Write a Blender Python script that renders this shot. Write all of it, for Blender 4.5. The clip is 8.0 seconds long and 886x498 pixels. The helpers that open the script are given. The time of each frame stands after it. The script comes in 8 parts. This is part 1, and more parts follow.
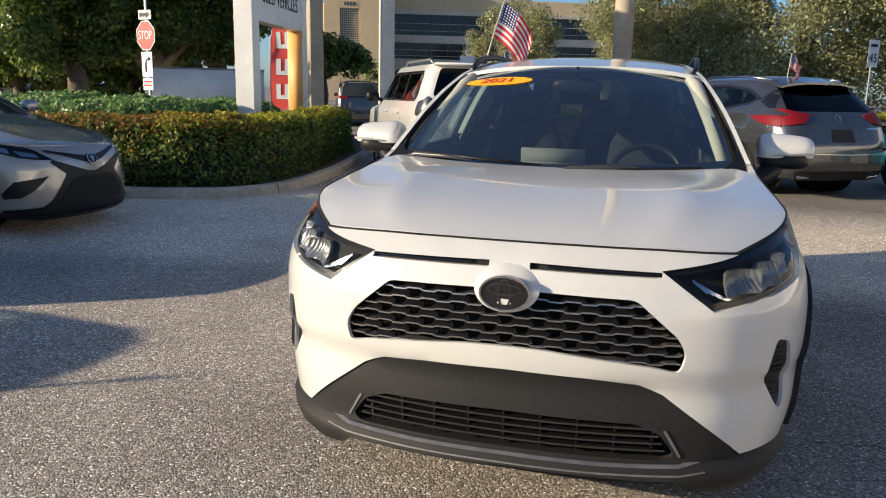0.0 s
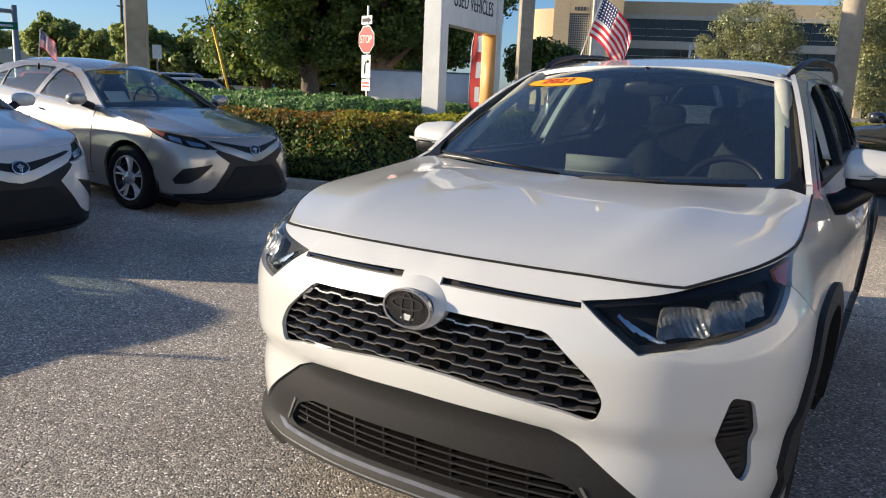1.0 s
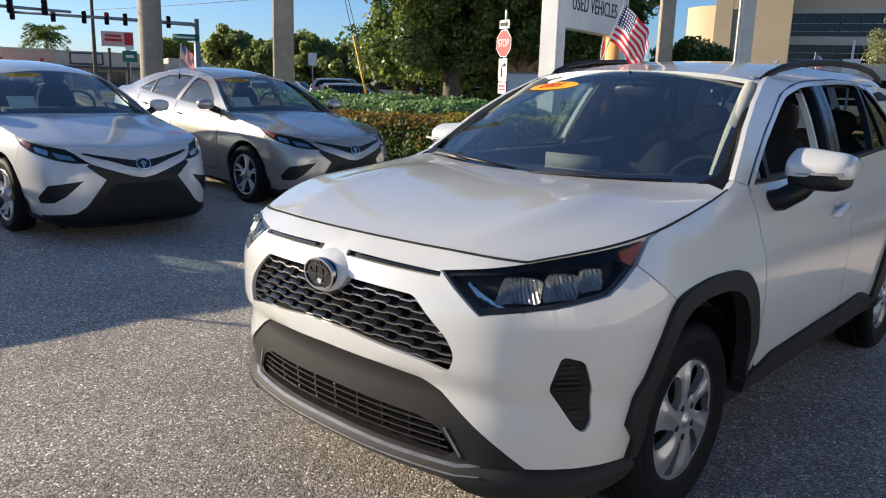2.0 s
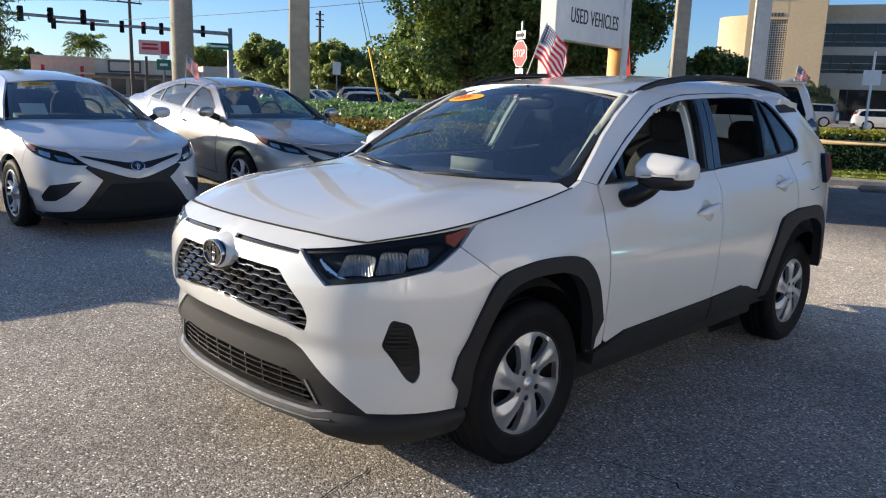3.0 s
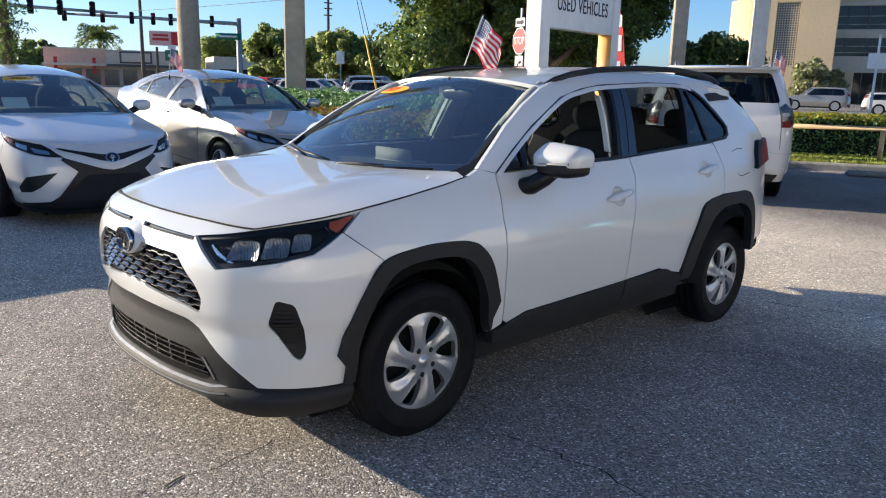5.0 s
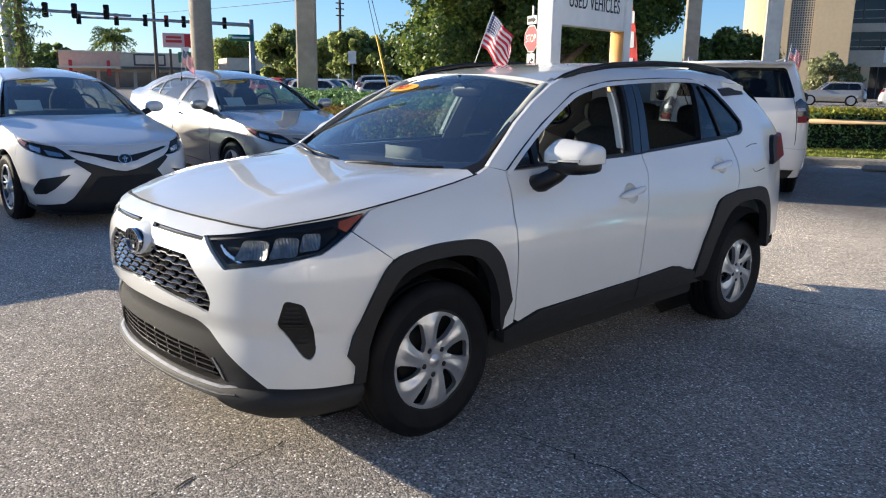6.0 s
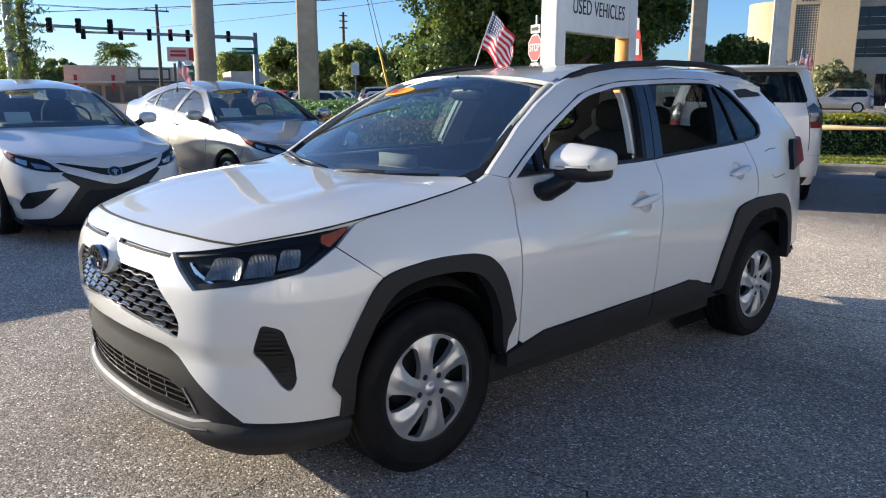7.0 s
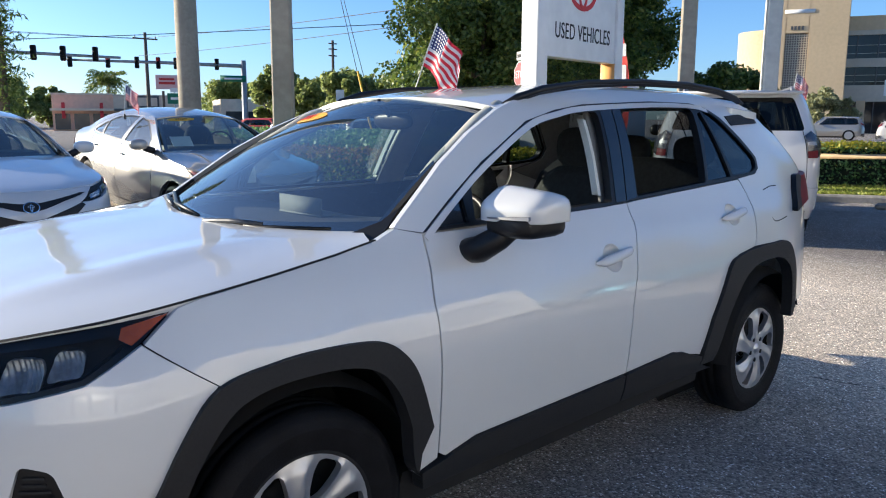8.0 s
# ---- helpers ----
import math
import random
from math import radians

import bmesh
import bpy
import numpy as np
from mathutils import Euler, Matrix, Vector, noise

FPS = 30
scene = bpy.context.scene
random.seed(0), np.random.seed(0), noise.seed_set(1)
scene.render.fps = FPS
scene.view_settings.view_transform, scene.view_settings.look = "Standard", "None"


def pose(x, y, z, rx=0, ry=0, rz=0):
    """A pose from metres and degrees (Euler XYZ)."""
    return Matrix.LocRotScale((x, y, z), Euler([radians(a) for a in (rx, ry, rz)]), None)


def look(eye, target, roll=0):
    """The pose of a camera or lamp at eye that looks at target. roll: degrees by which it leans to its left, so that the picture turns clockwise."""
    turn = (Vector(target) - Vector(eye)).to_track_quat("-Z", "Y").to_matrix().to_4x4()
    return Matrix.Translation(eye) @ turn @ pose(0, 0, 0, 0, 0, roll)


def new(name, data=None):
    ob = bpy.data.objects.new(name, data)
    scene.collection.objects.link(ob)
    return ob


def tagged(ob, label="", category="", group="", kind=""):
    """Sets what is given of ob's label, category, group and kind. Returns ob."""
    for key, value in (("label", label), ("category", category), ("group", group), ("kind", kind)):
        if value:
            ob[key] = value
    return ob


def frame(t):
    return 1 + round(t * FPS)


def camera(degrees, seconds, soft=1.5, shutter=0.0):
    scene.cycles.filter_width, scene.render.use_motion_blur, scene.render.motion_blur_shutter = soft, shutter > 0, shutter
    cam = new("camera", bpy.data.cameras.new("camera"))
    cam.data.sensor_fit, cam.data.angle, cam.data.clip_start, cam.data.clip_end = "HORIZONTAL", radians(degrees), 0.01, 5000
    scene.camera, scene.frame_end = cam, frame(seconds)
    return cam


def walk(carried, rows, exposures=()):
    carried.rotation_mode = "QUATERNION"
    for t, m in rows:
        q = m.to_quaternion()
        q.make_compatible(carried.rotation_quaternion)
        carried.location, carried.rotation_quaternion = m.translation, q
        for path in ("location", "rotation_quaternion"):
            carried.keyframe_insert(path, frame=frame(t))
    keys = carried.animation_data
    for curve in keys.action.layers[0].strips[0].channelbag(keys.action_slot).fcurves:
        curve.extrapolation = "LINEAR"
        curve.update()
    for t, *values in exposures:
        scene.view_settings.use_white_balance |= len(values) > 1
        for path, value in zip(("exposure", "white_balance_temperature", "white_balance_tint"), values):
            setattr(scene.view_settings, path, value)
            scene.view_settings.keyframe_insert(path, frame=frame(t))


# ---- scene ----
cam = camera(60.0, 8.0, soft=1.1)
PATH = [
    (0, (0.372, -3.089, 1.452), (-0.126, -1.194, 1.047), 1.2),
    (0.5, (0.653, -2.792, 1.448), (-0.104, -0.985, 1.049), 2.0),
    (1, (1.084, -2.58, 1.449), (0.068, -0.906, 1.04), 2.4),
    (1.2, (1.246, -2.557, 1.443), (0.14, -0.944, 1.025), 2.3),
    (2.3, (2.191, -2.41, 1.503), (0.821, -1.011, 1.096), 1.7),
    (2.5, (2.352, -2.383, 1.505), (0.967, -0.997, 1.103), 1.8),
    (3, (2.726, -2.391, 1.523), (1.332, -1.013, 1.125), 2.0),
    (3.5, (2.949, -2.319, 1.576), (1.557, -0.941, 1.173), 2.1),
    (4, (3.129, -2.217, 1.587), (1.736, -0.842, 1.176), 1.9),
    (4.5, (3.208, -2.183, 1.58), (1.806, -0.82, 1.159), 1.7),
    (5, (3.209, -2.161, 1.566), (1.793, -0.815, 1.136), 1.4),
    (6.5, (3.169, -2.074, 1.547), (1.72, -0.763, 1.12), 0.5),
    (7, (3.0, -1.9, 1.51), (1.546, -0.587, 1.105), 0.2),
    (7.5, (2.764, -1.549, 1.5), (1.31, -0.226, 1.13), 0.1),
    (8, (2.577, -1.096, 1.503), (1.125, 0.238, 1.167), 0.2),
]
walk(cam, [(t, look(eye, target, roll)) for t, eye, target, roll in PATH],
     [(0, .34, 6080, 8), (1.2, .39, 5820, 8), (2.5, .47, 5700, 8), (3.5, .58, 5630, 8), (4.5, .67, 5580, 8), (7.2, .66, 5500, 8), (8, .74, 5410, 8)])

# ---------------------------------------------------------------- light
SUN_ELEV, SUN_TO = radians(16.1), Vector((-0.86, -0.51))
world = bpy.data.worlds.new("sky")
scene.world = world
world.use_nodes = True
wn = world.node_tree.nodes
sky = wn.new("ShaderNodeTexSky")
sky.sky_type, sky.sun_disc = "NISHITA", False
sky.sun_elevation, sky.sun_rotation = SUN_ELEV, math.atan2(SUN_TO.x, SUN_TO.y)
sky.altitude, sky.air_density, sky.dust_density, sky.ozone_density = 800, 0.85, 1.3, 3.5
world.node_tree.links.new(sky.outputs[0], wn["Background"].inputs[0])
wn["Background"].inputs[1].default_value = 0.114
sun = new("sun", bpy.data.lights.new("sun", "SUN"))
sun.data.energy, sun.data.angle, sun.data.color = 6.1, radians(0.53), (1.0, 0.785, 0.52)
sun.matrix_world = look((SUN_TO.x * 60, SUN_TO.y * 60, 60 * math.tan(SUN_ELEV)), (0, 0, 0))


# ---------------------------------------------------------------- materials
def mat(name, base, rough=0.5, metal=0.0, vary=0.0, grain=8.0, bump=0.0, bump_scale=60.0, coat=0.0, spec=0.5, second=None, stain=0.0, stain_scale=1.2):
    """A surface: a base colour that wanders between two tones, finer grain, roughness wear and relief."""
    m = bpy.data.materials.new(name)
    m.use_nodes = True
    nt = m.node_tree
    b = nt.nodes["Principled BSDF"]
    b.inputs["Roughness"].default_value, b.inputs["Metallic"].default_value = rough, metal
    b.inputs["Specular IOR Level"].default_value = spec
    b.inputs["Coat Weight"].default_value, b.inputs["Coat Roughness"].default_value = coat, 0.018
    b.inputs["Coat IOR"].default_value = 1.68
    b.inputs["Base Color"].default_value = (*base, 1)
    co = nt.nodes.new("ShaderNodeTexCoord")
    if vary or stain or second:
        n1 = nt.nodes.new("ShaderNodeTexNoise")
        n1.inputs["Scale"].default_value, n1.inputs["Detail"].default_value = grain, 5
        nt.links.new(co.outputs["Object"], n1.inputs["Vector"])
        ramp = nt.nodes.new("ShaderNodeValToRGB")
        low = [max(0, c * (1 - vary)) for c in base]
        high = second or [min(1, c * (1 + vary)) for c in base]
        ramp.color_ramp.elements[0].color, ramp.color_ramp.elements[1].color = (*low, 1), (*high, 1)
        ramp.color_ramp.elements[0].position, ramp.color_ramp.elements[1].position = 0.32, 0.68
        nt.links.new(n1.outputs["Fac"], ramp.inputs["Fac"])
        colour = ramp.outputs["Color"]
        if stain:
            n2 = nt.nodes.new("ShaderNodeTexNoise")
            n2.inputs["Scale"].default_value, n2.inputs["Detail"].default_value = stain_scale, 6
            nt.links.new(co.outputs["Object"], n2.inputs["Vector"])
            mp = nt.nodes.new("ShaderNodeMapRange")
            mp.inputs["From Min"].default_value, mp.inputs["From Max"].default_value = 0.35, 0.7
            mp.inputs["To Min"].default_value, mp.inputs["To Max"].default_value = 1 - stain, 1 + stain * 0.4
            nt.links.new(n2.outputs["Fac"], mp.inputs["Value"])
            mul = nt.nodes.new("ShaderNodeVectorMath")
            mul.operation = "SCALE"
            nt.links.new(colour, mul.inputs[0])
            nt.links.new(mp.outputs["Result"], mul.inputs["Scale"])
            colour = mul.outputs["Vector"]
        nt.links.new(colour, b.inputs["Base Color"])
    if bump:
        n3 = nt.nodes.new("ShaderNodeTexNoise")
        n3.inputs["Scale"].default_value, n3.inputs["Detail"].default_value = bump_scale, 4
        nt.links.new(co.outputs["Object"], n3.inputs["Vector"])
        bp = nt.nodes.new("ShaderNodeBump")
        bp.inputs["Strength"].default_value, bp.inputs["Distance"].default_value = bump, 0.01
        nt.links.new(n3.outputs["Fac"], bp.inputs["Height"])
        nt.links.new(bp.outputs["Normal"], b.inputs["Normal"])
    return m


def glass_mat(name, tint, clear, rough=0.0, ior=1.5, sky_sheen=0.0):
    """A thin pane: see-through with a tint, a mirror gloss by Fresnel, and a pale share painting sky sheen."""
    m = bpy.data.materials.new(name)
    m.use_nodes = True
    nt = m.node_tree
    nt.nodes.remove(nt.nodes["Principled BSDF"])
    out = nt.nodes["Material Output"]
    tr, gl, mx, fr = (nt.nodes.new("ShaderNode" + k) for k in ("BsdfTransparent", "BsdfGlossy", "MixShader", "LayerWeight"))
    tr.inputs["Color"].default_value = (*[c * clear for c in tint], 1)
    gl.inputs["Roughness"].default_value = rough
    f0 = ((ior - 1) / (ior + 1)) ** 2
    fr.inputs["Blend"].default_value = 0.5
    pw, ml = nt.nodes.new("ShaderNodeMath"), nt.nodes.new("ShaderNodeMath")
    pw.operation, ml.operation = "POWER", "MULTIPLY_ADD"
    pw.inputs[1].default_value = 5
    ml.inputs[1].default_value, ml.inputs[2].default_value = 1 - f0, f0
    nt.links.new(fr.outputs["Facing"], pw.inputs[0])
    nt.links.new(pw.outputs[0], ml.inputs[0])
    nt.links.new(ml.outputs[0], mx.inputs[0])
    nt.links.new(tr.outputs[0], mx.inputs[1])
    nt.links.new(gl.outputs[0], mx.inputs[2])
    nt.links.new(mx.outputs[0], out.inputs["Surface"])
    # a pale diffuse share stands in for sky reflected in the pane
    if sky_sheen:
        df, mx2 = nt.nodes.new("ShaderNodeBsdfDiffuse"), nt.nodes.new("ShaderNodeMixShader")
        df.inputs["Color"].default_value = (0.55, 0.55, 0.53, 1)
        mx2.inputs[0].default_value = sky_sheen
        nt.links.new(mx.outputs[0], mx2.inputs[1])
        nt.links.new(df.outputs[0], mx2.inputs[2])
        nt.links.new(mx2.outputs[0], out.inputs["Surface"])
    return m


def leaf_mat(name, a, b, dry=None, share=0.15, rough=0.4, glow=0.45):
    """Leaves that differ from one to the next."""
    m = bpy.data.materials.new(name)
    m.use_nodes = True
    nt = m.node_tree
    p = nt.nodes["Principled BSDF"]
    p.inputs["Roughness"].default_value = rough
    geo = nt.nodes.new("ShaderNodeNewGeometry")
    ramp = nt.nodes.new("ShaderNodeValToRGB")
    e = ramp.color_ramp.elements
    e[0].color, e[1].color = (*a, 1), (*b, 1)
    e[1].position = 1 - share
    if dry:
        x = e.new(1.0)
        x.color = (*dry, 1)
    nt.links.new(geo.outputs["Random Per Island"], ramp.inputs["Fac"])
    nt.links.new(ramp.outputs["Color"], p.inputs["Base Color"])
    tl = nt.nodes.new("ShaderNodeBsdfTranslucent")
    nt.links.new(ramp.outputs["Color"], tl.inputs["Color"])
    mx = nt.nodes.new("ShaderNodeMixShader")
    mx.inputs[0].default_value = glow
    nt.links.new(p.outputs[0], mx.inputs[1])
    nt.links.new(tl.outputs[0], mx.inputs[2])
    nt.links.new(mx.outputs[0], nt.nodes["Material Output"].inputs["Surface"])
    return m


def asphalt_mat(name, a, b, speck):
    """Worn asphalt: pale stones in a dark binder, broad stains, cracks of wear; sunlit and shaded areas tinted in."""
    m = bpy.data.materials.new(name)
    m.use_nodes = True
    nt = m.node_tree
    p = nt.nodes["Principled BSDF"]
    p.inputs["Roughness"].default_value = 0.92
    p.inputs["Specular IOR Level"].default_value = 0.25
    co = nt.nodes.new("ShaderNodeTexCoord")
    vor = nt.nodes.new("ShaderNodeTexVoronoi")
    vor.inputs["Scale"].default_value = 120
    nt.links.new(co.outputs["Object"], vor.inputs["Vector"])
    hue = nt.nodes.new("ShaderNodeSeparateColor")
    nt.links.new(vor.outputs["Color"], hue.inputs[0])
    stones = nt.nodes.new("ShaderNodeValToRGB")
    e = stones.color_ramp.elements
    e[0].color, e[1].color = (*a, 1), (*b, 1)
    e[1].position = 0.94
    mid, top = e.new(0.55), e.new(0.985)
    mid.color = (*[0.5 * x + 0.5 * y for x, y in zip(a, b)], 1)
    top.color = (*speck, 1)
    nt.links.new(hue.outputs[0], stones.inputs["Fac"])
    big = nt.nodes.new("ShaderNodeTexNoise")
    big.inputs["Scale"].default_value, big.inputs["Detail"].default_value = 0.6, 8
    big.inputs["Roughness"].default_value = 0.65
    nt.links.new(co.outputs["Object"], big.inputs["Vector"])
    rng = nt.nodes.new("ShaderNodeMapRange")
    rng.inputs["From Min"].default_value, rng.inputs["From Max"].default_value = 0.3, 0.7
    rng.inputs["To Min"].default_value, rng.inputs["To Max"].default_value = 0.72, 1.15
    nt.links.new(big.outputs["Fac"], rng.inputs["Value"])
    mul = nt.nodes.new("ShaderNodeVectorMath")
    mul.operation = "SCALE"
    nt.links.new(stones.outputs["Color"], mul.inputs[0])
    nt.links.new(rng.outputs["Result"], mul.inputs["Scale"])
    # a paler band along y paints in sunlit ground, darker beyond for far shade
    at = nt.nodes.new("ShaderNodeSeparateXYZ")
    nt.links.new(co.outputs["Object"], at.inputs[0])
    wob = nt.nodes.new("ShaderNodeMath")
    wob.operation = "MULTIPLY_ADD"
    wob.inputs[1].default_value = 2.2
    nt.links.new(big.outputs["Fac"], wob.inputs[0])
    nt.links.new(at.outputs["Y"], wob.inputs[2])
    sun_band = nt.nodes.new("ShaderNodeValToRGB")
    el = sun_band.color_ramp.elements
    el[0].color, el[1].color = (1.10, 1.08, 1.05, 1), (.70, .70, .72, 1)
    el[0].position, el[1].position = .08, .80
    for pos, v in ((.20, (1.0, 1.0, 1.0, 1)), (.38, (1.0, 1.0, 1.0, 1)), (.48, (1.95, 1.88, 1.74, 1)), (.68, (1.95, 1.88, 1.74, 1))):
        el.new(pos).color = v
    span = nt.nodes.new("ShaderNodeMapRange")
    span.inputs["From Min"].default_value, span.inputs["From Max"].default_value = -2.0, 12.0
    nt.links.new(wob.outputs[0], span.inputs["Value"])
    nt.links.new(span.outputs["Result"], sun_band.inputs["Fac"])
    # ground around the crossover is tinted darker to deepen its shade, paler towards -x
    shade_tint = nt.nodes.new("ShaderNodeMapRange")
    shade_tint.interpolation_type = "SMOOTHSTEP"
    shade_tint.inputs["From Min"].default_value, shade_tint.inputs["From Max"].default_value = -2.6, 0.6
    shade_tint.inputs["To Min"].default_value, shade_tint.inputs["To Max"].default_value = 1.22, 0.90
    nt.links.new(at.outputs["X"], shade_tint.inputs["Value"])
    both = nt.nodes.new("ShaderNodeVectorMath")
    both.operation = "SCALE"
    nt.links.new(sun_band.outputs["Color"], both.inputs[0])
    nt.links.new(shade_tint.outputs["Result"], both.inputs["Scale"])
    lit_ground = nt.nodes.new("ShaderNodeVectorMath")
    lit_ground.operation = "MULTIPLY"
    nt.links.new(mul.outputs["Vector"], lit_ground.inputs[0])
    nt.links.new(both.outputs["Vector"], lit_ground.inputs[1])
    # scattered pale pebbles
    peb = nt.nodes.new("ShaderNodeTexVoronoi")
    peb.inputs["Scale"].default_value = 62
    nt.links.new(co.outputs["Object"], peb.inputs["Vector"])
    pick = nt.nodes.new("ShaderNodeSeparateColor")
    nt.links.new(peb.outputs["Color"], pick.inputs[0])
    some, near, both = (nt.nodes.new("ShaderNodeMath") for _ in range(3))
    some.operation, near.operation, both.operation = "GREATER_THAN", "LESS_THAN", "MULTIPLY"
    some.inputs[1].default_value, near.inputs[1].default_value = 0.955, 0.30
    nt.links.new(pick.outputs[1], some.inputs[0])
    nt.links.new(peb.outputs["Distance"], near.inputs[0])
    nt.links.new(some.outputs[0], both.inputs[0])
    nt.links.new(near.outputs[0], both.inputs[1])
    fin = nt.nodes.new("ShaderNodeMix")
    fin.data_type = "RGBA"
    fin.inputs[7].default_value = (*speck, 1)
    nt.links.new(both.outputs[0], fin.inputs[0])
    nt.links.new(lit_ground.outputs["Vector"], fin.inputs[6])
    nt.links.new(fin.outputs[2], p.inputs["Base Color"])
    bp = nt.nodes.new("ShaderNodeBump")
    bp.inputs["Strength"].default_value, bp.inputs["Distance"].default_value = 0.55, 0.010
    nt.links.new(vor.outputs["Distance"], bp.inputs["Height"])
    bp.invert = True
    nt.links.new(bp.outputs["Normal"], p.inputs["Normal"])
    return m


M_WHITE = mat("white_paint", (0.63, 0.632, 0.62), 0.32, coat=1.0, vary=0.015, grain=3)
M_WHITE2 = mat("white_paint_sedan", (0.58, 0.58, 0.58), 0.3, coat=1.0, vary=0.015, grain=3)
M_SILVER = mat("silver_paint", (0.38, 0.362, 0.33), 0.27, metal=0.4, coat=1.0, vary=0.03, grain=40)
M_GREY = mat("grey_paint", (0.085, 0.088, 0.094), 0.26, metal=0.7, coat=1.0, vary=0.03, grain=40)
M_TEAL = mat("teal_paint", (0.02, 0.16, 0.24), 0.3, metal=0.3, coat=1.0, vary=0.03)
M_NAVY = mat("navy_paint", (0.012, 0.018, 0.04), 0.3, coat=1.0, vary=0.05)
M_CLAD = mat("grey_plastic", (0.017, 0.017, 0.018), 0.62, spec=0.3, vary=0.12, grain=120, bump=0.15, bump_scale=900)
M_BLACK = mat("black_plastic", (0.010, 0.010, 0.011), 0.4, spec=0.3, vary=0.15, grain=60)
M_GLOSS = mat("gloss_black", (0.008, 0.008, 0.009), 0.12, coat=0.6, vary=0.1)
M_PILLAR = mat("pillar_black", (0.012, 0.012, 0.013), 0.22, spec=0.35, coat=0.25, vary=0.1)
M_WIPER = mat("wiper_grey", (0.07, 0.07, 0.072), 0.35, metal=0.3, vary=0.1)
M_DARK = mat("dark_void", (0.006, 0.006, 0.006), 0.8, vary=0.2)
M_RUBBER = mat("tyre_rubber", (0.009, 0.009, 0.010), 0.6, spec=0.12, vary=0.25, grain=14, bump=0.2, bump_scale=200)
M_ALLOY = mat("wheel_silver", (0.50, 0.50, 0.51), 0.34, metal=0.75, vary=0.05, grain=30)
M_SPOKE = mat("machined_alloy", (0.80, 0.80, 0.81), 0.32, metal=0.2, vary=0.05, grain=30)
M_CHROME = mat("chrome", (0.62, 0.62, 0.63), 0.16, metal=1.0, vary=0.03)
M_STEEL = mat("dull_steel", (0.3, 0.3, 0.31), 0.45, metal=0.8, vary=0.15, grain=20)
M_SEAT = mat("dark_seat_cloth", (0.028, 0.028, 0.030), 0.9, vary=0.25, grain=50, bump=0.3, bump_scale=300)
M_DASH = mat("dashboard_plastic", (0.032, 0.033, 0.035), 0.6, vary=0.15, grain=40, bump=0.15, bump_scale=400)
M_LINER = mat("headliner_cloth", (0.20, 0.195, 0.18), 0.9, vary=0.08, grain=40)
M_PAPER = mat("paper_sheet", (0.62, 0.63, 0.60), 0.8, vary=0.05, grain=12)
M_AMBER = mat("amber_lens", (0.42, 0.085, 0.015), 0.15, coat=0.8, vary=0.1, grain=60)
M_REDLENS = mat("red_lens", (0.16, 0.007, 0.012), 0.42, spec=0.2, coat=0.0, vary=0.15, grain=60)
M_YELLOW = mat("yellow_sticker", (0.85, 0.42, 0.01), 0.5, vary=0.04)
M_RED = mat("red_print", (0.55, 0.03, 0.03), 0.5, vary=0.05)
M_WSGLASS = glass_mat("windscreen_glass", (0.84, 0.95, 0.94), 0.9, ior=3.1, sky_sheen=0.009)
M_TINT = glass_mat("tinted_glass", (0.55, 0.65, 0.68), 0.30, ior=1.6)
M_PANE = glass_mat("side_glass", (0.82, 0.95, 0.90), 0.92, ior=2.8)
M_SHEEN = glass_mat("sky_sheen_side_glass", (0.80, 0.94, 0.90), 0.9, ior=2.6, sky_sheen=0.07)
M_PRIV = glass_mat("privacy_glass", (0.5, 0.6, 0.65), 0.10, ior=1.42)
M_TRAY = mat("grey_card", (0.13, 0.145, 0.135), 0.8, vary=0.08, grain=12)
M_BOWL = mat("lamp_reflector", (0.25, 0.25, 0.25), 0.30, metal=0.7, vary=0.35, grain=30, bump=0.4, bump_scale=60)
M_GRILLE = mat("satin_black_grille", (0.26, 0.26, 0.265), 0.26, metal=0.75, vary=0.1, grain=50)
M_MARK = mat("smoked_chrome", (0.11, 0.11, 0.115), 0.25, metal=0.9, vary=0.05)
M_LENS = glass_mat("lamp_lens", (0.9, 0.93, 0.95), 0.9, ior=1.33)


# ---------------------------------------------------------------- mesh tools
def part(name, bm, material, parent=None, label="", smooth=True):
    """Links a bmesh as one mesh object, under its thing or part."""
    me = bpy.data.meshes.new(name)
    bm.to_mesh(me)
    bm.free()
    mats = material if isinstance(material, (list, tuple)) else [material]
    for m in mats:
        me.materials.append(m)
    if smooth:
        me.polygons.foreach_set("use_smooth", [True] * len(me.polygons))
    ob = new(name, me)
    if parent:
        ob.parent = parent
    return tagged(ob, label) if label else ob


def thing(name, m=None, label="", category="", group="", kind=""):
    ob = new(name)
    ob.empty_display_size = 0.3
    if m is not None:
        ob.matrix_basis = m
    return tagged(ob, label, category, group, kind)


def smooth_curve(xs, ys):
    """A cubic through the points that never overshoots them."""
    xs, ys = np.array(xs, float), np.array(ys, float)
    h = np.diff(xs)
    d = np.diff(ys) / h
    m = np.zeros_like(xs)
    m[0], m[-1] = d[0], d[-1]
    for i in range(1, len(xs) - 1):
        if d[i - 1] * d[i] > 0:
            w1, w2 = 2 * h[i] + h[i - 1], h[i] + 2 * h[i - 1]
            m[i] = (w1 + w2) / (w1 / d[i - 1] + w2 / d[i])
    grid = np.linspace(xs[0], xs[-1], 400)
    k = np.clip(np.searchsorted(xs, grid) - 1, 0, len(xs) - 2)
    t = (grid - xs[k]) / h[k]
    v = (2 * t**3 - 3 * t * t + 1) * ys[k] + (t**3 - 2 * t * t + t) * h[k] * m[k] + (-2 * t**3 + 3 * t * t) * ys[k + 1] + (t**3 - t * t) * h[k] * m[k + 1]
    return lambda x: float(np.interp(x, grid, v))


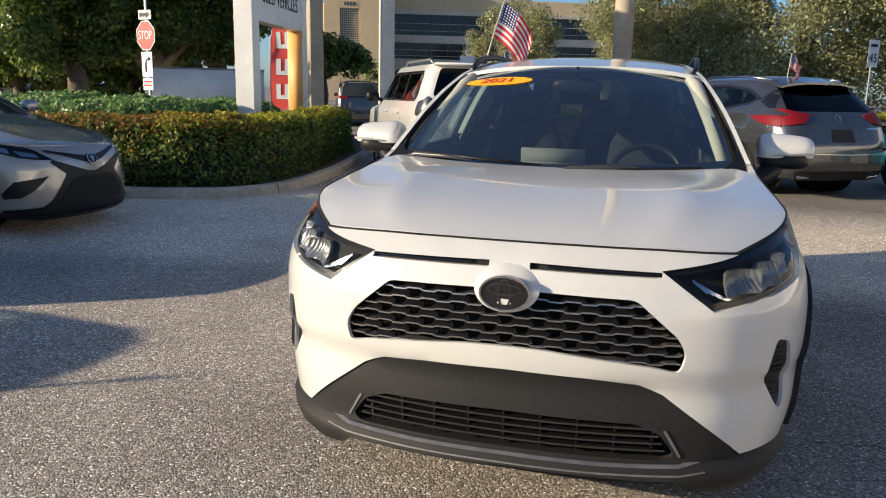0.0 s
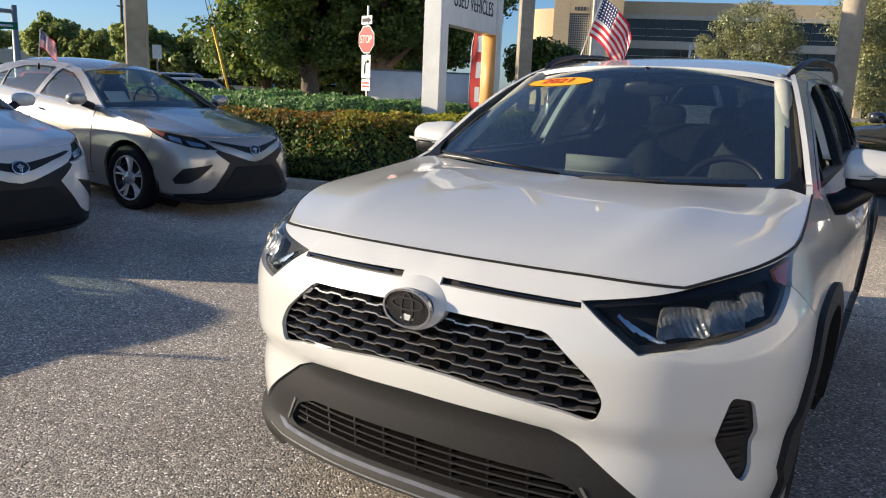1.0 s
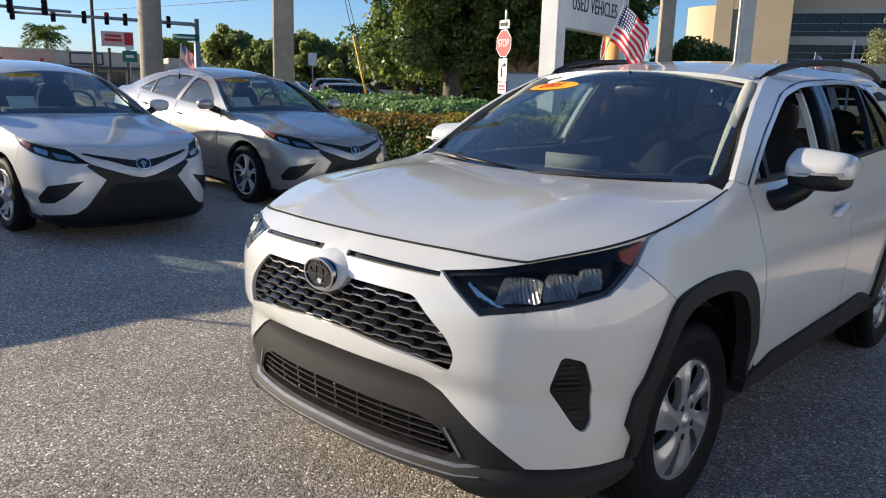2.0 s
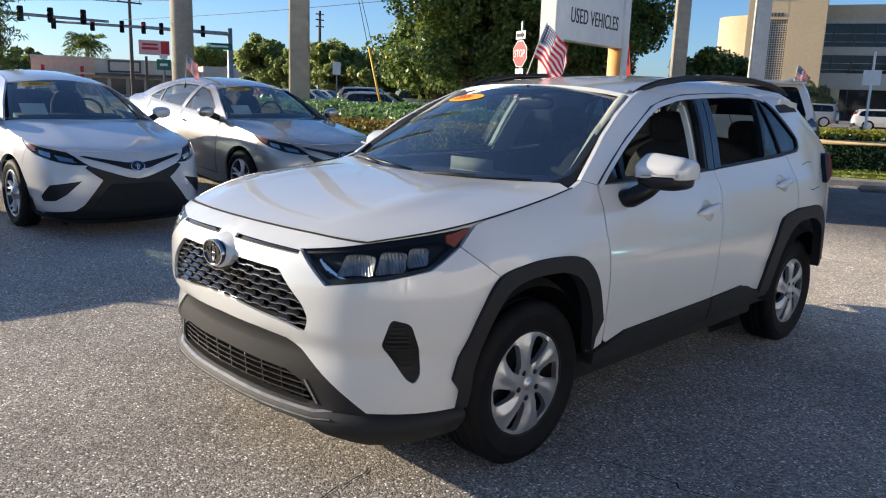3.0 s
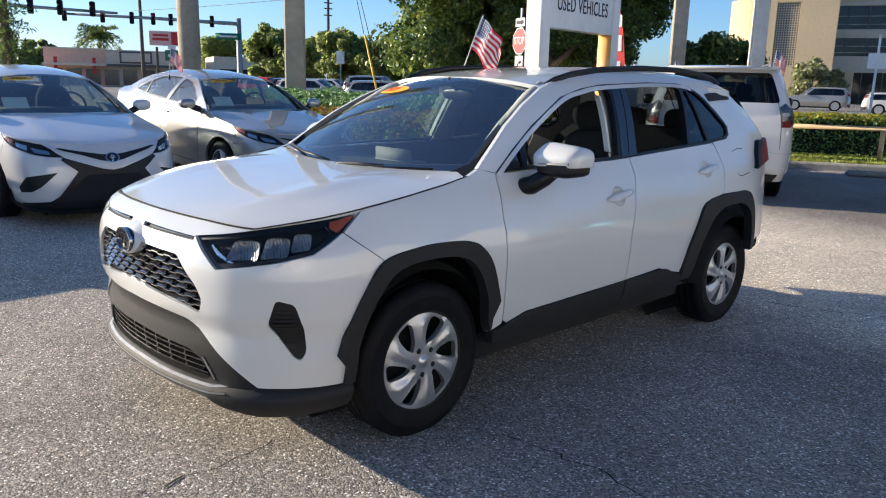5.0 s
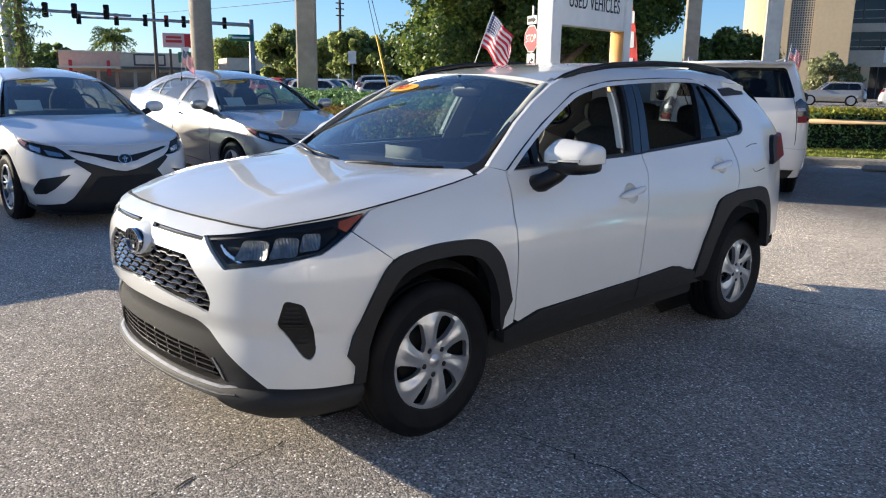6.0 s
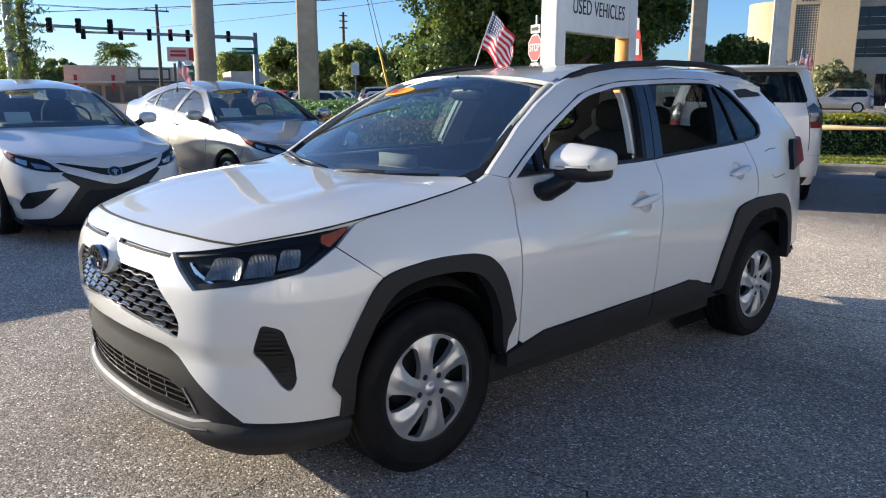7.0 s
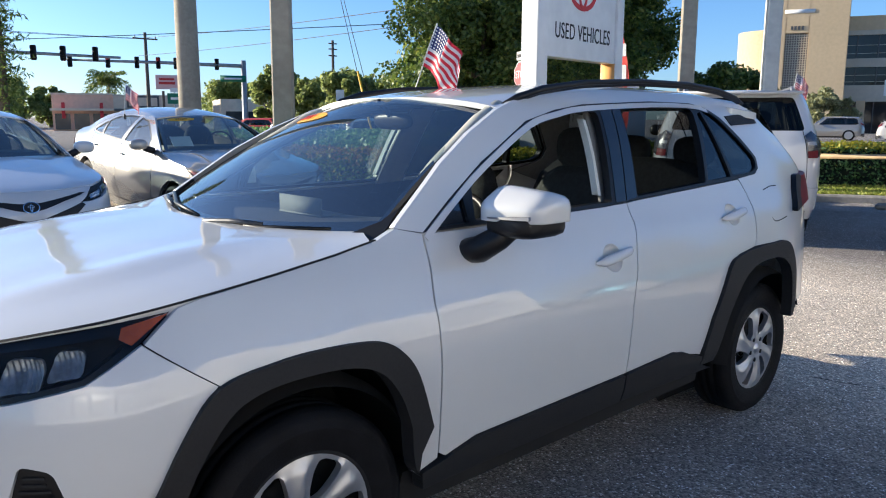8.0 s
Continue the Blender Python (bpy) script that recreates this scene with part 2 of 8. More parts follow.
class Shell:
    """A car's skin: a plan outline (half, from the nose round to the tail) and how far the skin
    stands in from it at each height, at the front, the side and the rear. s runs along the outline."""

    def __init__(self, plan, front, side, rear, s_front, s_side, s_rear):
        pts = np.array(plan, float)
        q = np.vstack([[-pts[1][0], pts[1][1]], pts, [-pts[-2][0], pts[-2][1]]])
        d = []
        for i in range(1, len(q) - 2):
            a, b, c, e = q[i - 1], q[i], q[i + 1], q[i + 2]
            for t in np.linspace(0, 1, 12, endpoint=False):
                d.append(0.5 * (2 * b + (c - a) * t + (2 * a - 5 * b + 4 * c - e) * t * t + (3 * b - a - 3 * c + e) * t**3))
        d.append(pts[-1])
        self.d = np.array(d)
        self.s = np.r_[0, np.cumsum(np.hypot(*np.diff(self.d, axis=0).T))]
        self.end = float(self.s[-1])
        self.f, self.g, self.r = (smooth_curve(*zip(*k)) for k in (front, side, rear))
        self.s0, self.s1, self.s2 = s_front, s_side, s_rear

    def plan(self, s):
        return np.array([np.interp(s, self.s, self.d[:, 0]), np.interp(s, self.s, self.d[:, 1])])

    def at(self, s, z, out=0.0, side=1):
        flip = side if s >= 0 else -side
        s = min(abs(s), self.end)
        t = self.plan(s + 0.03) - self.plan(s - 0.03)
        if s < 0.03:
            t = np.array([1.0, (s / 0.03) * t[1] / max(abs(t[0]), 1e-4)])
        if s > self.end - 0.03:
            t = np.array([-1.0, 0.0])
        t = t / np.hypot(*t)
        w = min(max((s - self.s0) / (self.s1 - self.s0), 0), 1)
        w = w * w * (3 - 2 * w)
        v = min(max((s - self.s2) / (self.end - 0.75 - self.s2), 0), 1)
        v = v * v * (3 - 2 * v)
        inset = (1 - w) * self.f(z) + w * ((1 - v) * self.g(z) + v * self.r(z))
        c = self.plan(s) + np.array([t[1], -t[0]]) * (out - inset)
        return Vector((flip * c[0], c[1], z))

    def skin(self, side=1):
        return lambda s, z, out=0.0: self.at(s, z, out, side)

    def sy(self, y):
        return float(np.interp(y, self.d[:, 1], self.s))


def dense(poly, step, closed=True):
    out = []
    n = len(poly)
    for i in range(n if closed else n - 1):
        a, b = poly[i], poly[(i + 1) % n]
        k = max(1, int(math.ceil(math.dist(a, b) / step)))
        out += [(a[0] + (b[0] - a[0]) * j / k, a[1] + (b[1] - a[1]) * j / k) for j in range(k)]
    if not closed:
        out.append(tuple(poly[-1]))
    return out


def rounded(poly, r=0.03, k=4):
    """The polygon with its corners rounded off."""
    out = []
    n = len(poly)
    for i in range(n):
        p, a, b = Vector(poly[i]), Vector(poly[i - 1]), Vector(poly[(i + 1) % n])
        ra, rb = min(r, (a - p).length * 0.45), min(r, (b - p).length * 0.45)
        u, v = p + (a - p).normalized() * ra, p + (b - p).normalized() * rb
        for j in range(k + 1):
            t = j / k
            out.append(tuple(u * (1 - t) ** 2 + p * 2 * t * (1 - t) + v * t * t))
    return out


def in_poly(px, py, poly):
    q = np.array(poly)
    x1, y1 = q[:, 0], q[:, 1]
    x2, y2 = np.roll(x1, -1), np.roll(y1, -1)
    px, py = np.asarray(px)[:, None], np.asarray(py)[:, None]
    cond = ((y1 > py) != (y2 > py)) & (px < (x2 - x1) * (py - y1) / np.where(y2 == y1, 1e-12, y2 - y1) + x1)
    return cond.sum(1) % 2 == 1


def panel(fn, outline, holes=(), step=0.05, edge=0.03, depth=0.012, out=0.0):
    """A sheet on the surface fn(u, v, out), cut to the outline and with holes, its rims turned in by depth."""
    from mathutils.geometry import delaunay_2d_cdt
    loops = [dense(outline, edge)] + [dense(h, edge) for h in holes]
    pts, edges = [], []
    for lp in loops:
        k = len(pts)
        pts += lp
        edges += [(k + i, k + (i + 1) % len(lp)) for i in range(len(lp))]
    rim = np.array(pts)
    lo, hi = rim.min(0), rim.max(0)
    gx, gy = np.meshgrid(np.arange(lo[0] + step / 2, hi[0], step), np.arange(lo[1] + step / 2, hi[1], step))
    gx, gy = gx.ravel(), gy.ravel()
    keep = in_poly(gx, gy, loops[0]) if len(gx) else np.zeros(0, bool)
    for h in loops[1:]:
        keep &= ~in_poly(gx, gy, h)
    gx, gy = gx[keep], gy[keep]
    if len(gx):
        far = np.min(np.hypot(gx[:, None] - rim[None, :, 0], gy[:, None] - rim[None, :, 1]), axis=1) > step * 0.4
        pts = pts + list(zip(gx[far], gy[far]))
    vs, _, fs, *_ = delaunay_2d_cdt([Vector(p) for p in pts], edges, [], 0, 1e-6)
    cen = np.array([[sum(vs[i][k] for i in f) / len(f) for k in (0, 1)] for f in fs])
    ok = in_poly(cen[:, 0], cen[:, 1], loops[0])
    for h in loops[1:]:
        ok &= ~in_poly(cen[:, 0], cen[:, 1], h)
    bm = bmesh.new()
    bv = [bm.verts.new(fn(v[0], v[1], out)) for v in vs]
    mid = vs[fs[int(np.argmax(ok))][0]]
    for f, good in zip(fs, ok):
        a, c, d = (vs[i] for i in f[:3])
        if good and abs((c[0] - a[0]) * (d[1] - a[1]) - (c[1] - a[1]) * (d[0] - a[0])) > 2e-7:
            try:
                bm.faces.new([bv[i] for i in f])
            except ValueError:
                pass
    bm.faces.ensure_lookup_table()
    f0 = bm.faces[len(bm.faces) // 2]
    i0 = [bv.index(v) for v in f0.verts]
    c0 = vs[i0[0]]
    f0.normal_update()
    way = fn(c0[0], c0[1], 0.02) - fn(c0[0], c0[1], 0.0)
    # all triangles come out with one winding; turn them outwards if need be
    turn = f0.normal.dot(way) < 0
    if turn:
        bmesh.ops.reverse_faces(bm, faces=bm.faces[:])
    if depth:
        border = [e for e in bm.edges if len(e.link_faces) == 1]
        where = {bv[i]: vs[i] for i in range(len(vs))}
        back = {}
        for e in border:
            for v in e.verts:
                if v not in back:
                    p = where[v]
                    back[v] = bm.verts.new(fn(p[0], p[1], out - depth))
        for e in border:
            f = e.link_faces[0]
            ring = list(f.verts)
            a, b = e.verts
            if ring[(ring.index(a) + 1) % len(ring)] != b:
                a, b = b, a
            e.smooth = False
            bm.faces.new((b, a, back[a], back[b]))
    bmesh.ops.delete(bm, geom=[v for v in bm.verts if not v.link_faces], context="VERTS")
    return bm


def ribbon(fn, line, width, out=0.001, depth=0.006, step=0.03):
    """A narrow strip along a line on the surface."""
    pts = dense(line, step, closed=False)
    left, right = [], []
    for i, p in enumerate(pts):
        a, b = pts[max(i - 1, 0)], pts[min(i + 1, len(pts) - 1)]
        d = Vector((b[0] - a[0], b[1] - a[1])).normalized() * width / 2
        left.append((p[0] - d.y, p[1] + d.x))
        right.append((p[0] + d.y, p[1] - d.x))
    return panel(fn, left + right[::-1], step=1.0, edge=step, depth=depth, out=out)


def box(sx, sy, sz, c=(0, 0, 0), bevel=0.0, rot=None, bm=None):
    """A box of those sizes about c, its edges bevelled; added to bm if given."""
    b = bmesh.new()
    bmesh.ops.create_cube(b, size=1)
    bmesh.ops.scale(b, vec=(sx, sy, sz), verts=b.verts)
    if bevel:
        bmesh.ops.bevel(b, geom=b.edges[:], offset=bevel, segments=2, affect="EDGES")
    m = Matrix.Translation(c) @ (rot.to_4x4() if rot else Matrix())
    bmesh.ops.transform(b, matrix=m, verts=b.verts)
    return merge(bm, b)


def merge(bm, b):
    if bm is None:
        return b
    me = bpy.data.meshes.new("tmp")
    b.to_mesh(me)
    b.free()
    bm.from_mesh(me)
    bpy.data.meshes.remove(me)
    return bm


def lathe(profile, n=48, axis="X", c=(0, 0, 0), bm=None, arc=None):
    """A solid of revolution; profile: (radius, along) pairs."""
    b = bmesh.new()
    rings = []
    full = arc is None
    a0, a1 = (0, 2 * math.pi) if full else arc
    for k in range(n if full else n + 1):
        a = a0 + (a1 - a0) * k / n
        row = []
        for r, h in profile:
            u, v = r * math.cos(a), r * math.sin(a)
            p = {"X": (h, u, v), "Y": (u, h, v), "Z": (u, v, h)}[axis]
            row.append(b.verts.new(Vector(p) + Vector(c)))
        rings.append(row)
    for k in range(len(rings) if full else len(rings) - 1):
        p, q = rings[k], rings[(k + 1) % len(rings)]
        for i in range(len(profile) - 1):
            if profile[i][0] == 0 and profile[i + 1][0] == 0:
                continue
            b.faces.new((p[i], p[i + 1], q[i + 1], q[i]))
    bmesh.ops.remove_doubles(b, verts=b.verts, dist=1e-5)
    bmesh.ops.recalc_face_normals(b, faces=b.faces)
    return merge(bm, b)


def tube(points, radius, n=8, bm=None, flat=1.0):
    """A round bar along points; radius: one value or one per point."""
    b = bmesh.new()
    rings = []
    pts = [Vector(p) for p in points]
    for i, p in enumerate(pts):
        d = (pts[min(i + 1, len(pts) - 1)] - pts[max(i - 1, 0)]).normalized()
        up = Vector((0, 0, 1)) if abs(d.z) < 0.95 else Vector((1, 0, 0))
        u = d.cross(up).normalized()
        v = u.cross(d)
        r = radius[i] if isinstance(radius, (list, tuple)) else radius
        rings.append([b.verts.new(p + (u * math.cos(2 * math.pi * k / n) + v * flat * math.sin(2 * math.pi * k / n)) * r) for k in range(n)])
    for p, q in zip(rings, rings[1:]):
        for k in range(n):
            b.faces.new((p[k], p[(k + 1) % n], q[(k + 1) % n], q[k]))
    b.faces.new(rings[0])
    b.faces.new(rings[-1][::-1])
    bmesh.ops.recalc_face_normals(b, faces=b.faces)
    return merge(bm, b)


def blob(rx, ry, rz, c=(0, 0, 0), p=2.6, n=20, bm=None):
    """A rounded box: a superellipsoid."""
    b = bmesh.new()
    bmesh.ops.create_uvsphere(b, u_segments=n, v_segments=n // 2 + 2, radius=1)
    for v in b.verts:
        k = (abs(v.co.x) ** p + abs(v.co.y) ** p + abs(v.co.z) ** p) ** (-1 / p)
        v.co = Vector((v.co.x * k * rx, v.co.y * k * ry, v.co.z * k * rz)) + Vector(c)
    return merge(bm, b)


def text_mesh(words, size, m, depth=0.002, align="CENTER", spread=1.0):
    """Lettering as a mesh, in the plane of m."""
    cu = bpy.data.curves.new("lettering", "FONT")
    cu.body, cu.size, cu.extrude, cu.align_x, cu.align_y = words, size, depth, align, "CENTER"
    cu.space_character = spread
    ob = new("lettering", cu)
    bpy.context.view_layer.update()
    me = bpy.data.meshes.new_from_object(ob.evaluated_get(bpy.context.evaluated_depsgraph_get()))
    bpy.data.objects.remove(ob)
    bpy.data.curves.remove(cu)
    b = bmesh.new()
    b.from_mesh(me)
    bpy.data.meshes.remove(me)
    bmesh.ops.transform(b, matrix=m, verts=b.verts)
    return b


def grid_sheet(fn, nu, nv):
    """A sheet of nu by nv quads over fn(u, v), u and v from 0 to 1."""
    b = bmesh.new()
    g = [[b.verts.new(fn(i / nu, j / nv)) for j in range(nv + 1)] for i in range(nu + 1)]
    for i in range(nu):
        for j in range(nv):
            b.faces.new((g[i][j], g[i + 1][j], g[i + 1][j + 1], g[i][j + 1]))
    return b


# ---------------------------------------------------------------- the white crossover in the middle
def mirrored(half):
    """The whole outline from its half at s >= 0, which starts and ends at s = 0."""
    return list(half) + [(-s, z) for s, z in half[::-1] if s > 1e-6]


def spline(pts, n=5):
    """A smooth line through the points."""
    out = []
    for i in range(len(pts) - 1):
        a, b, c, d = (Vector(pts[min(max(k, 0), len(pts) - 1)]) for k in (i - 1, i, i + 1, i + 2))
        for j in range(n):
            t = j / n
            p = .5 * (2 * b + (c - a) * t + (2 * a - 5 * b + 4 * c - d) * t * t + (3 * b - a - 3 * c + d) * t**3)
            out.append((p.x, p.y))
    return out + [pts[-1]]


def cover(wheel_ob, c, rim, face, side):
    """A wheel cover: a disc with six slanted openings, its blades twisted."""
    r1 = rim - .006

    def fn(u, v, out=0.0):
        r, a = math.hypot(u, v), math.atan2(v, u)
        t = r / r1
        blade = ((a - .30 + .38 * t) / (math.pi / 3)) % 1.0
        ramp = (blade - .5) * (1 if blade < .92 else -8) if blade < .92 else .42 - (blade - .92) * 11.5
        h = face + .016 * math.sqrt(max(0, 1 - .75 * t * t)) - .006 + .014 * max(0, 1 - abs(blade - .55) / .22) * min(1, max(0, (t - .25) * 3)) * min(1, max(0, (.97 - t) * 6)) + .020 * ramp * min(1, max(0, (t - .22) * 2.2)) * min(1, (1.02 - t) * 5)
        return c + Vector((side * (h + out), u, v))

    holes = []
    for i in range(6):
        a0 = i * math.pi / 3 + .42
        hole = []
        for t, w in ((.34, -.02), (.42, -.20), (.56, -.30), (.74, -.31), (.88, -.29), (.925, -.22), (.925, .02), (.90, .12), (.76, .15), (.54, .15), (.40, .10)):
            a = a0 + w - .30 * t
            hole.append((r1 * t * math.cos(a), r1 * t * math.sin(a)))
        holes.append(rounded(hole, .008, 3))
    disc = [(r1 * math.cos(2 * math.pi * k / 60), r1 * math.sin(2 * math.pi * k / 60)) for k in range(60)]
    part("wheel_cover", panel(fn, disc, holes, step=.009, edge=.007, depth=.026), M_ALLOY, wheel_ob, "silver cover with six slanted openings")


def wheel(thing_ob, x, y, r, rim, width, side, style, lift=0.0):
    """A tyre on its rim with spokes; side: +1 or -1, the way the face looks along x."""
    w = width / 2
    zc = r - 0.012 + lift
    c = Vector((x, y, zc))
    k = r - rim
    prof = [(rim - 0.01, -w * 0.8), (rim + k * 0.25, -w * 0.98), (rim + k * 0.6, -w), (r - 0.03, -w * 0.95), (r - 0.008, -w * 0.82), (r, -w * 0.68)]
    for g in (-0.42, -0.05, 0.33):
        prof += [(r, w * (g - 0.02)), (r - 0.008, w * (g + 0.0)), (r - 0.008, w * (g + 0.06)), (r, w * (g + 0.08))]
    prof += [(r, w * 0.68), (r - 0.008, w * 0.82), (r - 0.03, w * 0.95), (r - 0.045, w * 0.965), (rim + k * 0.6, w), (rim + k * 0.55, w * 0.985), (rim + k * 0.25, w * 0.98), (rim - 0.01, w * 0.8)]
    b = lathe([(q, h * side) for q, h in prof], 56, "X")
    for v in b.verts:
        if v.co.z < -(r - 0.014):
            v.co.z = -(r - 0.014) + (v.co.z + r - 0.014) * 0.1
    bmesh.ops.translate(b, vec=c, verts=b.verts)
    tyre = part("tyre", b, M_RUBBER, thing_ob)
    face = w * 0.80
    b = lathe([(rim - 0.06, side * (face - 0.10)), (rim - 0.012, side * (face - 0.06)), (rim - 0.014, side * (face - 0.004)), (rim - 0.004, side * (face + 0.008)), (rim + 0.006, side * (face + 0.004)), (rim + 0.004, side * (face - 0.03))], 56, "X", c)
    ring = part("rim", b, M_DARK if style == "cover" else M_GLOSS, thing_ob)
    if style != "cover":
        part("rim_lip", lathe([(rim - .012, side * (face - .002)), (rim - .006, side * (face + .009)), (rim + .004, side * (face + .008)), (rim + .006, side * (face - .002))], 56, "X", c), M_ALLOY, thing_ob, "bright machined rim edge")
    b = lathe([(0, side * (face - 0.085)), (rim - 0.03, side * (face - 0.085)), (rim - 0.01, side * (face - 0.06))], 40, "X", c)
    part("brake_backing", b, M_DARK, thing_ob)
    b = lathe([(0.05, side * (face - 0.07)), (rim * 0.62, side * (face - 0.07)), (rim * 0.62, side * (face - 0.08))], 40, "X", c)
    part("brake_disc", b, M_DARK, thing_ob)
    if style == "cover":
        cover(thing_ob, c, rim, face, side)
    n, pairs = (0, False) if style == "cover" else (5, True)
    for i in range(n):
        a = 2 * math.pi * i / n + 0.25
        for sub in ((0,) if not pairs else (-0.17, 0.17)):
            b = bmesh.new()
            rows = []
            for j in range(9):
                t = j / 8
                rr = 0.045 + (rim - 0.052) * t
                if pairs:
                    half, lean, crown = 0.006 + 0.004 * t, sub * (0.25 + 0.75 * t), 0.005
                    lift = -0.012 * math.sin(math.pi * t)
                else:
                    half, lean, crown = 0.034 + 0.022 * t**0.8, -0.10 * math.sin(t * 1.6), 0.014 * (1 - 0.3 * t)
                    lift = 0.010 * (1 - t) - 0.006 * math.sin(math.pi * t)
                row = []
                for q in (-1, -0.82, -0.1, 0.12, 0.82, 1):
                    th = a + lean + q * half / max(rr, 0.07)
                    h = face - 0.004 + lift + (crown * (1 - abs(q)) if abs(q) < 0.9 else -0.03)
                    if q == 1 and not pairs:
                        h = face - 0.02
                    row.append(b.verts.new(c + Vector((side * h, rr * math.cos(th), rr * math.sin(th)))))
                rows.append(row)
            for p, q in zip(rows, rows[1:]):
                for m in range(5):
                    b.faces.new((p[m], p[m + 1], q[m + 1], q[m]))
            bmesh.ops.recalc_face_normals(b, faces=b.faces)
            if sum((f.normal.x for f in b.faces)) * side < 0:
                bmesh.ops.reverse_faces(b, faces=b.faces[:])
            part("spoke", b, M_SPOKE, thing_ob)
    kc = .6 if style == "cover" else 1
    b = lathe([(0.075 * kc, side * (face - 0.03)), (0.068 * kc, side * (face + 0.002)), (0.05 * kc, side * (face + 0.010)), (0.034 * kc, side * (face + 0.012)), (0.031 * kc, side * (face + 0.018)), (0, side * (face + 0.021))], 32, "X", c)
    part("centre_cap", b, M_ALLOY, thing_ob)
    for i in range(5):
        a = 2 * math.pi * (i + 0.5) / 5 + 0.2
        nr = .060 if style == "cover" else .052
        b = lathe([(0.013, side * (face - 0.02)), (0.012, side * (face + 0.012)), (0, side * (face + 0.014))], 10, "X", c + Vector((0, nr * math.cos(a), nr * math.sin(a))))
        part("wheel_nut", b, M_BLACK if style == "cover" else M_STEEL, thing_ob)
    return tyre


def oval(fn, s, z, ra, rb, n=36):
    return [(s + ra * math.cos(2 * math.pi * i / n), z + rb * math.sin(2 * math.pi * i / n)) for i in range(n)]


rav = thing("crossover_car", pose(0, 0, 0), "clean white compact crossover with grey cladding, parked on asphalt", "car")
RS = Shell(
    [(0, -.945), (.25, -.932), (.5, -.887), (.668, -.82), (.796, -.705), (.880, -.565), (.920, -.39), (.928, -.1), (.926, .4), (.923, 1.2), (.92, 2.2), (.915, 2.8), (.90, 3.2), (.86, 3.45), (.75, 3.6), (.5, 3.66), (0, 3.68)],
    [(.18, .05), (.25, .005), (.30, 0), (.36, .03), (.5, .02), (.6, .03), (.66, 0), (.8, 0), (.9, .02), (.97, .06), (1.02, .13), (1.1, .25), (1.7, .8)],
    [(.18, .09), (.25, .06), (.36, .045), (.45, .02), (.62, .005), (.75, 0), (.88, .012), (.98, .045), (1.06, .075), (1.13, .115), (1.2, .145), (1.3, .185), (1.4, .23), (1.5, .285), (1.57, .335), (1.63, .42), (1.7, .6)],
    [(.18, .36), (.3, .23), (.45, .12), (.6, .125), (.8, .13), (.95, .135), (1.05, .14), (1.2, .165), (1.4, .31), (1.6, .50), (1.7, .6)], .75, 1.35, 4.40)
F = RS.skin(1)

GRILLE = mirrored([(0, .886), (.375, .876), (.50, .77), (.529, .72), (.513, .664), (.44, .679), (.12, .711), (0, .714)])
FOG = [(0.846, 0.747), (0.917, 0.729), (0.952, 0.625), (0.960, 0.535), (0.937, 0.499), (0.907, 0.515), (0.811, 0.645)]
LAMP = [(.452, .953), (.60, .847), (0.821, 0.880), (0.993, 0.913), (1.117, 0.979), (1.226, 1.056), (1.028, 1.026), (0.748, 0.993)]
SLIT = [(.062, .943), (.452, .937), (.452, .952), (.062, .961)]
FLARE_F = [(1.116, 0.382), (1.119, 0.456), (1.082, 0.506), (1.104, 0.581), (1.194, 0.755), (1.290, 0.862), (1.453, 0.893), (1.608, 0.898), (1.772, 0.884), (1.850, 0.842), (1.909, 0.759), (1.972, 0.580), (1.929, 0.504), (1.924, 0.434)]
FLARE_F_IN = [(1.932, 0.425), (1.906, 0.464), (1.894, 0.514), (1.884, 0.604), (1.843, 0.704), (1.778, 0.789), (1.688, 0.829), (1.557, 0.841), (1.406, 0.831), (1.305, 0.786), (1.219, 0.666), (1.169, 0.526), (1.164, 0.406), (1.164, 0.382)]
FLARE_R = [(3.617, 0.400), (3.637, 0.500), (3.683, 0.617), (3.808, 0.829), (3.918, 0.877), (4.076, 0.893), (4.269, 0.897), (4.412, 0.893), (4.494, 0.828), (4.589, 0.617), (4.612, 0.520), (4.604, 0.468)]
FLARE_R_IN = [(4.556, 0.468), (4.538, 0.550), (4.479, 0.700), (4.419, 0.775), (4.319, 0.820), (4.139, 0.824), (4.018, 0.800), (3.918, 0.740), (3.818, 0.600), (3.758, 0.450), (3.738, 0.400)]

face = [(0, 1.008), (.25, 1.008), (.45, 1.004), (.735, .994), (.449, .956)] + LAMP[1:5] + [(1.128, .984), (1.292, .866)] + FLARE_F[4::-1] + [(.76, .384), (.474, .588), (.40, .618), (.25, .632), (0, .64)]
face_out = mirrored(face)
bm = panel(F, face_out, [rounded(GRILLE, .02), rounded(FOG, .02), [(-s, z) for s, z in rounded(FOG, .02)], SLIT, [(-s, z) for s, z in SLIT]], step=.035, edge=.02, depth=.014)
bumper = part("bumper_cover", bm, M_WHITE, rav)

# hood
edge_sz = [(.735, .998), (0.882, 1.017), (1.029, 1.035), (1.154, 1.053), (1.289, 1.074), (1.507, 1.099), (1.708, 1.125), (1.859, 1.150)]
edge_p = [F(s, z) for s, z in edge_sz] + [Vector((.745, .275, 1.158)), Vector((.70, .305, 1.160))]
ex = smooth_curve([p.y for p in edge_p], [p.x for p in edge_p])
ez = smooth_curve([p.y for p in edge_p], [p.z for p in edge_p])
Y0, Y1 = edge_p[0].y, edge_p[-1].y
zc_hood = smooth_curve([0, .15, .4, .7, 1], [1.010, 1.052, 1.099, 1.133, 1.149])


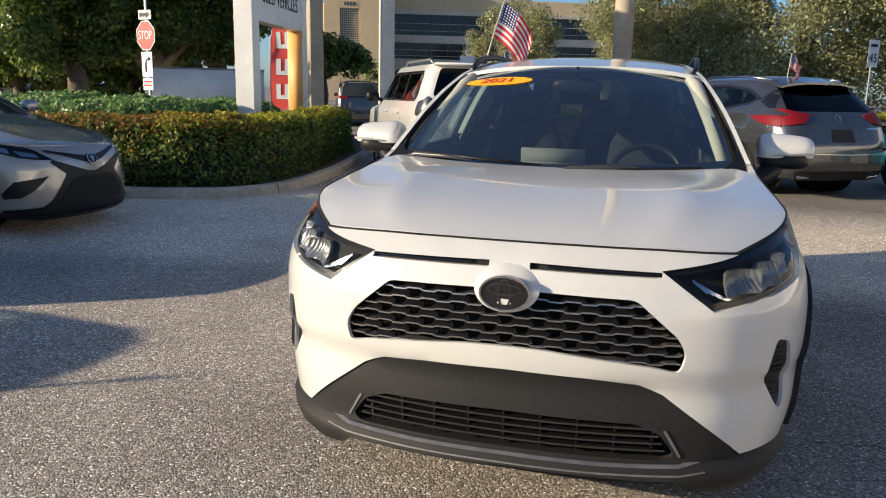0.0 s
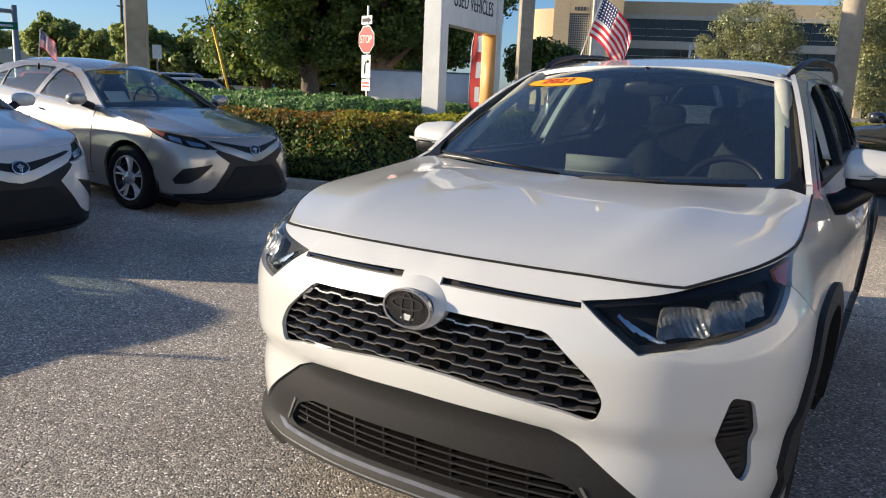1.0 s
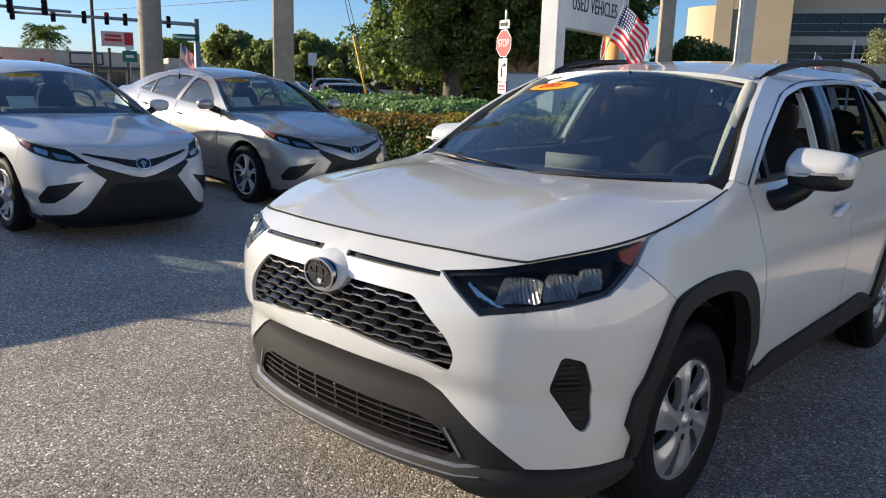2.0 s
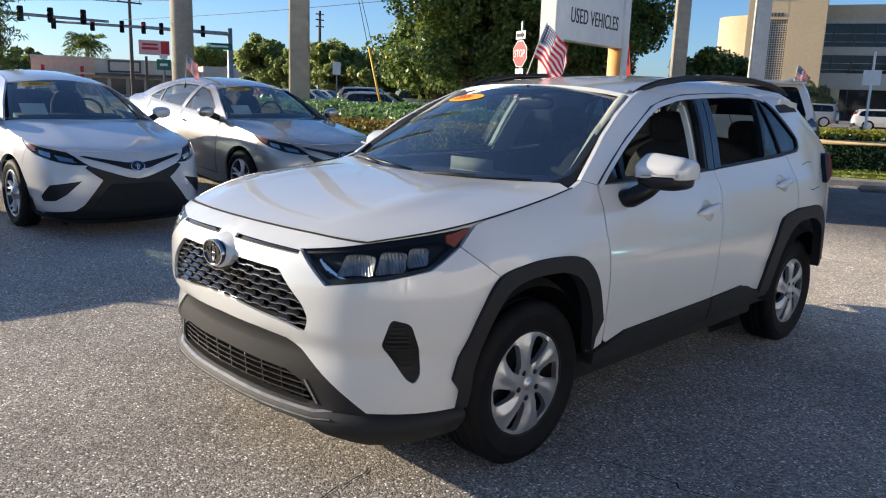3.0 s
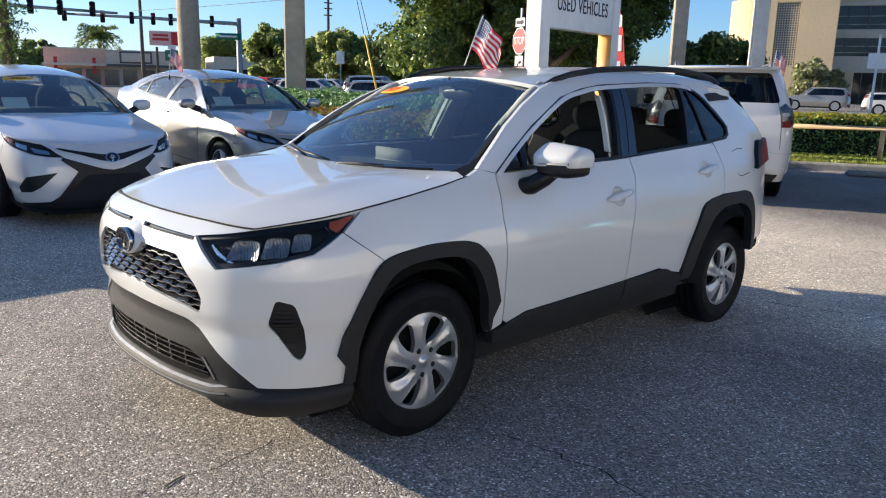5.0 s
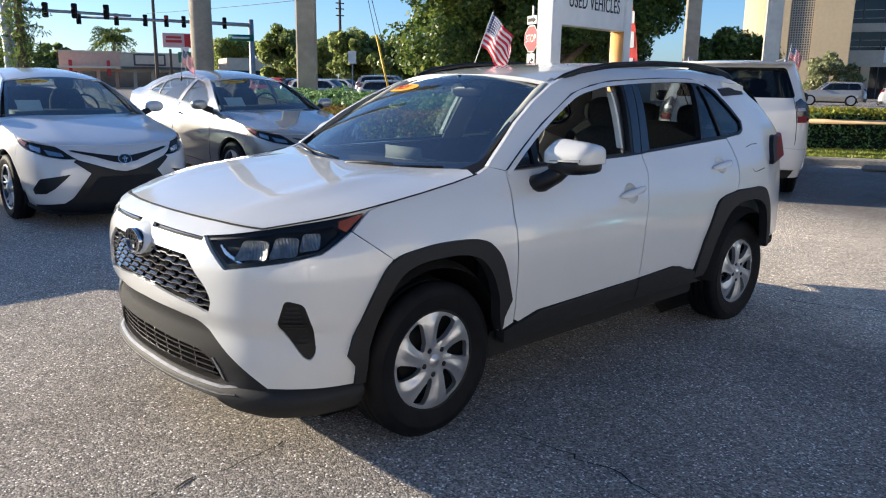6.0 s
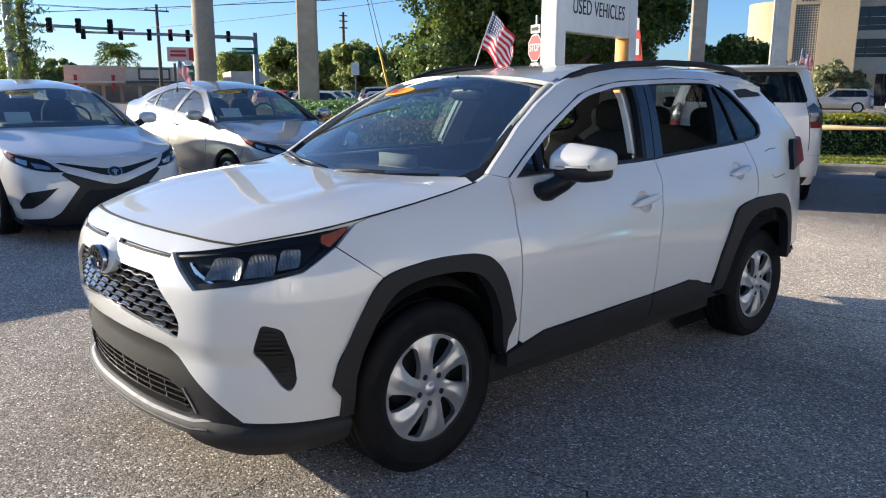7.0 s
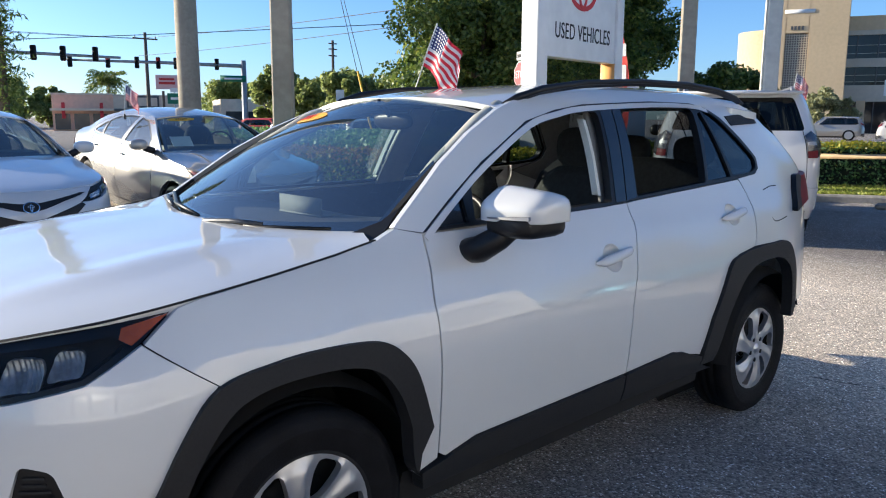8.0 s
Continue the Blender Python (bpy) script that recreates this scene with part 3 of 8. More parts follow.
def hood_fn(a, b, out=0.0):
    t = min(max(b, 0), 1)
    s = abs(a)
    ye = Y0 + (Y1 - Y0) * t
    lead = F(.735 * s, 1.010 - .012 * s * s)
    y = lead.y + (.115 + (Y1 - .115) * s**2.2 - lead.y) * t
    k = 1 - s**3.6
    z = ez(ye) + (zc_hood(t) - ez(ye)) * k + .012 * math.exp(-((s - .60) / .10) ** 2) * math.sin(math.pi * min(t * 1.05, 1)) - .006 * math.exp(-(s / .3) ** 2) * math.sin(math.pi * t)
    return Vector((a * ex(ye), y, z + out))


bm = panel(hood_fn, [(-.993, .008), (-.5, .008), (0, .008), (.5, .008), (.993, .008), (0.994, 0.506), (0.994, 1.004), (0, 1), (-.993, 1), (-.994, .5)], step=.045, edge=.03, depth=.025)
part("hood", bm, M_WHITE, rav)
for side in (1, -1):
    part("hood_seal", ribbon(RS.skin(side), [(s, z - .0005) for s, z in edge_sz], .0045, out=.0015, depth=.004), M_DARK, rav, "black rubber seal")
part("hood_seal", ribbon(F, [(-.735, .9975), (-.45, 1.0065), (-.2, 1.0095), (0, 1.0100), (.2, 1.0095), (.45, 1.0065), (.735, .9975)], .0045, out=.0015, depth=.004), M_DARK, rav, "black rubber seal")

# fenders, doors, side frames
FEND = [(1.134, .985), (1.230, 1.054), (1.295, 1.070), (1.507, 1.095), (1.708, 1.121), (1.859, 1.146), (1.939, 1.174), (2.040, 1.150), (2.010, 0.953), (2.010, 0.458), (1.929, 0.431)] + FLARE_F[:4:-1] + [(1.299, 0.864)]
DOOR_F = [(2.045, 0.455), (2.016, 0.473), (2.016, 0.943), (2.046, 1.148), (2.261, 1.147), (3.150, 1.164), (3.151, 1.090), (3.138, 1.052), (3.107, .972), (3.063, .868), (3.036, .780), (3.026, .560), (3.022, .504), (2.177, 0.488)]
DOOR_R = [(3.028, .505), (3.032, .560), (3.042, .780), (3.069, .868), (3.113, .972), (3.144, 1.052), (3.157, 1.090), (3.156, 1.165), (3.206, 1.169), (3.998, 1.203), (4.132, 1.209), (4.150, 1.185), (4.170, 1.136), (4.170, 1.080), (4.158, 1.016), (4.130, .950), (4.080, 0.899), (3.918, 0.880), (3.808, 0.832), (3.683, 0.620), (3.637, 0.500), (3.617, 0.455), (3.534, 0.474), (3.371, 0.518)]
DLO = [(2.044, 1.153), (2.201, 1.252), (2.381, 1.355), (2.691, 1.494), (2.895, 1.538), (3.093, 1.562), (3.617, 1.583), (3.961, 1.580), (4.078, 1.560), (4.179, 1.512), (4.299, 1.410), (4.397, 1.310), (4.384, 1.255), (4.329, 1.228), (4.116, 1.213), (3.206, 1.173), (3.006, 1.160)]
SIDE = [(4.140, 1.213), (4.158, 1.185), (4.178, 1.136), (4.178, 1.080), (4.166, 1.016), (4.138, .950), (4.088, 0.900), (4.412, 0.897), (4.494, 0.832), (4.591, 0.617), (4.619, 0.520), (4.769, 0.520), (5.419, 0.520), (5.419, 0.950), (4.919, 1.050), (4.659, 1.020), (4.809, 1.195), (5.119, 1.215), (5.069, 1.350), (4.739, 1.470), (4.619, 1.545), (4.469, 1.598), (4.119, 1.622), (3.517, 1.630), (3.116, 1.625), (2.865, 1.605), (2.714, 1.580), (2.564, 1.537), (2.372, 1.455), (2.198, 1.360), (1.934, 1.176)] + DLO[:14]
FWIN = [(2.281, 1.169), (2.302, 1.276), (2.397, 1.348), (2.563, 1.420), (2.678, 1.466), (2.966, 1.522), (3.150, 1.534), (3.160, 1.516), (3.056, 1.176)]
SAIL = [(2.095, 1.163), (2.251, 1.259), (2.251, 1.166)]
RWIN = [(3.240, 1.186), (3.342, 1.542), (3.617, 1.556), (3.918, 1.554), (3.940, 1.535), (3.820, 1.213)]
QWIN = [(4.030, 1.545), (4.098, 1.535), (4.169, 1.492), (4.374, 1.305), (4.364, 1.262), (4.304, 1.240), (4.096, 1.230)]
FIXED = [(3.845, 1.217), (3.976, 1.530), (4.010, 1.538), (4.070, 1.227)]
for side in (1, -1):
    fn = RS.skin(side)
    part("fender", panel(fn, FEND, step=.04, edge=.025, depth=.02), M_WHITE, rav)
    d1 = part("front_door", panel(fn, DOOR_F, [oval(fn, 2.945, .976, .060, .053)], step=.04, edge=.02, depth=.02), M_WHITE, rav)
    d2 = part("rear_door", panel(fn, DOOR_R, [oval(fn, 3.950, 1.058, .060, .050)], step=.04, edge=.02, depth=.02), M_WHITE, rav)
    part("side_frame", panel(fn, SIDE, step=.03, edge=.02, depth=.02), M_WHITE, rav)
    part("window_frame", panel(fn, DLO, [SAIL, rounded(FWIN, .015), rounded(RWIN, .015), FIXED, rounded(QWIN, .02)], step=.03, edge=.02, depth=.035, out=.0015), M_BLACK, rav)
    part("door_frame", ribbon(fn, [(s + .006, z - .017) for s, z in spline(DLO[:9], 4)], .021, out=.005, depth=.012), M_WHITE, rav, "body-coloured door frame")
    for plate_ in ([(3.080, 1.174), (3.148, 1.174), (3.270, 1.548), (3.186, 1.540)], [(3.156, 1.175), (3.232, 1.184), (3.334, 1.552), (3.279, 1.549)]):
        part("pillar_cover", panel(fn, plate_, step=.06, depth=.008, out=.0045), M_PILLAR, rav, "gloss black pillar cover")
    part("sail_pane", panel(fn, SAIL, step=.06, out=-.012, depth=.004), M_GLOSS, rav)
    part("fixed_pane", panel(fn, FIXED, step=.06, out=-.010, depth=.004), M_TINT, rav, "dark tinted glass")
    if side < 0:
        part("front_pane", panel(fn, rounded(FWIN, .015), step=.06, out=-.012, depth=.004), M_PANE, rav, "clear glass")
        part("rear_pane", panel(fn, rounded(RWIN, .015), step=.06, out=-.012, depth=.004), M_PRIV, rav, "dark tinted glass")
    part("quarter_pane", panel(fn, QWIN, step=.06, out=-.010, depth=.004), M_TINT, rav, "dark tinted glass")
    part("front_wheel_flare", panel(fn, FLARE_F[:3] + spline(FLARE_F[3:12]) + FLARE_F[12:] + FLARE_F_IN[:3] + spline(FLARE_F_IN[3:12]) + FLARE_F_IN[12:], step=.03, edge=.02, depth=.055, out=.018), M_CLAD, rav, "dark grey moulded plastic")
    part("rear_wheel_flare", panel(fn, FLARE_R[:2] + spline(FLARE_R[2:10]) + FLARE_R[10:] + FLARE_R_IN[:1] + spline(FLARE_R_IN[1:10]) + FLARE_R_IN[10:], step=.03, edge=.02, depth=.055, out=.018), M_CLAD, rav, "dark grey moulded plastic")
    sill = [(1.939, 0.431), (2.040, 0.452), (2.177, 0.484), (3.001, 0.499), (3.001, 0.385), (1.960, 0.365)]
    part("sill_cladding", panel(fn, sill, step=.03, depth=.05, out=.016), M_CLAD, rav, "dark grey moulded plastic")
    sill2 = [(3.009, 0.500), (3.371, 0.514), (3.447, 0.503), (3.534, 0.470), (3.617, 0.446), (3.632, 0.400), (3.738, 0.360), (3.738, 0.365), (3.009, 0.385)]
    part("sill_cladding", panel(fn, sill2, step=.03, depth=.05, out=.016), M_CLAD, rav, "dark grey moulded plastic")
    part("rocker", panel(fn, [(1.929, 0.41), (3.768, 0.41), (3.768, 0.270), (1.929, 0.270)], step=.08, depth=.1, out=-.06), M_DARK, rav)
    # inner faces
    part("door_card", panel(fn, [(2.010, 0.353), (2.010, 1.138), (3.006, 1.150), (4.018, 1.190), (3.718, 0.900), (3.617, 0.500), (3.617, 0.350)], step=.1, depth=.02, out=-.06), M_DASH, rav)
    part("pillar_trim", panel(fn, [(1.960, 1.154), (2.211, 1.347), (2.573, 1.520), (2.875, 1.580), (3.517, 1.605), (4.119, 1.600), (4.469, 1.550), (4.619, 1.300), (4.419, 1.100), (4.119, 1.180)] + DLO[13:0:-1], step=.08, depth=.012, out=-.045), M_LINER, rav, "pale grey cabin trim")
    part("pillar_trim", panel(fn, [(3.03, 1.100), (3.15, 1.550), (3.317, 1.560), (3.216, 1.100)], step=.08, depth=.012, out=-.05), M_LINER, rav, "pale grey cabin trim")
    part("door_seal", ribbon(fn, [(3.100, 1.500), (3.035, 1.200)], .018, out=-.035, depth=.03), M_PAPER, rav, "pale window channel")
    # door handles in their cups
    for s, z, tilt, cs, cz, rb in ((2.955, .984, .016, 2.945, .976, .053), (3.960, 1.063, .014, 3.950, 1.058, .050)):
        bowl = lambda u, v, o=0.0, cs=cs, cz=cz, rb=rb: fn(u, v, o - .026 * max(0, 1 - ((u - cs) / .060) ** 2 - ((v - cz) / rb) ** 2) ** .7)
        part("handle_cup", panel(bowl, oval(fn, cs, cz, .060, rb), step=.010, edge=.01, depth=0), M_WHITE, rav)
        b = bmesh.new()
        rows = []
        for j in range(13):
            t = j / 12 * 2 - 1
            p = fn(s + t * .124, z + t * tilt, .020 * (1 - t**6) + .006)
            r = (.015 - .003 * t) * (1 - abs(t) ** 5) + .004
            q = fn(s + t * .124, z + t * tilt + .01, .020 * (1 - t**6) + .006)
            up = (q - p).normalized()
            o = (fn(s + t * .124, z, .02) - fn(s + t * .124, z, 0)).normalized()
            rows.append([b.verts.new(p + up * r * math.cos(k) * 1.0 + o * r * .55 * math.sin(k)) for k in [2 * math.pi * i / 12 for i in range(12)]])
        for p, q in zip(rows, rows[1:]):
            for k in range(12):
                b.faces.new((p[k], p[(k + 1) % 12], q[(k + 1) % 12], q[k]))
        b.faces.new(rows[0])
        b.faces.new(rows[-1])
        bmesh.ops.recalc_face_normals(b, faces=b.faces)
        part("door_handle", b, M_WHITE, rav)
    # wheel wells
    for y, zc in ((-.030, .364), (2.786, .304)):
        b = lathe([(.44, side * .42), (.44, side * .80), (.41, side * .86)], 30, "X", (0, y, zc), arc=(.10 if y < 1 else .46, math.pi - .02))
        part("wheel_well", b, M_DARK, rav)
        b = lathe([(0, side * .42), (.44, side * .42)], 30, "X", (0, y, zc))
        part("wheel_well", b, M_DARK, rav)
        wheel_ob = part("wheel", lathe([(.06, side * .55), (.06, side * .74)], 16, "X", (0, y, zc)), M_STEEL, rav, "silver wheel with six broad spokes in a black tyre")
        wheel(wheel_ob, side * (.762 if y < 1 else .71), y, .347, .226, .225, side, "cover", zc - .335)
    # tail lamp, fuel door seam, shut lines
    part("tail_lamp", panel(fn, [(4.663, 1.026), (4.919, 1.056), (5.219, 1.060), (5.219, 1.210), (4.809, 1.190)], step=.05, depth=.05, out=.028), M_REDLENS, rav, "red and smoked tail lamp")
    part("tail_lamp_housing", panel(fn, [(4.640, 1.022), (4.735, 1.036), (4.885, 1.192), (4.85, 1.207), (4.80, 1.20)], step=.05, depth=.05, out=.030), M_BLACK, rav)
    part("rear_bumper", panel(fn, [(4.68, .515), (RS.end, .515), (RS.end, .36), (5.10, .38), (4.90, .45)], step=.06, depth=.05, out=-.02), M_CLAD, rav)
    if side == 1:
        part("fuel_door_seam", ribbon(fn, [(4.364, 1.147), (4.45, 1.161), (4.532, 1.160)], .005, depth=0), M_DARK, rav)
        part("bumper_seam", ribbon(fn, [(4.345, 1.012), (4.365, .994), (4.40, .991), (4.532, 1.004)], .005, depth=0), M_DARK, rav)

# roof
re_z = smooth_curve([0, .15, .45, .75, 1], [1.537, 1.595, 1.628, 1.620, 1.560])
rc_z = smooth_curve([0, .15, .45, .75, 1], [1.586, 1.630, 1.669, 1.660, 1.605])


def roof_fn(u, v, out=0.0):
    ye = 1.00 + 2.02 * v
    e = RS.at(RS.sy(ye), re_z(v))
    s = abs(u)
    yc = .93 + 2.27 * v
    return Vector((u * e.x, yc + (e.y - yc) * s * s, rc_z(v) + (e.z - rc_z(v)) * s**3.2 + out))


bm = panel(roof_fn, [(-1, 0), (-.5, 0), (0, 0), (.5, 0), (1, 0), (1, .5), (1, 1), (0, 1), (-1, 1), (-1, .5)], step=.05, edge=.04, depth=.02)
part("roof", bm, M_WHITE, rav)
bm = panel(roof_fn, [(-.96, .02), (.96, .02), (.96, .98), (-.96, .98)], step=.12, edge=.1, depth=0, out=-.045)
part("headliner", bm, M_LINER, rav, "pale grey cloth headliner")
for side in (1, -1):
    rail = [(.562, 1.05, 1.548), (.578, 1.12, 1.582), (.590, 1.25, 1.617), (.600, 1.5, 1.649), (.606, 1.9, 1.668), (.606, 2.3, 1.667), (.600, 2.6, 1.648), (.592, 2.8, 1.616), (.587, 2.9, 1.586)]
    b = tube([(side * x, y, z) for x, y, z in rail], [.011, .014, .014, .012, .011, .011, .011, .010, .007], 10)
    part("roof_rail", b, M_BLACK, rav, "black plastic roof rail")
    part("rail_skirt", grid_sheet(lambda u, v: Vector((side * (np.interp(1.1 + 1.75 * u, [r[1] for r in rail], [r[0] for r in rail]) - .02 * v + .012), 1.1 + 1.75 * u, np.interp(1.1 + 1.75 * u, [r[1] for r in rail], [r[2] for r in rail]) - .022 * v)), 24, 2), M_BLACK, rav)
b = panel(lambda u, v, o=0.0: Vector((u, v, 1.612 - .07 * (v - 2.8) - .25 * abs(u) ** 3 + o)), [(-.61, 2.72), (.61, 2.72), (.635, 2.965), (.54, 3.08), (0, 3.17), (-.54, 3.08), (-.635, 2.965)], step=.06, depth=.035)
part("rear_spoiler", b, M_WHITE, rav)
for side in (1, -1):
    part("spoiler_fin", panel(RS.skin(side), [(4.235, 1.518), (4.40, 1.528), (4.56, 1.540), (4.60, 1.482), (4.26, 1.472)], step=.04, depth=.01, out=.006), M_CLAD, rav, "dark grey spoiler side")
part("shark_fin", panel(lambda u, v, o=0.0: Vector((o, 2.75 + u, 1.655 + v)), [(-.11, 0), (.05, 0), (.05, .05), (.02, .06)], step=.05, depth=.012, out=.006), M_WHITE, rav)
gate = [(5.25, .52), (RS.end, .52), (RS.end, 1.2), (5.15, 1.2)]
for side in (1, -1):
    fn = RS.skin(side)
    part("tailgate", panel(fn, gate, step=.08, out=-.01), M_WHITE, rav)
    part("rear_window", panel(fn, [(5.10, 1.2), (RS.end, 1.2), (RS.end, 1.58), (4.85, 1.55)], step=.08, out=-.01), M_TINT, rav)


# windscreen
def screen_fn(u, v, out=0.0):
    w = .742 + (.575 - .742) * v
    y = .105 + (.925 - .105) * v + u * u * (.215 + (.125 - .215) * v)
    z = 1.125 + (1.584 - 1.125) * v + u * u * (.030 + (-.043 - .030) * v) + .035 * math.sin(math.pi * v)
    return Vector((u * w, y - .6 * out, z + .8 * out))


full = [(-1, 0), (-.5, 0), (0, 0), (.5, 0), (1, 0), (1, .5), (1, 1), (.5, 1), (0, 1), (-.5, 1), (-1, 1), (-1, .5)]
inner = [(-.955, .075), (0, .055), (.955, .075), (.955, .5), (.945, .94), (.2, .955), (.10, .93), (-.10, .93), (-.2, .955), (-.945, .94), (-.955, .5)]
ws = part("windscreen", panel(screen_fn, full, step=.12, edge=.06, depth=0), M_WSGLASS, rav, "greenish laminated glass")
ws.visible_shadow = False
part("windscreen_border", panel(screen_fn, full, [inner], step=.08, edge=.04, depth=.008, out=-.004), M_GLOSS, ws, "black printed border")
for side in (1, -1):
    part("screen_trim", ribbon(lambda u, v, o=0.0, sd=side: screen_fn(u, v, o), [(side * .993, .0), (side * .993, .5), (side * .993, .985)], .022, out=.001, depth=.012), M_DARK, rav, "black rubber trim")
part("cowl", panel(lambda u, v, o=0.0: Vector((u, .06 + v + .20 * (u / .74) ** 2, 1.115 + .028 * (u / .74) ** 2 + o)), [(-.74, -.02), (.74, -.02), (.74, .14), (-.74, .14)], step=.08, depth=.03), M_BLACK, rav)
for sd in (1, -1):
    part("cowl_corner", panel(screen_fn, [(sd * .88, -.03), (sd * 1.035, -.05), (sd * 1.035, .02), (sd * 1.02, .13), (sd * .99, .05)], step=.05, edge=.03, depth=.03, out=.014), M_BLACK, rav, "black plastic corner of the cowl")
part("sticker", panel(screen_fn, oval(None, -.635, .80, .30, .058, 40), step=.1, edge=.05, depth=.001, out=.003), M_YELLOW, ws, "yellow oval sticker with red year digits")
mid = screen_fn(-.635, .80, .006)
du = (screen_fn(-.535, .80) - screen_fn(-.735, .80)).normalized()
dv = (screen_fn(-.635, .86) - screen_fn(-.635, .79)).normalized()
dv = (dv - du * dv.dot(du)).normalized()
m = Matrix((du, dv, du.cross(dv))).transposed().to_4x4()
m.translation = mid
part("sticker_digits", text_mesh("2021", .075, m @ Matrix.Diagonal((1.25, 1, 1, 1)), .0008), M_RED, ws, "red digits reading 2021", smooth=False)
b = tube([screen_fn(-.93, .03, .016), screen_fn(-.5, .035, .020), screen_fn(-.08, .03, .014)], [.008, .008, .005], 8)
part("wiper", b, M_BLACK, rav)
b = tube([screen_fn(.02, .015, .012), screen_fn(.42, .010, .014), screen_fn(.80, .018, .010)], [.008, .008, .005], 8)
part("wiper", b, M_BLACK, rav)
for s in (-.93, .02):
    part("wiper_arm", tube([screen_fn(s, -.02, .012), screen_fn(s + .06, .005, .024), screen_fn(s + .24, .016, .028), screen_fn(s + .44, .020, .022)], [.012, .011, .009, .006], 8), M_WIPER, rav, "grey wiper arm")

# front: cladding, lip, intake, grille, fog recesses
clad = [(0, .655), (.25, .647), (.41, .632), (.490, .598), (0.757, 0.379), (.60, .335), (.30, .335), (0, .335)]
hole = mirrored([(0, .50), (.40, .492), (.475, .462), (.53, .395), (.50, .375), (0, .378)])
part("bumper_centre", panel(F, mirrored(clad), [rounded(hole, .02)], step=.035, edge=.02, depth=.05, out=-.008), M_CLAD, rav, "dark grey grained plastic")
lip = [(0, .374), (.30, .368), (.50, .366), (.60, .384), (.765, .384), (1.116, .379), (1.165, .375), (1.165, .262), (.75, .248), (.58, .280), (.52, .318), (0, .328)]


def lip_fn(s, z, out=0.0):
    """The lip leans back under its upper edge."""
    k = max(0, .352 - z)
    return F(s, z, out + .010 - 6.0 * max(0, z - .352) ** 1.0 * .25 - .55 * k - 1.5 * k * k)


part("bumper_lip", panel(lip_fn, mirrored(lip), step=.03, edge=.02, depth=.015, out=.008), M_CLAD, rav, "dark grey grained plastic")
# two pale strips paint the sunlit edges of the lip
for zz, wid in ((.362, .007), (.338, .005)):
    part("lip_sun_edge", ribbon(lip_fn, [(-.62, zz + .012), (-.54, zz), (-.3, zz - .002), (0, zz), (.3, zz - .002), (.54, zz), (.62, zz + .012)], wid, out=.011, depth=.006), M_STEEL, rav, "bright strip painted as the lip's sunlit edge")
for sd in (1, -1):
    part("intake_end", ribbon(F, [(sd * .49, .474), (sd * .545, .388)], .008, out=-.004, depth=.02), M_STEEL, rav)
part("under_spoiler", panel(F, mirrored([(0, .34), (.5, .33), (1.1, .29), (1.1, .22), (.5, .24), (0, .25)]), step=.06, depth=.05, out=-.14), M_DARK, rav)
part("intake_back", panel(F, mirrored([(0, .53), (.45, .52), (.56, .38), (.5, .35), (0, .35)]), step=.08, depth=0, out=-.07), M_DARK, rav)
for z in (.400, .424, .448, .472):
    w = .50 - (z - .40) * .5
    part("intake_slat", panel(F, [(-w, z), (w, z), (w, z + .007), (-w, z + .007)], step=.1, edge=.05, depth=.04, out=-.014), M_MARK, rav)
for i in range(-4, 5):
    s = i * .115
    part("intake_rib", panel(F, [(s - .003, .385), (s + .003, .385), (s + .003, .49), (s - .003, .49)], step=.1, depth=.03, out=-.024), M_BLACK, rav)
part("grille_back", panel(F, mirrored([(0, .90), (.40, .89), (.56, .74), (.55, .64), (0, .70)]), step=.08, depth=0, out=-.075), M_DARK, rav)


def grille_blade(k):
    """One stepped blade of the grille, clipped to the opening."""
    z0 = .694 + .0275 * k
    pts = []
    phase = .5 * (k % 2)
    s = -.52
    period = .098
    while s < .521:
        f = (s / period + phase) % 1.0
        lev = min(max((abs(f - .5) - .22) / .05, 0), 1)
        drop = -.10 * abs(s) ** 1.0 * 0.14
        pts.append((s, z0 + drop + .0050 * (lev - .5)))
        s += .0049
    return [p for p in pts]


for k in range(0, 8):
    pts = grille_blade(k)
    g = rounded(GRILLE, .02)
    ok = in_poly([p[0] for p in pts], [p[1] for p in pts], g)
    run = [p for p, o in zip(pts, ok) if o]
    if len(run) > 4:
        up = [(s, z + .0021) for s, z in run]
        dn = [(s, z - .0021) for s, z in run]
        blade = part("grille_blade", panel(F, up + dn[::-1], step=.5, edge=.02, depth=.045, out=-.012), M_GRILLE, rav, "gloss black grille blade")
        # sloping plates between the dark hexagonal gaps
        for j in range(-6, 7):
            s0 = (j - .5 * (k % 2)) * .098
            z1 = .694 + .0275 * k - .014 * abs(s0)
            plate_ = [(s0 - .036, z1 + .003), (s0 + .036, z1 + .003), (s0 + .030, z1 + .0195), (s0 - .030, z1 + .0195)]
            if in_poly([q[0] for q in plate_], [q[1] for q in plate_], g).all() and math.hypot(s0 / .1, (z1 + .01 - .88) / .07) > 1:
                part("grille_plate", panel(lambda s, z, o=0.0, zb=z1: F(s, z, o - .010 - 1.1 * (z - zb)), plate_, step=.5, edge=.03, depth=.006), M_GLOSS, blade)
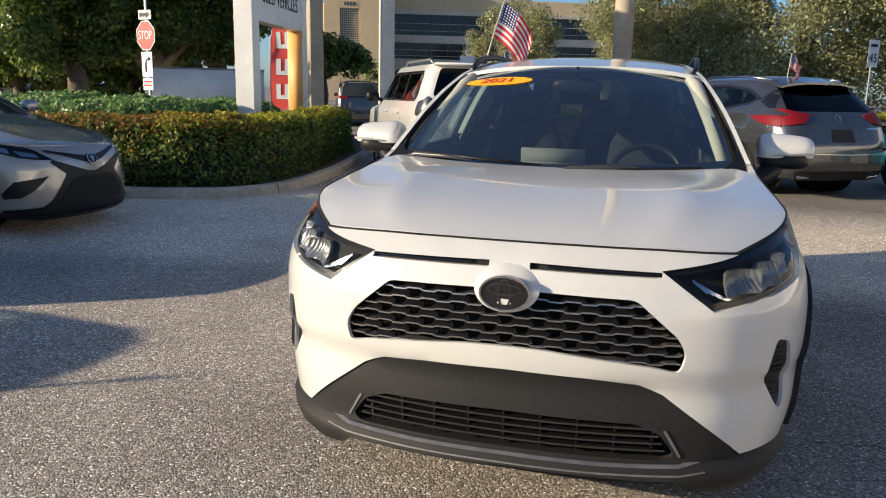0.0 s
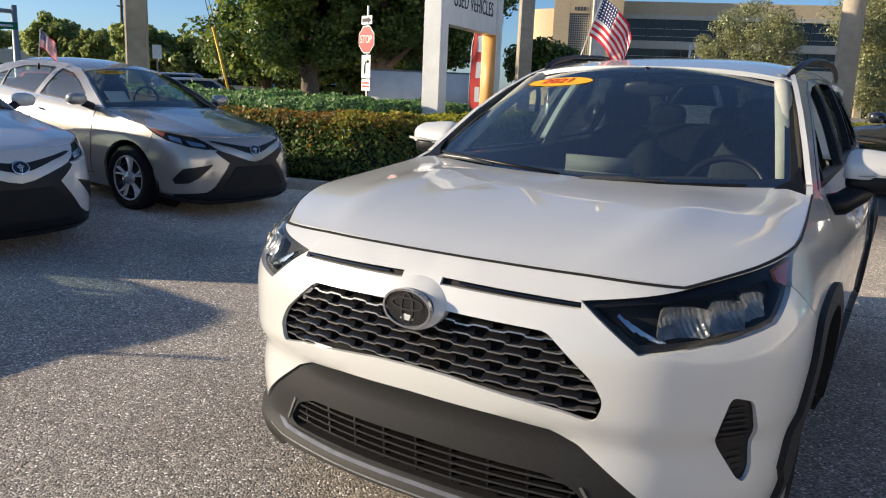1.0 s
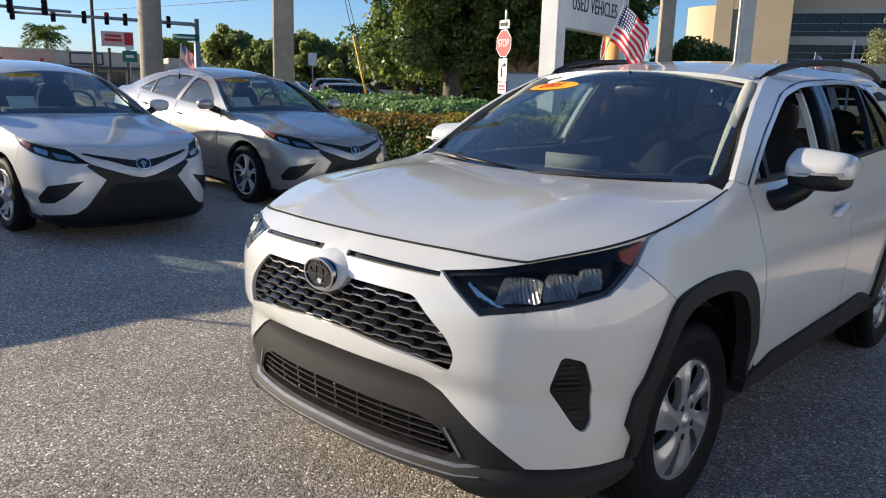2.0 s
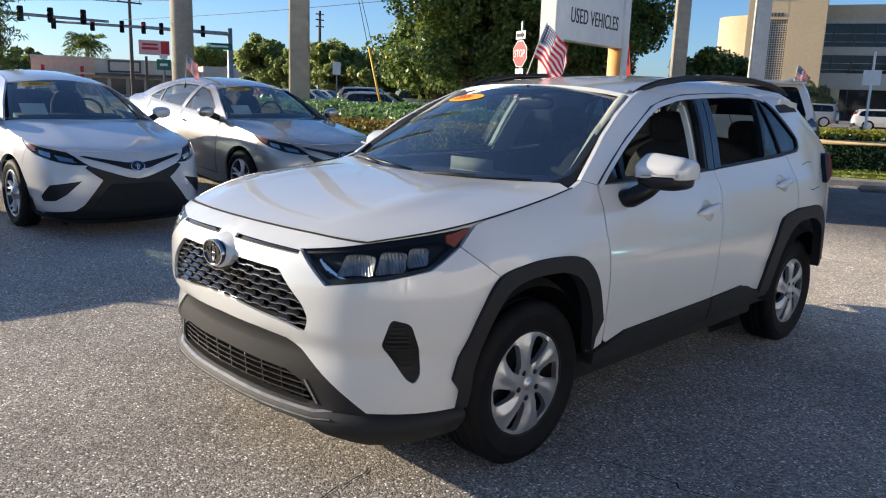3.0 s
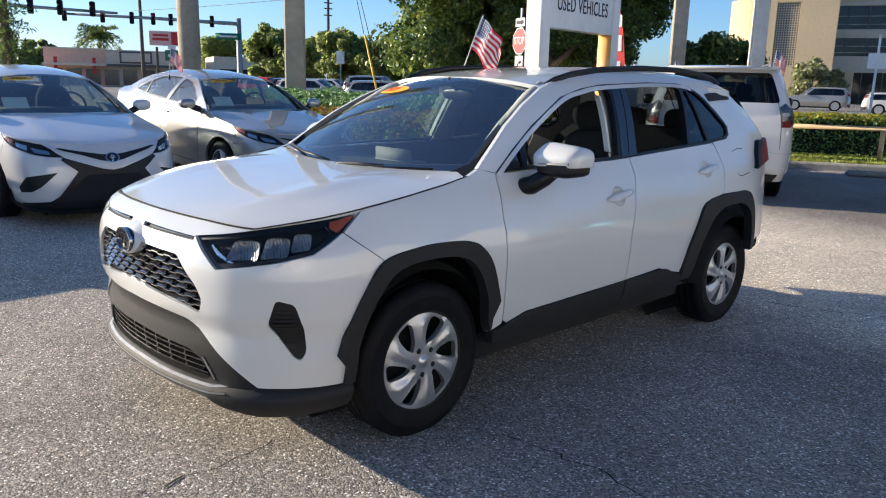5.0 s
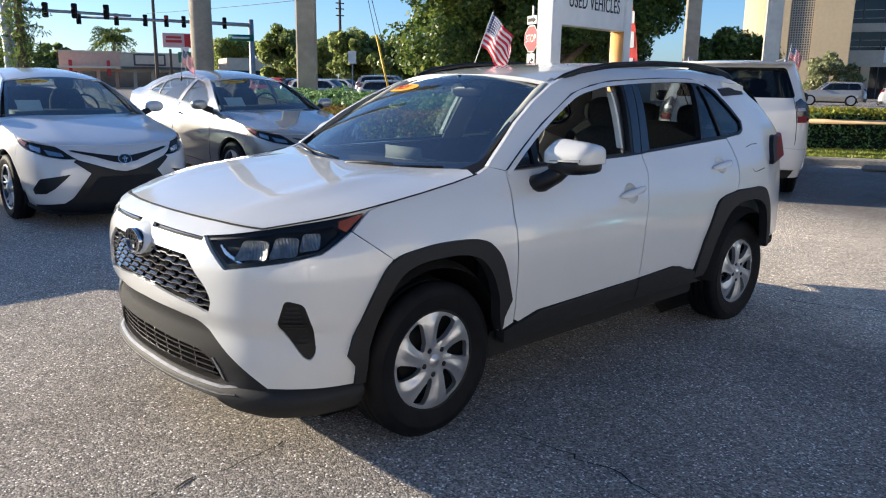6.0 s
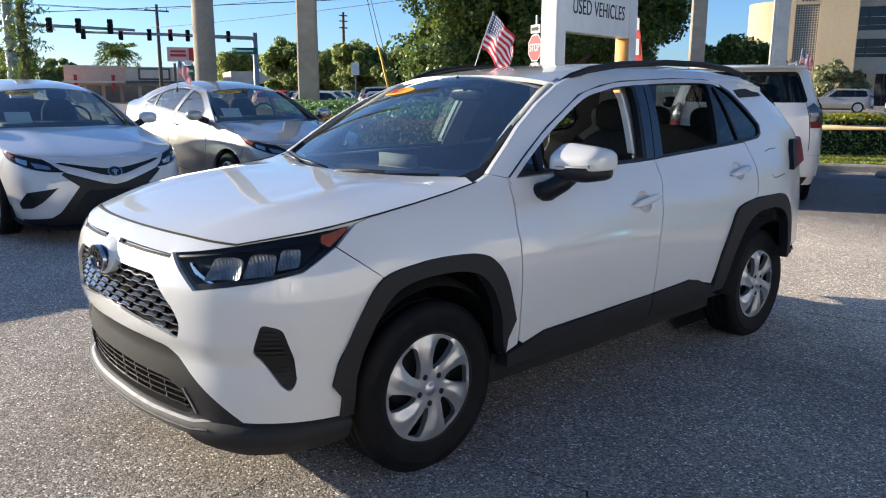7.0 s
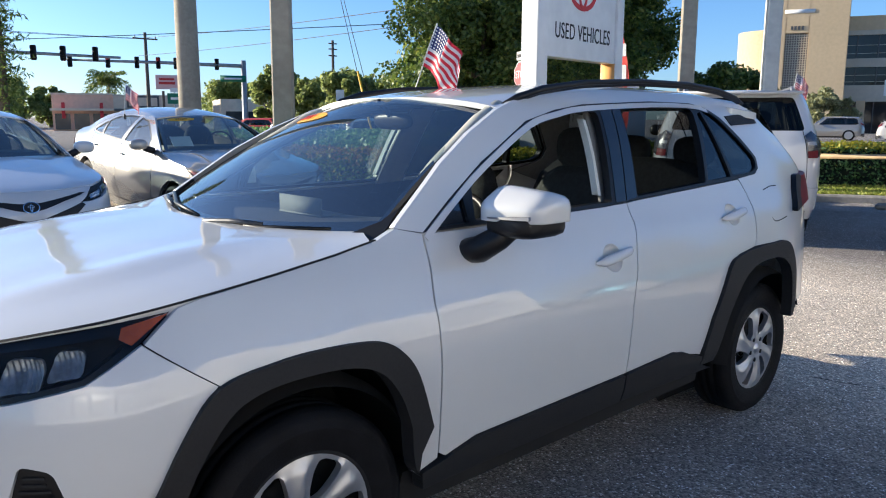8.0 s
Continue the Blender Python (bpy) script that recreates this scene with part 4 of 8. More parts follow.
for side in (1, -1):
    fn = RS.skin(side)
    part("slit_trim", panel(fn, [(.05, .938), (.455, .931), (.46, .955), (.05, .966)], step=.1, depth=0, out=-.018), M_DARK, rav)
    part("slit_bar", ribbon(fn, [(.115, .951), (.445, .945)], .004, out=-.008, depth=.01), M_GLOSS, rav)
    fog = part("fog_recess", panel(fn, [(s + (.012 if s > .88 else -.012), z + (.012 if z > .62 else -.012)) for s, z in FOG], step=.06, depth=0, out=-.011), M_BLACK, rav)
    for i in range(13):
        z = .515 + i * .0165
        cut = [s for s in np.arange(.80, .97, .004) if in_poly([s], [z], FOG)[0]]
        if cut:
            part("fog_rib", ribbon(fn, [(cut[0] + .014, z), (cut[-1] - .024, z)] if cut[-1] - cut[0] > .06 else [(cut[0] + .01, z), (cut[0] + .014, z)], .006, out=-.008, depth=.003), M_CLAD, fog)

# the badge: dark oval disc in a chrome ring on a white boss
boss = part("badge_boss", panel(lambda s, z, o=0.0: F(s, z, o + .030 * max(0, 1 - ((s / .098) ** 2 + ((z - .886) / .068) ** 2)) ** .5), oval(F, 0, .888, .098, .068, 40), step=.02, edge=.02, depth=.03, out=.0), M_WHITE, rav)
badge_fn = lambda s, z, o=0.0: Vector((s, F(0, .886).y - .034 - o + .25 * s * s, z))
part("badge_disc", panel(badge_fn, oval(F, 0, .880, .074, .051, 40), step=.03, edge=.02, depth=.02, out=.0), M_GLOSS, boss, "dark glossy oval badge")
part("badge_ring", panel(badge_fn, oval(F, 0, .880, .076, .053, 40), [oval(F, 0, .880, .070, .047, 40)], step=.03, edge=.02, depth=.012, out=.006), M_CHROME, boss)
part("badge_mark", panel(badge_fn, oval(F, 0, .892, .052, .019, 32), [oval(F, 0, .892, .045, .013, 32)], step=.03, edge=.02, depth=.006, out=.003), M_MARK, boss)
part("badge_mark", panel(badge_fn, oval(F, 0, .880, .021, .044, 32), [oval(F, 0, .880, .015, .039, 32)], step=.03, edge=.02, depth=.006, out=.003), M_MARK, boss)

# head lamps
for side in (1, -1):
    fn = RS.skin(side)
    lamp = part("head_lamp", panel(fn, [(.46, .950), (.60, .855), (0.821, 0.886), (0.988, 0.919), (1.104, 0.981), (1.204, 1.046), (1.023, 1.018), (0.748, 0.986)], step=.04, depth=.0, out=-.045), M_DARK, rav, "clear head lamp with a dark bezel")
    lens = part("lens", panel(fn, LAMP, step=.035, edge=.02, depth=.0, out=.0), M_LENS, lamp, "clear glossy lens")
    lens.visible_shadow = False
    part("bezel", panel(fn, LAMP, [[(.482, .942), (.60, .867), (0.821, 0.893), (0.985, 0.923), (1.085, 0.980), (1.062, 1.005), (0.750, 0.976)]], step=.03, edge=.02, depth=.03, out=-.014), M_BLACK, lamp)
    part("amber_lamp", panel(fn, [(1.075, 1.000), (1.105, 0.986), (1.165, 1.021), (1.203, 1.045), (1.085, 1.022)], step=.03, depth=.01, out=-.003), M_AMBER, lamp, "amber side lamp")
    for s0, s1, z0, z1 in ((.640, .775, .884, .958), (.782, .892, .895, .970), (.900, .985, .918, .982)):
        b = panel(lambda s, z, o=0.0, a=(s0 + s1) / 2, c=(z0 + z1) / 2: fn(s, z, o + 7 * (s - a) ** 2 + 14 * (z - c) ** 2 + .0022 * math.sin(440 * (s + .3 * z))), rounded([(s0, z0), (s1, z0 + .008), (s1 + .012, z1), (s0 + .018, z1 - .004)], .015), step=.0035, edge=.01, depth=.012, out=-.040)
        part("reflector", b, M_BOWL, lamp, "chrome reflector bowl")
    for i in range(5):
        s = .545 + .020 * i
        part("lamp_fin", ribbon(fn, [(s, .938 - .55 * (s - .53)), (s + .045, .900 - .3 * (s - .53))], .008, out=-.02, depth=.015), M_CHROME, lamp)

# mirrors
for side in (1, -1):
    m = Matrix.Diagonal((side, 1, 1, 1))
    b = blob(.120, .116, .092, (0, 0, 0), 5.0, 36)
    for v in b.verts:
        t = (v.co.x + .120) / .240
        v.co.z *= 1 - .24 * t - .16 * max(0, min(1, v.co.y / .10))
        v.co.y = v.co.y * (1 - .12 * t) + .030 * t
        if v.co.z > 0 and v.co.y < -.015:
            v.co.z *= 1 - .55 * min(1, (-.015 - v.co.y) / .085)
        if v.co.y > .075:
            v.co.y = .075 + (v.co.y - .075) * .1
        if v.co.z < -.016:
            v.co.z = -.016 + (v.co.z + .016) * .12
    bmesh.ops.transform(b, matrix=m @ pose(.978, .727, 1.206), verts=b.verts)
    if side < 0:
        bmesh.ops.reverse_faces(b, faces=b.faces[:])
    mir = part("door_mirror", b, M_WHITE, rav, "white shell over a black foot")
    b = blob(.106, .110, .044, (0, .004, 0), 4.0, 20)
    bmesh.ops.transform(b, matrix=m @ pose(.970, .734, 1.176), verts=b.verts)
    part("mirror_lower_shell", b, M_BLACK, mir)
    b = tube([(side * .80, .622, 1.074), (side * .865, .637, 1.088), (side * .915, .672, 1.127), (side * .94, .712, 1.175)], [.052, .056, .052, .055], 12, flat=.8)
    part("mirror_foot", b, M_BLACK, mir)
    part("turn_lamp", panel(lambda u, v, o=0.0: Vector((side * (.972 + u), .614 - o + 1.5 * (u - .02) ** 2, 1.195 + v)), [(-.06, 0), (.11, .006), (.11, .018), (-.06, .004)], step=.05, depth=.01, out=.004), M_STEEL, mir, "narrow grey turn lamp")
    b = box(.16, .006, .10, (0, 0, 0), .02)
    bmesh.ops.transform(b, matrix=m @ pose(.975, .798, 1.212), verts=b.verts)
    part("mirror_pane", b, M_CHROME, mir)

# cabin
part("cabin_floor", box(1.5, 2.9, .06, (0, 1.75, .36), .01), M_SEAT, rav)
part("underbody", box(1.3, 4.0, .12, (0, 1.35, .27), .03), M_DARK, rav)
part("firewall", box(1.30, .05, .62, (0, .42, .72), .01), M_DARK, rav)
dash_prof = [(.33, 1.095), (.50, 1.122), (.72, 1.112), (.82, 1.075), (.84, .98), (.78, .80), (.70, .62)]
b = grid_sheet(lambda u, v: Vector(((u * 2 - 1) * .74, np.interp(v, np.linspace(0, 1, 7), [p[0] for p in dash_prof]) + .05 * ((u * 2 - 1) ** 2), np.interp(v, np.linspace(0, 1, 7), [p[1] for p in dash_prof]) + .02 * math.exp(-(((u * 2 - 1) * .74 - .37) / .2) ** 2))), 30, 24)
part("dashboard", b, M_DASH, rav, "dark grey dashboard")
wc = Vector((.37, .98, 1.035))
ring = [wc + Matrix.Rotation(radians(-28), 3, "X") @ Vector((.18 * math.cos(a), 0, .18 * math.sin(a))) for a in [2 * math.pi * i / 36 for i in range(37)]]
sw = part("steering_wheel", tube(ring, .016, 8), M_BLACK, rav)
part("wheel_hub", blob(.07, .03, .06, wc, 2.5, 12), M_DASH, sw)
for a in (0, math.pi, -math.pi / 2):
    e = wc + Matrix.Rotation(radians(-28), 3, "X") @ Vector((.18 * math.cos(a), 0, .18 * math.sin(a)))
    part("wheel_spoke", tube([wc, e], .014, 6), M_STEEL, sw)
for x in (.37, -.37):
    part("seat_cushion", blob(.25, .26, .10, (x, 1.42, .68), 3.2), M_SEAT, rav)
    b = blob(.24, .085, .33, (0, 0, 0), 3.0)
    bmesh.ops.transform(b, matrix=pose(x, 1.72, .97, -14), verts=b.verts)
    part("seat_backrest", b, M_SEAT, rav)
    b = blob(.13, .055, .095, (x, 1.80, 1.37), 3.0)
    hr = part("headrest", b, M_SEAT, rav)
    for q in (-.05, .05):
        part("headrest_post", tube([(x + q, 1.785, 1.20), (x + q, 1.80, 1.34)], .006, 6), M_CHROME, hr)
b = blob(.66, .085, .32, (0, 0, 0), 3.6)
bmesh.ops.transform(b, matrix=pose(0, 2.66, .98, -18), verts=b.verts)
part("rear_bench", b, M_SEAT, rav)
part("rear_cushion", blob(.66, .28, .10, (0, 2.34, .72), 3.6), M_SEAT, rav)
for x in (-.4, 0, .4):
    part("headrest", blob(.12, .05, .08, (x, 2.76, 1.33), 3.0), M_SEAT, rav)
b = blob(.125, .02, .036, (0, 0, 0), 3.0)
bmesh.ops.transform(b, matrix=pose(0, .98, 1.49, 10), verts=b.verts)
part("rear_view_mirror", b, M_BLACK, rav)
part("mirror_stem", tube([(0, .90, 1.575), (0, .97, 1.51)], .012, 6), M_BLACK, rav)

M_TRIM = mat("pale_cabin_trim", (0.42, 0.42, 0.37), 0.8, vary=0.06, grain=20)
for side in (1, -1):
    part("inner_pillar", tube([(side * .685, .40, 1.165), (side * .635, .66, 1.345), (side * .575, .92, 1.495), (side * .535, 1.06, 1.55)], [.022, .034, .034, .030], 10, flat=.8), M_TRIM, rav, "pale grey inner pillar trim")

# a pale card tray on the dashboard
card = thing("document_tray", pose(-.06, .60, 1.118), "pale grey cardboard tray resting on the dashboard", "tray")
part("tray_front", box(.30, .012, .075, (0, -.05, .04), .002), M_TRAY, card)
part("tray_base", box(.30, .12, .008, (0, 0, .008), .002), M_TRAY, card)


# a small flag clipped to a car's window
def flag_mat():
    m = bpy.data.materials.new("striped_flag")
    m.use_nodes = True
    nt = m.node_tree
    p = nt.nodes["Principled BSDF"]
    p.inputs["Roughness"].default_value = .8
    uv = nt.nodes.new("ShaderNodeUVMap")
    sep = nt.nodes.new("ShaderNodeSeparateXYZ")
    nt.links.new(uv.outputs[0], sep.inputs[0])

    def math_node(op, a, b=None):
        n = nt.nodes.new("ShaderNodeMath")
        n.operation = op
        for k, v in enumerate((a, b)):
            if v is None:
                continue
            if isinstance(v, (int, float)):
                n.inputs[k].default_value = v
            else:
                nt.links.new(v, n.inputs[k])
        return n.outputs[0]

    band = math_node("LESS_THAN", math_node("FRACT", math_node("MULTIPLY", sep.outputs["Y"], 6.5)), .5)
    stripes = nt.nodes.new("ShaderNodeMix")
    stripes.data_type = "RGBA"
    nt.links.new(band, stripes.inputs[0])
    stripes.inputs[6].default_value, stripes.inputs[7].default_value = (.78, .74, .72, 1), (.58, .025, .05, 1)
    u = math_node("FRACT", math_node("MULTIPLY", sep.outputs["X"], 16))
    v = math_node("FRACT", math_node("MULTIPLY", sep.outputs["Y"], 13))
    du, dv = math_node("SUBTRACT", u, .5), math_node("SUBTRACT", v, .5)
    star = math_node("LESS_THAN", math_node("ADD", math_node("MULTIPLY", du, du), math_node("MULTIPLY", dv, dv)), .07)
    field = nt.nodes.new("ShaderNodeMix")
    field.data_type = "RGBA"
    nt.links.new(star, field.inputs[0])
    field.inputs[6].default_value, field.inputs[7].default_value = (.03, .045, .14, 1), (.75, .75, .78, 1)
    canton = math_node("MULTIPLY", math_node("LESS_THAN", sep.outputs["X"], .4), math_node("GREATER_THAN", sep.outputs["Y"], .46))
    whole = nt.nodes.new("ShaderNodeMix")
    whole.data_type = "RGBA"
    nt.links.new(canton, whole.inputs[0])
    nt.links.new(stripes.outputs[2], whole.inputs[6])
    nt.links.new(field.outputs[2], whole.inputs[7])
    nt.links.new(whole.outputs[2], p.inputs["Base Color"])
    tl = nt.nodes.new("ShaderNodeBsdfTranslucent")
    nt.links.new(whole.outputs[2], tl.inputs["Color"])
    mx = nt.nodes.new("ShaderNodeMixShader")
    mx.inputs[0].default_value = .35
    nt.links.new(p.outputs[0], mx.inputs[1])
    nt.links.new(tl.outputs[0], mx.inputs[2])
    nt.links.new(mx.outputs[0], nt.nodes["Material Output"].inputs["Surface"])
    return m


M_FLAG = flag_mat()


def window_flag(m, fly, droop, length=.31, height=.22, lean=(.1, .06), label="small stars and stripes flag clipped to a car's window"):
    """A pole with a clip and a rippled cloth; fly: the way the cloth blows, in the flag's own frame."""
    ob = thing("window_flag", m, label, "flag", "window flags")
    lean = Vector((lean[0], lean[1], 1)).normalized()
    top = lean * .40
    part("pole", tube([(0, 0, -.02), lean * .2, top], .0045, 8), M_PAPER, ob, "white plastic pole")
    part("clip", box(.03, .02, .07, (0, 0, -.02), .004), M_BLACK, ob, "black window clip")
    f = Vector((*fly, 0)).normalized()
    side = Vector((-f.y, f.x, 0))

    def cloth(u, v):
        w = .030 * math.sin(u * 9 + v * 1.5) * u**.6 + .016 * math.sin(u * 17 - v * 4) * u
        return top - lean * (height * (1 - v) + .01) + f * length * u * (1 - .35 * droop * u) - Vector((0, 0, 1)) * droop * length * u * (.55 + .25 * u) + side * w

    b = grid_sheet(cloth, 30, 16)
    uvl = b.loops.layers.uv.new("UVMap")
    b.verts.index_update()
    for face_ in b.faces:
        for lp in face_.loops:
            k = lp.vert.index
            lp[uvl].uv = ((k // 17) / 30, (k % 17) / 16)
    part("cloth", b, M_FLAG, ob, "red and white striped cloth with a blue starred field")
    return ob


window_flag(pose(-.63, 1.62, 1.62), (.97, .10), 1.0, .28, .22, lean=(.25, .26))


# ---------------------------------------------------------------- other cars
def side_pane_set(fn, dlo, panes, ob, glass, out=-.004, surround=None):
    part("window_frame", panel(fn, dlo, [rounded(p, .015) for p in panes], step=.09, edge=.04, depth=.02, out=out), surround or M_GLOSS, ob)
    for p in panes:
        part("window_trim", ribbon(fn, rounded(p, .015) + rounded(p, .015)[:1], .014, out=out + .002, depth=.004), M_BLACK, ob)
        part("side_window", panel(fn, p, step=.1, edge=.06, depth=0, out=out - .006), glass, ob)


def arch(sc, z0, r, n=14, a0=-.18, a1=math.pi + .18):
    """A wheel arch's outline from the rear foot over the top to the front foot."""
    return [(sc + r * math.cos(a0 + (a1 - a0) * i / n), z0 + r * math.sin(a0 + (a1 - a0) * i / n)) for i in range(n + 1)]


def cabin(ob, y0, belt, half, roof_z, seats=M_SEAT):
    """Seats and a dashboard, as seen through the glass."""
    part("dashboard", box(half * 1.8, .45, .16, (0, y0, belt - .04), .06), M_DASH, ob)
    for x in (half * .5, -half * .5):
        b = blob(.22, .08, .34, (0, 0, 0), 3.0, 14)
        bmesh.ops.transform(b, matrix=pose(x, y0 + .95, belt - .10, -14), verts=b.verts)
        part("seat_backrest", b, seats, ob)
        part("headrest", blob(.12, .05, .09, (x, y0 + 1.04, belt + .29), 3.0, 12), seats, ob)
    part("rear_bench", blob(half * .85, .10, .30, (0, y0 + 1.85, belt - .12), 3.4, 14), seats, ob)
    part("cabin_floor", box(half * 1.9, 2.6, .05, (0, y0 + 1.1, .35)), M_DARK, ob)
    part("steering_wheel", tube([(half * .5 + .18 * math.cos(a), y0 + .34, belt + .02 + .17 * math.sin(a)) for a in [2 * math.pi * i / 24 for i in range(25)]], .014, 6), M_BLACK, ob)


def sedan(m, paint, label, sticker="2020"):
    ob = thing("sedan_car", m, label, "car", "parked saloon cars")
    S = Shell([(0, -.975), (.3, -.952), (.55, -.885), (.72, -.75), (.82, -.56), (.87, -.3), (.90, .1), (.915, .8), (.92, 1.4), (.92, 2.2), (.91, 2.9), (.885, 3.3), (.82, 3.65), (.65, 3.85), (.35, 3.9), (0, 3.91)],
              [(.14, .10), (.2, .03), (.28, 0), (.42, 0), (.56, .02), (.66, .04), (.74, .07), (.80, .115), (.835, .17), (.88, .30), (.95, .55), (1.45, 1.2)],
              [(.14, .10), (.28, .055), (.45, .012), (.58, 0), (.70, .006), (.80, .020), (.88, .042), (.95, .078), (1.0, .11), (1.05, .14), (1.15, .20), (1.25, .275), (1.33, .35), (1.39, .43), (1.43, .52), (1.445, .62)],
              [(.14, .05), (.4, 0), (.75, .02), (1.0, .07), (1.08, .2), (1.4, .6)], .62, 1.2, 4.4)
    sy = S.sy
    lampo = [(.455, .716), (.62, .722), (.80, .738), (1.04, .785), (1.24, .850), (1.36, .893), (1.05, .872), (.80, .838), (.62, .795)]
    top = [(0, .833), (.30, .833), (.55, .836), (.78, .842)]
    body = top + [(.62, .800), (.455, .720)] + lampo[1:4] + [(1.215, .842), (sy(-.30), .655), (sy(-.36), .52), (sy(-.395), .38), (sy(-.36), .21), (.90, .20), (.62, .19), (0, .19)]
    fn0 = S.skin(1)
    part("bumper_cover", panel(fn0, mirrored(body), step=.05, edge=.03, depth=.02), paint, ob)
    part("upper_grille", panel(fn0, mirrored([(0, .748), (.08, .745), (.22, .765), (.50, .806), (.56, .803), (.30, .745), (.12, .690), (0, .668)]), step=.06, edge=.03, depth=.012, out=.005), M_BLACK, ob)
    part("lower_grille", panel(fn0, mirrored([(0, .590), (.10, .606), (.31, .672), (.47, .722), (.50, .700), (.34, .585), (.52, .345), (.60, .29), (.96, .245), (.96, .19), (.6, .165), (0, .165)]), step=.05, edge=.03, depth=.015, out=.008), M_BLACK, ob, "black mesh lower grille")
    part("grille_mouth", panel(fn0, mirrored([(0, .550), (.25, .550), (.30, .52), (.44, .325), (.40, .30), (0, .30)]), step=.06, edge=.03, depth=.012, out=.014), M_DARK, ob)
    part("chin", panel(fn0, mirrored([(0, .195), (.6, .195), (.85, .215), (sy(-.38), .235), (sy(-.38), .19), (.6, .15), (0, .15)]), step=.06, depth=.04, out=.02), M_BLACK, ob)
    bd = part("badge", panel(lambda s, z, o=0.0: fn0(s, z, o), oval(None, 0, .715, .068, .046, 30), step=.04, edge=.02, depth=.012, out=.018), M_BLACK, ob)
    part("badge_ring", panel(fn0, oval(None, 0, .715, .070, .048, 30), [oval(None, 0, .715, .064, .042, 30)], step=.04, edge=.02, depth=.006, out=.024), M_CHROME, bd)
    part("badge_mark", panel(fn0, oval(None, 0, .722, .030, .012, 24), [oval(None, 0, .722, .022, .006, 24)], step=.04, edge=.02, depth=.004, out=.023), M_STEEL, bd)
    part("badge_mark", panel(fn0, oval(None, 0, .713, .013, .032, 24), [oval(None, 0, .713, .006, .025, 24)], step=.04, edge=.02, depth=.004, out=.023), M_CHROME, bd)
    belt = [(sy(.60), .992), (sy(1.0), .998), (sy(1.6), 1.008), (sy(2.2), 1.022), (sy(2.75), 1.042), (sy(3.05), 1.05)]
    roofl = [(sy(.50), 1.000), (sy(.78), 1.145), (sy(1.05), 1.275), (sy(1.28), 1.355), (sy(1.6), 1.392), (sy(2.0), 1.395), (sy(2.35), 1.372), (sy(2.7), 1.31), (sy(3.05), 1.19), (sy(3.30), 1.10), (sy(3.6), 1.065)]
    dlo = [(sy(.67), 1.000), (sy(.86), 1.112), (sy(1.10), 1.235), (sy(1.32), 1.318), (sy(1.6), 1.352), (sy(2.0), 1.357), (sy(2.35), 1.330), (sy(2.65), 1.255), (sy(2.92), 1.14), (sy(2.88), 1.07), (sy(2.75), 1.055), (sy(2.2), 1.034), (sy(1.6), 1.020), (sy(1.0), 1.010)]
    w1 = [(sy(.90), 1.020), (sy(.92), 1.115), (sy(1.14), 1.225), (sy(1.34), 1.297), (sy(1.60), 1.330), (sy(1.70), 1.034)]
    w2 = [(sy(1.80), 1.036), (sy(1.72), 1.334), (sy(2.0), 1.332), (sy(2.32), 1.303), (sy(2.52), 1.24), (sy(2.50), 1.056)]
    w3 = [(sy(2.545), 1.060), (sy(2.555), 1.225), (sy(2.64), 1.20), (sy(2.86), 1.10), (sy(2.83), 1.078)]
    hood_edge = [(.78, .846), (1.05, .876), (1.36, .900), (sy(.1), .930), (sy(.35), .968), (sy(.48), .996)]
    for side in (1, -1):
        fn = S.skin(side)
        front = arch(sy(0), .335, .392, 18, -.25, math.pi + .12)
        fend = [(1.222, .846), (1.36, .897), (sy(.1), .926), (sy(.35), .964), (sy(.52), .996), (sy(.60), .989), (sy(.57), .62), (sy(.62), .30), (sy(.42), .24)] + front[1:] + [(sy(-.355), .52), (sy(-.295), .657)]
        part("fender", panel(fn, fend, step=.06, edge=.03, depth=.03), paint, ob)
        low = [(sy(.635), .30), (sy(.585), .62), (sy(.615), .989)] + belt[1:3] + [(sy(1.70), 1.010), (sy(1.72), .60), (sy(1.66), .30)]
        part("front_door", panel(fn, low, step=.07, edge=.04, depth=.02), paint, ob)
        low = [(sy(1.67), .30), (sy(1.73), .60), (sy(1.71), 1.011)] + belt[3:5] + [(sy(2.80), 1.044), (sy(2.74), .84), (sy(2.50), .70), (sy(2.42), .50), (sy(2.40), .30)]
        part("rear_door", panel(fn, low, step=.07, edge=.04, depth=.02), paint, ob)
        part("sill", panel(fn, [(sy(.40), .29), (sy(2.42), .29), (sy(2.42), .17), (sy(.40), .17)], step=.09, depth=.05, out=-.005), paint, ob)
        quarter = [(sy(2.815), 1.048), (sy(2.88), 1.068)] + dlo[8::-1] + roofl + [(sy(3.75), 1.05), (S.end - .3, 1.0), (S.end - .3, .30), (sy(3.26), .27)] + [p for p in arch(sy(2.825), .335, .392) if p[1] > .27 and not (p[0] < sy(2.5) and p[1] < .5)] + [(sy(2.44), .52), (sy(2.515), .70), (sy(2.755), .84)]
        part("side_frame", panel(fn, quarter, step=.07, edge=.035, depth=.02), paint, ob)
        side_pane_set(fn, dlo, [w1, w2, w3], ob, M_SHEEN, surround=paint)
        part("belt_trim", ribbon(fn, [(sy(.68), .998), (sy(1.6), 1.015), (sy(2.2), 1.029), (sy(2.88), 1.062)], .014, out=.004, depth=.01), M_CHROME, ob, "chrome window trim")
        lamp = part("head_lamp", panel(fn, lampo, step=.05, depth=.0, out=-.03), M_DARK, ob, "dark head lamp with a clear lens")
        part("lens", panel(fn, lampo, step=.05, edge=.03, depth=0), M_LENS, lamp)
        part("reflector", panel(fn, [(.60, .740), (.78, .752), (.86, .80), (.64, .775)], step=.03, depth=.01, out=-.015), M_CHROME, lamp)
